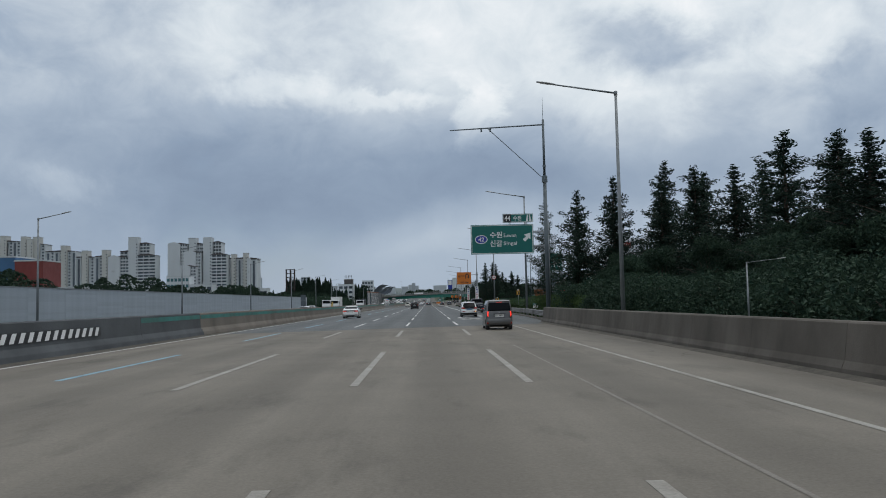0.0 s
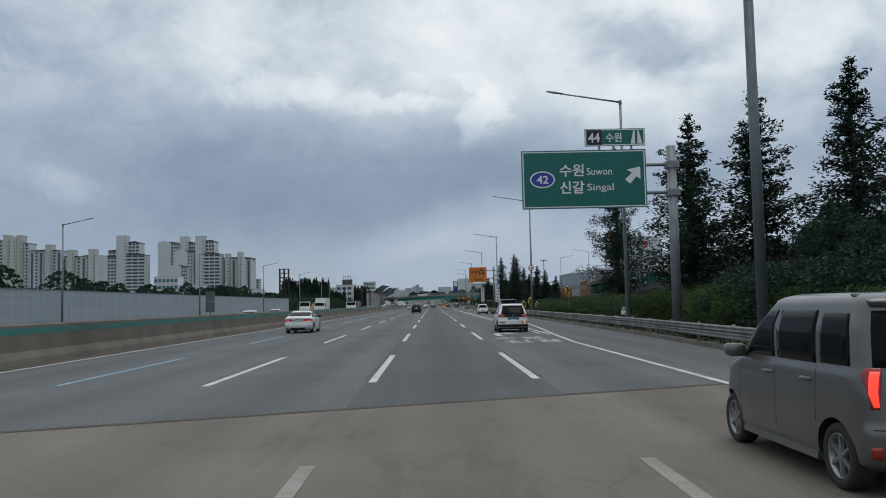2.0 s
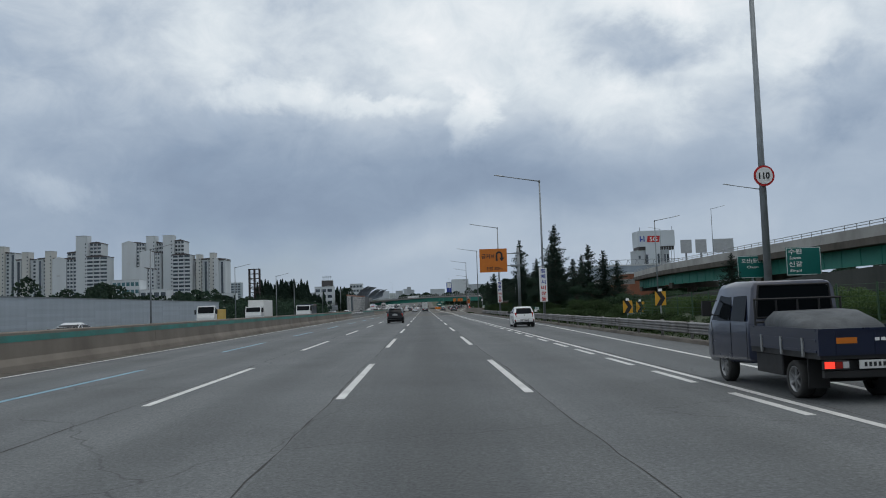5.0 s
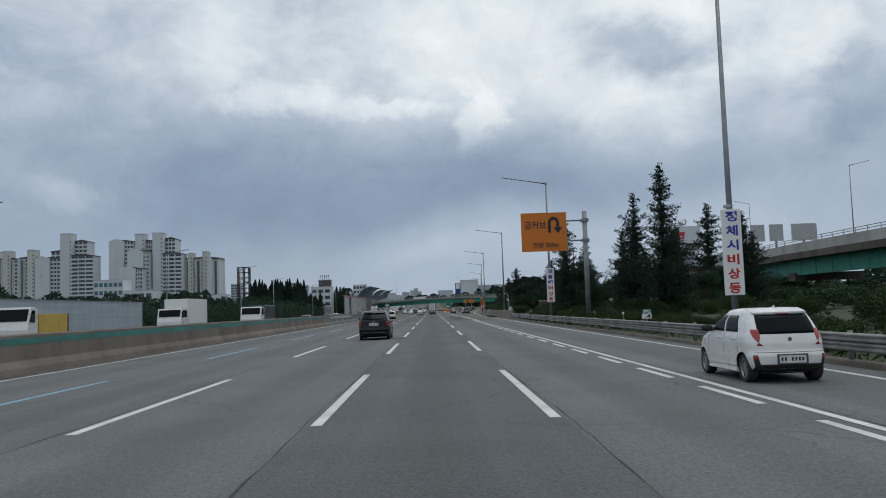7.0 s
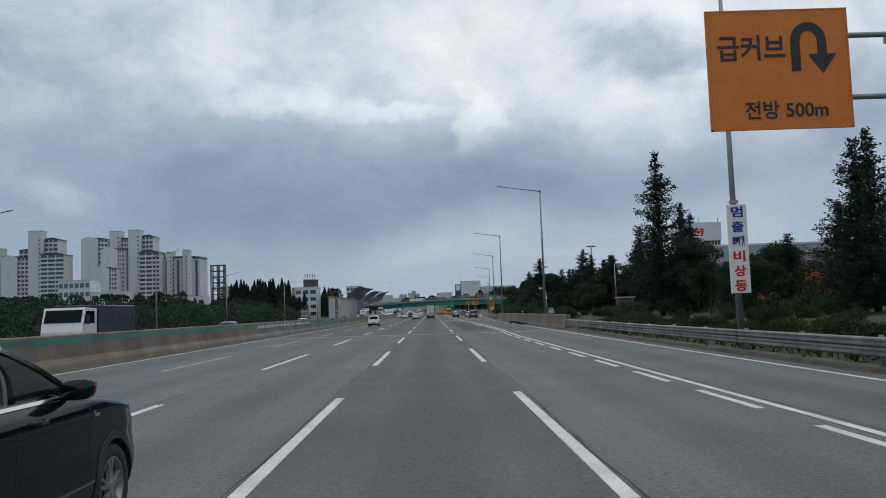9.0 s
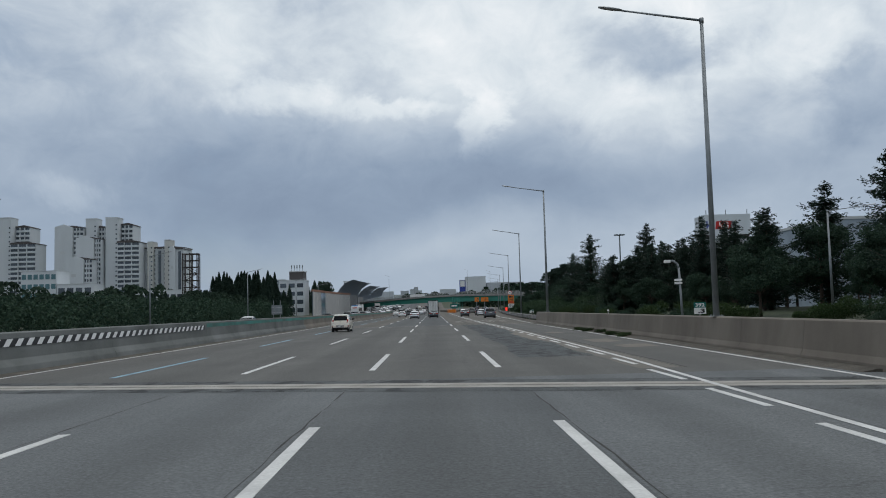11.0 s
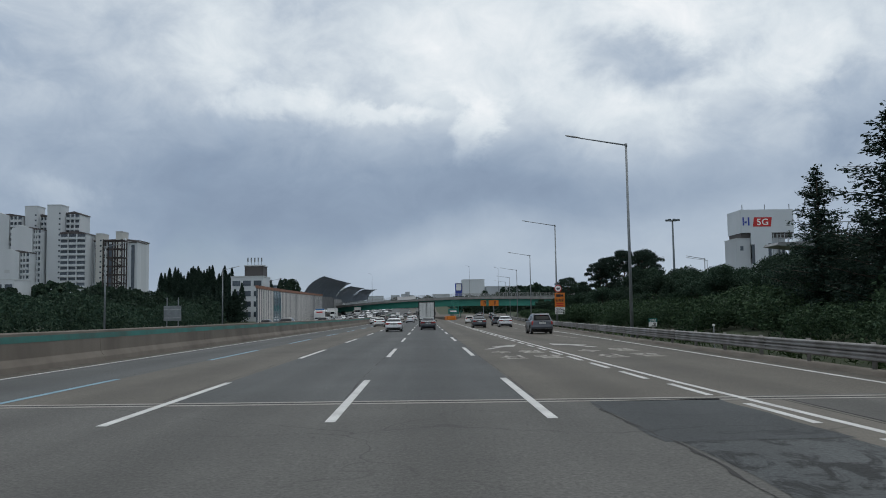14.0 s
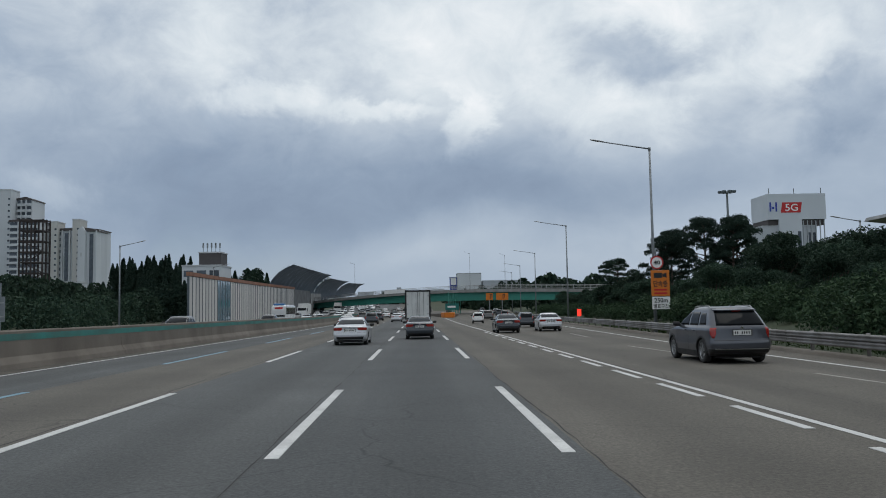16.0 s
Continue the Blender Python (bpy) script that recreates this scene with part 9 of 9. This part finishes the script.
# the tall white building with a sign, the light mast, the station canopy, brick hall
HALL = surface("pale hall cladding", (0.46, 0.49, 0.52), (0.40, 0.43, 0.46), 0.6, 0.05, 2.0, 0, 0.0, 0.05)
hall = block("sign_building", "tall white building carrying a large advertising panel", 163.5, 189.0, 728, 745, 39.2, HALL, 0, 0)
bm = bmesh.new()
box(bm, -10.6, 17.4, -1.5, 17.5, 42.2, 54.4)
box(bm, -5.4, 5.6, -1.5, 0.4, 24.0, 42.2)
# The panel's white is greyed and blued to paint haze over it.
part("sign_box", bm, surface("hazy white panel", (0.56, 0.60, 0.64), (0.52, 0.56, 0.60), 0.6, 0.1, 2.0, 0, 0.0, 0.03), hall, "white advertising panel")
# A solid dark block, set back, stands for the recessed window band.
bm = bmesh.new()
box(bm, -10.2, 17.0, -0.4, 17.0, 39.6, 42.2)
part("roof_gap", bm, ROOF_DARK, hall, "dark recessed band under the panel")
for k, (x, z0, z1) in enumerate(((-4.6, 26.0, 36.0), (4.2, 26.0, 36.5), (-10.0, 33.0, 35.4), (9.4, 30.0, 36.0), (11.8, 30.0, 36.0))):
    bm = bmesh.new()
    box(bm, x - 0.8, x + 0.8, -1.62 if k < 2 else -0.1, 0.02, z0, z1)
    part("window", bm, APT_GLASS, hall)
for k in range(6):
    bm = bmesh.new()
    box(bm, 6.4 + 2.0 * k, 6.8 + 2.0 * k, -0.9, -0.5, 30.0, 41.6)
    part("column", bm, HALL, hall)
shape("logo_panel", [(-4.3, 45.4), (5.2, 45.4), (6.0, 50.3), (-3.5, 50.3)], -1.52, SIGN_RED, hall, 0.05)
bm = bmesh.new()
box(bm, -9.6, -8.8, -1.6, -1.5, 46.0, 50.4)
box(bm, -8.6, -7.4, -1.6, -1.5, 47.2, 48.2)
box(bm, -6.8, -6.0, -1.6, -1.5, 46.0, 50.4)
part("logo_shape", bm, SIGN_BLUE, hall)
writing("writing", "5G", 4.0, (0.9, -1.6, 47.85), SIGN_WHITE, hall, 6.0, 3.4, 0.05)
for x in (-9, 3, 16):
    bm = bmesh.new()
    rod(bm, (x, 0, 54.4), (x, 0, 57.2), 0.22, n=6)
    part("aerial", bm, POLE, hall)
high = thing("light_mast", "tall mast with a ring of floodlights", "street lamp", at=pose(64.6, 512, 0))
bm = bmesh.new()
rod(bm, (0, 0, 0), (0, 0, 25.6), 0.4, 0.2, 12)
part("pole", bm, POLE_DARK, high, smooth=True)
for k in range(8):
    bm = bmesh.new()
    a = 2 * math.pi * k / 8
    rod(bm, (0, 0, 25.2), (1.5 * math.cos(a), 1.5 * math.sin(a), 25.5), 0.07, n=5)
    box(bm, 1.5 * math.cos(a) - 0.35, 1.5 * math.cos(a) + 0.35, 1.5 * math.sin(a) - 0.3, 1.5 * math.sin(a) + 0.3, 25.3, 25.65)
    part("floodlight", bm, POLE_DARK, high)
station = thing("elevated_walkway", "long grey elevated walkway with rails and steel frames above the slope", "footbridge", at=pose(3.3, 468, 0.8))
DECK_GREY = surface("walkway sheet", (0.20, 0.21, 0.215), (0.14, 0.145, 0.15), 0.5, 0.4, 20.0, 0.2, 0.0, 0.06)
bm = bmesh.new()
prism(bm, [(69.5, 14.3), (70.0, 14.9), (112.0, 15.6), (112.0, 13.4), (84.0, 12.7)], 1, 0.0, 7.0)
part("deck", bm, DECK_GREY, station)
bm = bmesh.new()
prism(bm, [(74.0, 15.0), (77.0, 16.4), (112.0, 16.9), (112.0, 15.7), (77.0, 15.1)], 1, 1.0, 6.0)
part("side_panel", bm, APT_HAZE, station)
for k in range(22):
    bm = bmesh.new()
    x = 69.9 + 1.9 * k
    z = 14.9 + 0.0167 * (x - 70)
    rod(bm, (x, 0.1, z), (x, 0.1, z + 1.6), 0.05, n=5)
    for d in (0.8, 1.6):
        rod(bm, (x, 0.1, z + d), (x + 1.9, 0.1, z + d + 0.03), 0.05, n=5)
    part("railing", bm, POLE, station)
for k in range(8):
    bm = bmesh.new()
    x = 80.0 + 4.0 * k
    rod(bm, (x, 0.6, 15.1), (x + 1.2, 0.6, 19.0), 0.12, n=6)
    rod(bm, (x + 1.2, 0.6, 19.0), (x + 5.2, 0.6, 19.1), 0.12, n=6)
    rod(bm, (x + 1.2, 0.6, 19.0), (x + 3.4, 0.6, 15.2), 0.08, n=6)
    part("frame", bm, POLE, station)
for x in (84.0, 100.0):
    for sgn in (1, -1):
        bm = bmesh.new()
        rod(bm, (x, 3, 0), (x, 3, 8.0), 0.5, n=10)
        rod(bm, (x, 3, 8.0), (x + 2.2 * sgn, 3, 12.9), 0.4, 0.35, n=10)
        part("column", bm, POLE_DARK, station)
block("brick_hall", "red-brown hall with a blue-grey roof behind the trees", 50.8, 60.5, 300, 320, 8.2, surface("red-brown render", (0.22, 0.085, 0.045), None, 0.8, 0.5, 20.0, 0, 0.0, 0.1), 0, 0)
block("factory", "pale blue-grey factory hall behind the trees", 50.0, 84.0, 330, 360, 11.4, surface("blue-grey cladding", (0.30, 0.36, 0.42), None, 0.6, 0.4, 20.0, 0, 0.0, 0.05), 0, 0)


# ramp road signs
def post_sign(x0, x1, y, z0, z1, words, label, poles=1):
    ob = thing("direction_sign", label, "road sign", "ramp direction signs", at=pose(0, y, 0))
    board(ob, x0, x1, 0.0, z0, z1, SIGN_GREEN, SIGN_WHITE, inset=0.04)
    for k in range(poles):
        bm = bmesh.new()
        x = x0 + (x1 - x0) * (k + 1) / (poles + 1)
        rod(bm, (x, 0.2, -0.3), (x, 0.2, z1 - 0.1), 0.12, n=10)
        part("pole", bm, POLE, ob)
    for text, x, z, w, h in words:
        writing("writing", text, 0.5, (x, -0.012, z), SIGN_WHITE, ob, w, h, 0.008)
    return ob


big_sign = post_sign(18.04, 20.80, 121.3, 6.02, 8.88, [("오산", 18.62, 8.12, 0.66, 0.36), ("Osan", 18.60, 7.74, 0.55, 0.25), ("동탄", 18.64, 7.22, 0.68, 0.38), ("Dongtan", 18.72, 6.74, 0.84, 0.26), ("수원", 20.30, 8.10, 0.66, 0.36), ("Suwon", 20.30, 7.70, 0.66, 0.25), ("신갈", 20.36, 7.18, 0.68, 0.38), ("Singal", 20.34, 6.72, 0.66, 0.28)], "green ramp direction sign with a forked white arrow", 0)
shape("arrow", [(19.42, 6.38), (19.62, 6.38), (19.62, 7.02), (19.74, 7.20), (19.84, 7.22), (19.84, 7.10), (20.06, 7.32), (19.84, 7.54), (19.84, 7.42), (19.68, 7.40), (19.60, 7.32), (19.60, 7.74), (19.44, 8.00), (19.26, 8.02), (19.26, 8.16), (19.02, 7.92), (19.26, 7.70), (19.26, 7.82), (19.36, 7.80), (19.42, 7.66)], -0.006, SIGN_WHITE, big_sign)
shape("route_panel", [(18.36, 8.40), (18.74, 8.40), (18.74, 8.78), (18.36, 8.78)], -0.006, SIGN_ORANGE, big_sign)
for z in (7.0, 8.25):
    bm = bmesh.new()
    rod(bm, (20.4, 0.16, z), (21.7, 0.16, z), 0.08, n=10)
    part("arm", bm, POLE, big_sign)
    bm = bmesh.new()
    box(bm, 21.62, 22.18, -0.05, 0.5, z - 0.14, z + 0.14)
    part("clamp", bm, POLE, big_sign)
bm = bmesh.new()
rod(bm, (21.9, 0.25, -0.2), (21.9, 0.25, 8.85), 0.22, 0.20, 16)
part("pole", bm, POLE, big_sign, smooth=True)
bm = bmesh.new()
prism(bm, [(-0.55, 8.95), (0.45, 9.40), (0.43, 9.46), (-0.57, 9.01)], 1, -0.1, 0.9)
bmesh.ops.translate(bm, verts=bm.verts, vec=(21.75, -0.15, 0))
part("solar_panel", bm, SIGN_BLACK, big_sign, "tilted dark solar panel")
limit = thing("speed_display", "black electronic speed sign with a red ring and white thirty", "road sign", at=pose(20.67, 121.0, 0))
bm = bmesh.new()
box(bm, -0.48, 0.48, 0.0, 0.16, 2.78, 3.76)
part("housing", bm, SIGN_BLACK, limit, bevel=0.03)
for r, mat, d in ((0.44, SIGN_RED, 0.004), (0.34, SIGN_BLACK, 0.014)):
    bm = bmesh.new()
    rod(bm, (0, 0, 3.27), (0, -d - 0.01, 3.27), r, n=28)
    part("ring" if mat is SIGN_RED else "face", bm, mat, limit)
writing("writing", "30", 0.4, (0, -0.03, 3.27), SIGN_WHITE, limit, 0.46, 0.34, 0.012)
bm = bmesh.new()
rod(bm, (0, 0.22, 0.0), (0, 0.22, 3.6), 0.07, n=10)
part("post", bm, POLE, limit)
post_sign(37.0, 40.6, 193.0, 3.8, 6.45, [("오산(동탄)", 38.8, 5.8, 2.6, 0.6), ("Osan", 38.8, 5.1, 1.4, 0.3)], "green ramp sign below the bridge", 1)
post_sign(34.6, 38.0, 174.4, 3.5, 6.2, [("수원", 35.5, 5.8, 1.3, 0.5), ("Suwon", 35.5, 5.2, 1.1, 0.3), ("신갈", 35.5, 4.6, 1.3, 0.5), ("Singal", 35.5, 3.95, 1.1, 0.3)], "green ramp sign below the bridge", 1)
for x, w in ((70.0, 3.0), (74.0, 3.0), (80.0, 5.5)):
    ob = thing("gantry_sign", "grey back of a large road sign on a gantry", "road sign", "sign backs", at=pose(x, 314.5, 0))
    bm = bmesh.new()
    box(bm, -w / 2, w / 2, 0, 0.08, 13.6, 17.2)
    part("panel", bm, SIGN_BACK, ob)
    bm = bmesh.new()
    rod(bm, (0, 0.3, -0.2), (0, 0.3, 15.6), 0.25, n=10)
    part("pole", bm, POLE, ob)

# orange signs and the gore at the far exit
for x, y, w in ((15.3, 520.0, 1.5), (18.1, 520.6, 2.6)):
    ob = thing("bend_sign", "orange bend warning sign by the far exit", "road sign", "far warning signs", at=pose(x, y, grade(y)))
    bm = bmesh.new()
    box(bm, -w / 2, w / 2, 0, 0.06, 3.6, 5.1)
    part("panel", bm, SIGN_ORANGE, ob)
    bm = bmesh.new()
    box(bm, 0.1, 0.24, -0.02, 0.0, 3.8, 4.9)
    box(bm, 0.24, 0.46, -0.02, 0.0, 4.74, 4.9)
    box(bm, 0.46, 0.6, -0.02, 0.0, 4.1, 4.9)
    part("bend_symbol", bm, SIGN_BLACK, ob)
    bm = bmesh.new()
    rod(bm, (0, 0.2, -0.2), (0, 0.2, 4.8), 0.11, n=8)
    part("pole", bm, POLE, ob)
gore = thing("gore_cushion", "orange crash cushion at the exit gore", "crash barrier", at=pose(6.6, 520.0, grade(520)))
bm = bmesh.new()
prism(bm, [(-1.0, 0.0), (1.0, 0.0), (1.6, 6.0), (-1.6, 6.0)], 2, 0.0, 1.1)
part("drum_row", bm, SIGN_ORANGE, gore, bevel=0.1)
bm = bmesh.new()
loft(bm, [[(x, y, z) for x, z in ((-w, -0.1), (w, -0.1), (w, 0.8), (-w, 0.8))] for y, w in ((6.2, 1.6), (40.0, 4.0))])
part("island", bm, CONCRETE, gore)
ob = thing("lane_beacon", "red lit lamp board beside the exit lane", "beacon", at=pose(18.3, 437.0, 0))
bm = bmesh.new()
rod(bm, (0, 0, 0), (0, 0, 0.9), 0.05, n=8)
part("post", bm, POLE, ob)
bm = bmesh.new()
box(bm, -0.22, 0.22, -0.06, 0.06, 0.9, 1.7)
part("lamp", bm, LIT_RED, ob, "lit red lamp")

# what stands on the bridge and in the gore
bm = bmesh.new()
loft(bm, [[span_point(s, o, deck_z(s) + z) for o, z in ((-5.15, 0.1), (-5.0, 0.1), (-5.0, 1.2), (-5.15, 1.2))] for s in (0.33, 0.36, 0.39)])
part("rail_panel", bm, SIGN_WHITE, bridge, "pale panel on the bridge rail")
for s, top in ((0.235, 10.5), (0.55, 10.0), (0.63, 9.0)):
    x, y, z = span_point(s, -4.3, deck_z(s) + 0.2)
    copy_thing(first, pose(x, y, z, 0, 0, 40) @ Matrix.Diagonal((0.5, 0.5, top / 12.1, 1)))
for k in range(7):
    x, y = 7.0 + 0.9 * k, 532.0 + 9.0 * k
    ob = thing("gore_post", "slim green post on the exit gore", "post", "gore posts", at=pose(x, y, grade(y)))
    bm = bmesh.new()
    rod(bm, (0, 0, 0), (0, 0, 5.6), 0.1, n=8)
    part("shaft", bm, GREEN_STEEL, ob)
ob = thing("direction_sign", "small green sign at the exit gore", "road sign", at=pose(7.6, 529.0, grade(529)))
bm = bmesh.new()
box(bm, -1.5, 1.5, 0, 0.06, 1.6, 3.0)
part("panel", bm, SIGN_GREEN, ob)
bm = bmesh.new()
rod(bm, (0, 0.1, 0), (0, 0.1, 2.6), 0.08, n=8)
part("pole", bm, POLE, ob)
bm = bmesh.new()
box(bm, -1.0, 0.8, -0.01, 0, 2.1, 2.5)
part("lettering_bar", bm, SIGN_WHITE, ob)

# far town and hills
# The hills' haze lies in this pale bluish colour.
HILL = surface("far wooded hill", (0.10, 0.125, 0.125), (0.125, 0.15, 0.15), 1.0, 0.004, 0.05, 0, 0.0, 0.1)
bm = bmesh.new()
xs = np.linspace(-2200, 2200, 90)
ridge = [26 + 26 * noise.fractal(Vector((x * 0.0022, 1.7, 0.3)), 1.0, 2.0, 5) + 14 * math.exp(-((x + 160) / 240) ** 2) for x in xs]
rows = [[bm.verts.new((x, y, max(2.0, h * f))) for x, h in zip(xs, ridge)] for y, f in ((2300, 0.05), (2450, 0.7), (2600, 1.0), (2900, 0.2))]
for r, s in zip(rows, rows[1:]):
    for k in range(len(xs) - 1):
        bm.faces.new((r[k], r[k + 1], s[k + 1], s[k]))
tagged(part("backdrop_hills", bm, HILL, smooth=True), "low hazy wooded hills on the horizon", "hills", kind="structure")
# Atmospheric haze is mixed into this wall colour: paler and bluer.
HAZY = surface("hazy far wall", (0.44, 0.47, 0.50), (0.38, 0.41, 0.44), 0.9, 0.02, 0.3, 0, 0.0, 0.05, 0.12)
rnd = random.Random(8)
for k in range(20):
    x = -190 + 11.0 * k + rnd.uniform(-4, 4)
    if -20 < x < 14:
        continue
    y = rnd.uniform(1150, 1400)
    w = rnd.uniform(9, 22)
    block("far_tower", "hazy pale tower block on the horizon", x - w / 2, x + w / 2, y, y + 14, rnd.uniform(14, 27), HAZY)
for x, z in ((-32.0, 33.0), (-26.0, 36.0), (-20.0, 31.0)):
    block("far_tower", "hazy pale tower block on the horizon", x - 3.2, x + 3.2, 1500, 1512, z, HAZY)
block("far_hall", "pale hall with a blue sign beyond the bridge", 27.0, 43.0, 900, 920, 27.0, APT_WHITE)
block("far_hall", "blue-edged sign box beyond the bridge", 21.8, 26.6, 902, 906, 24.6, SIGN_BLUE)
block("far_sign", "white board in a blue frame beyond the bridge", 22.4, 26.0, 901.4, 901.9, 24.0, SIGN_WHITE, z0=19.5)
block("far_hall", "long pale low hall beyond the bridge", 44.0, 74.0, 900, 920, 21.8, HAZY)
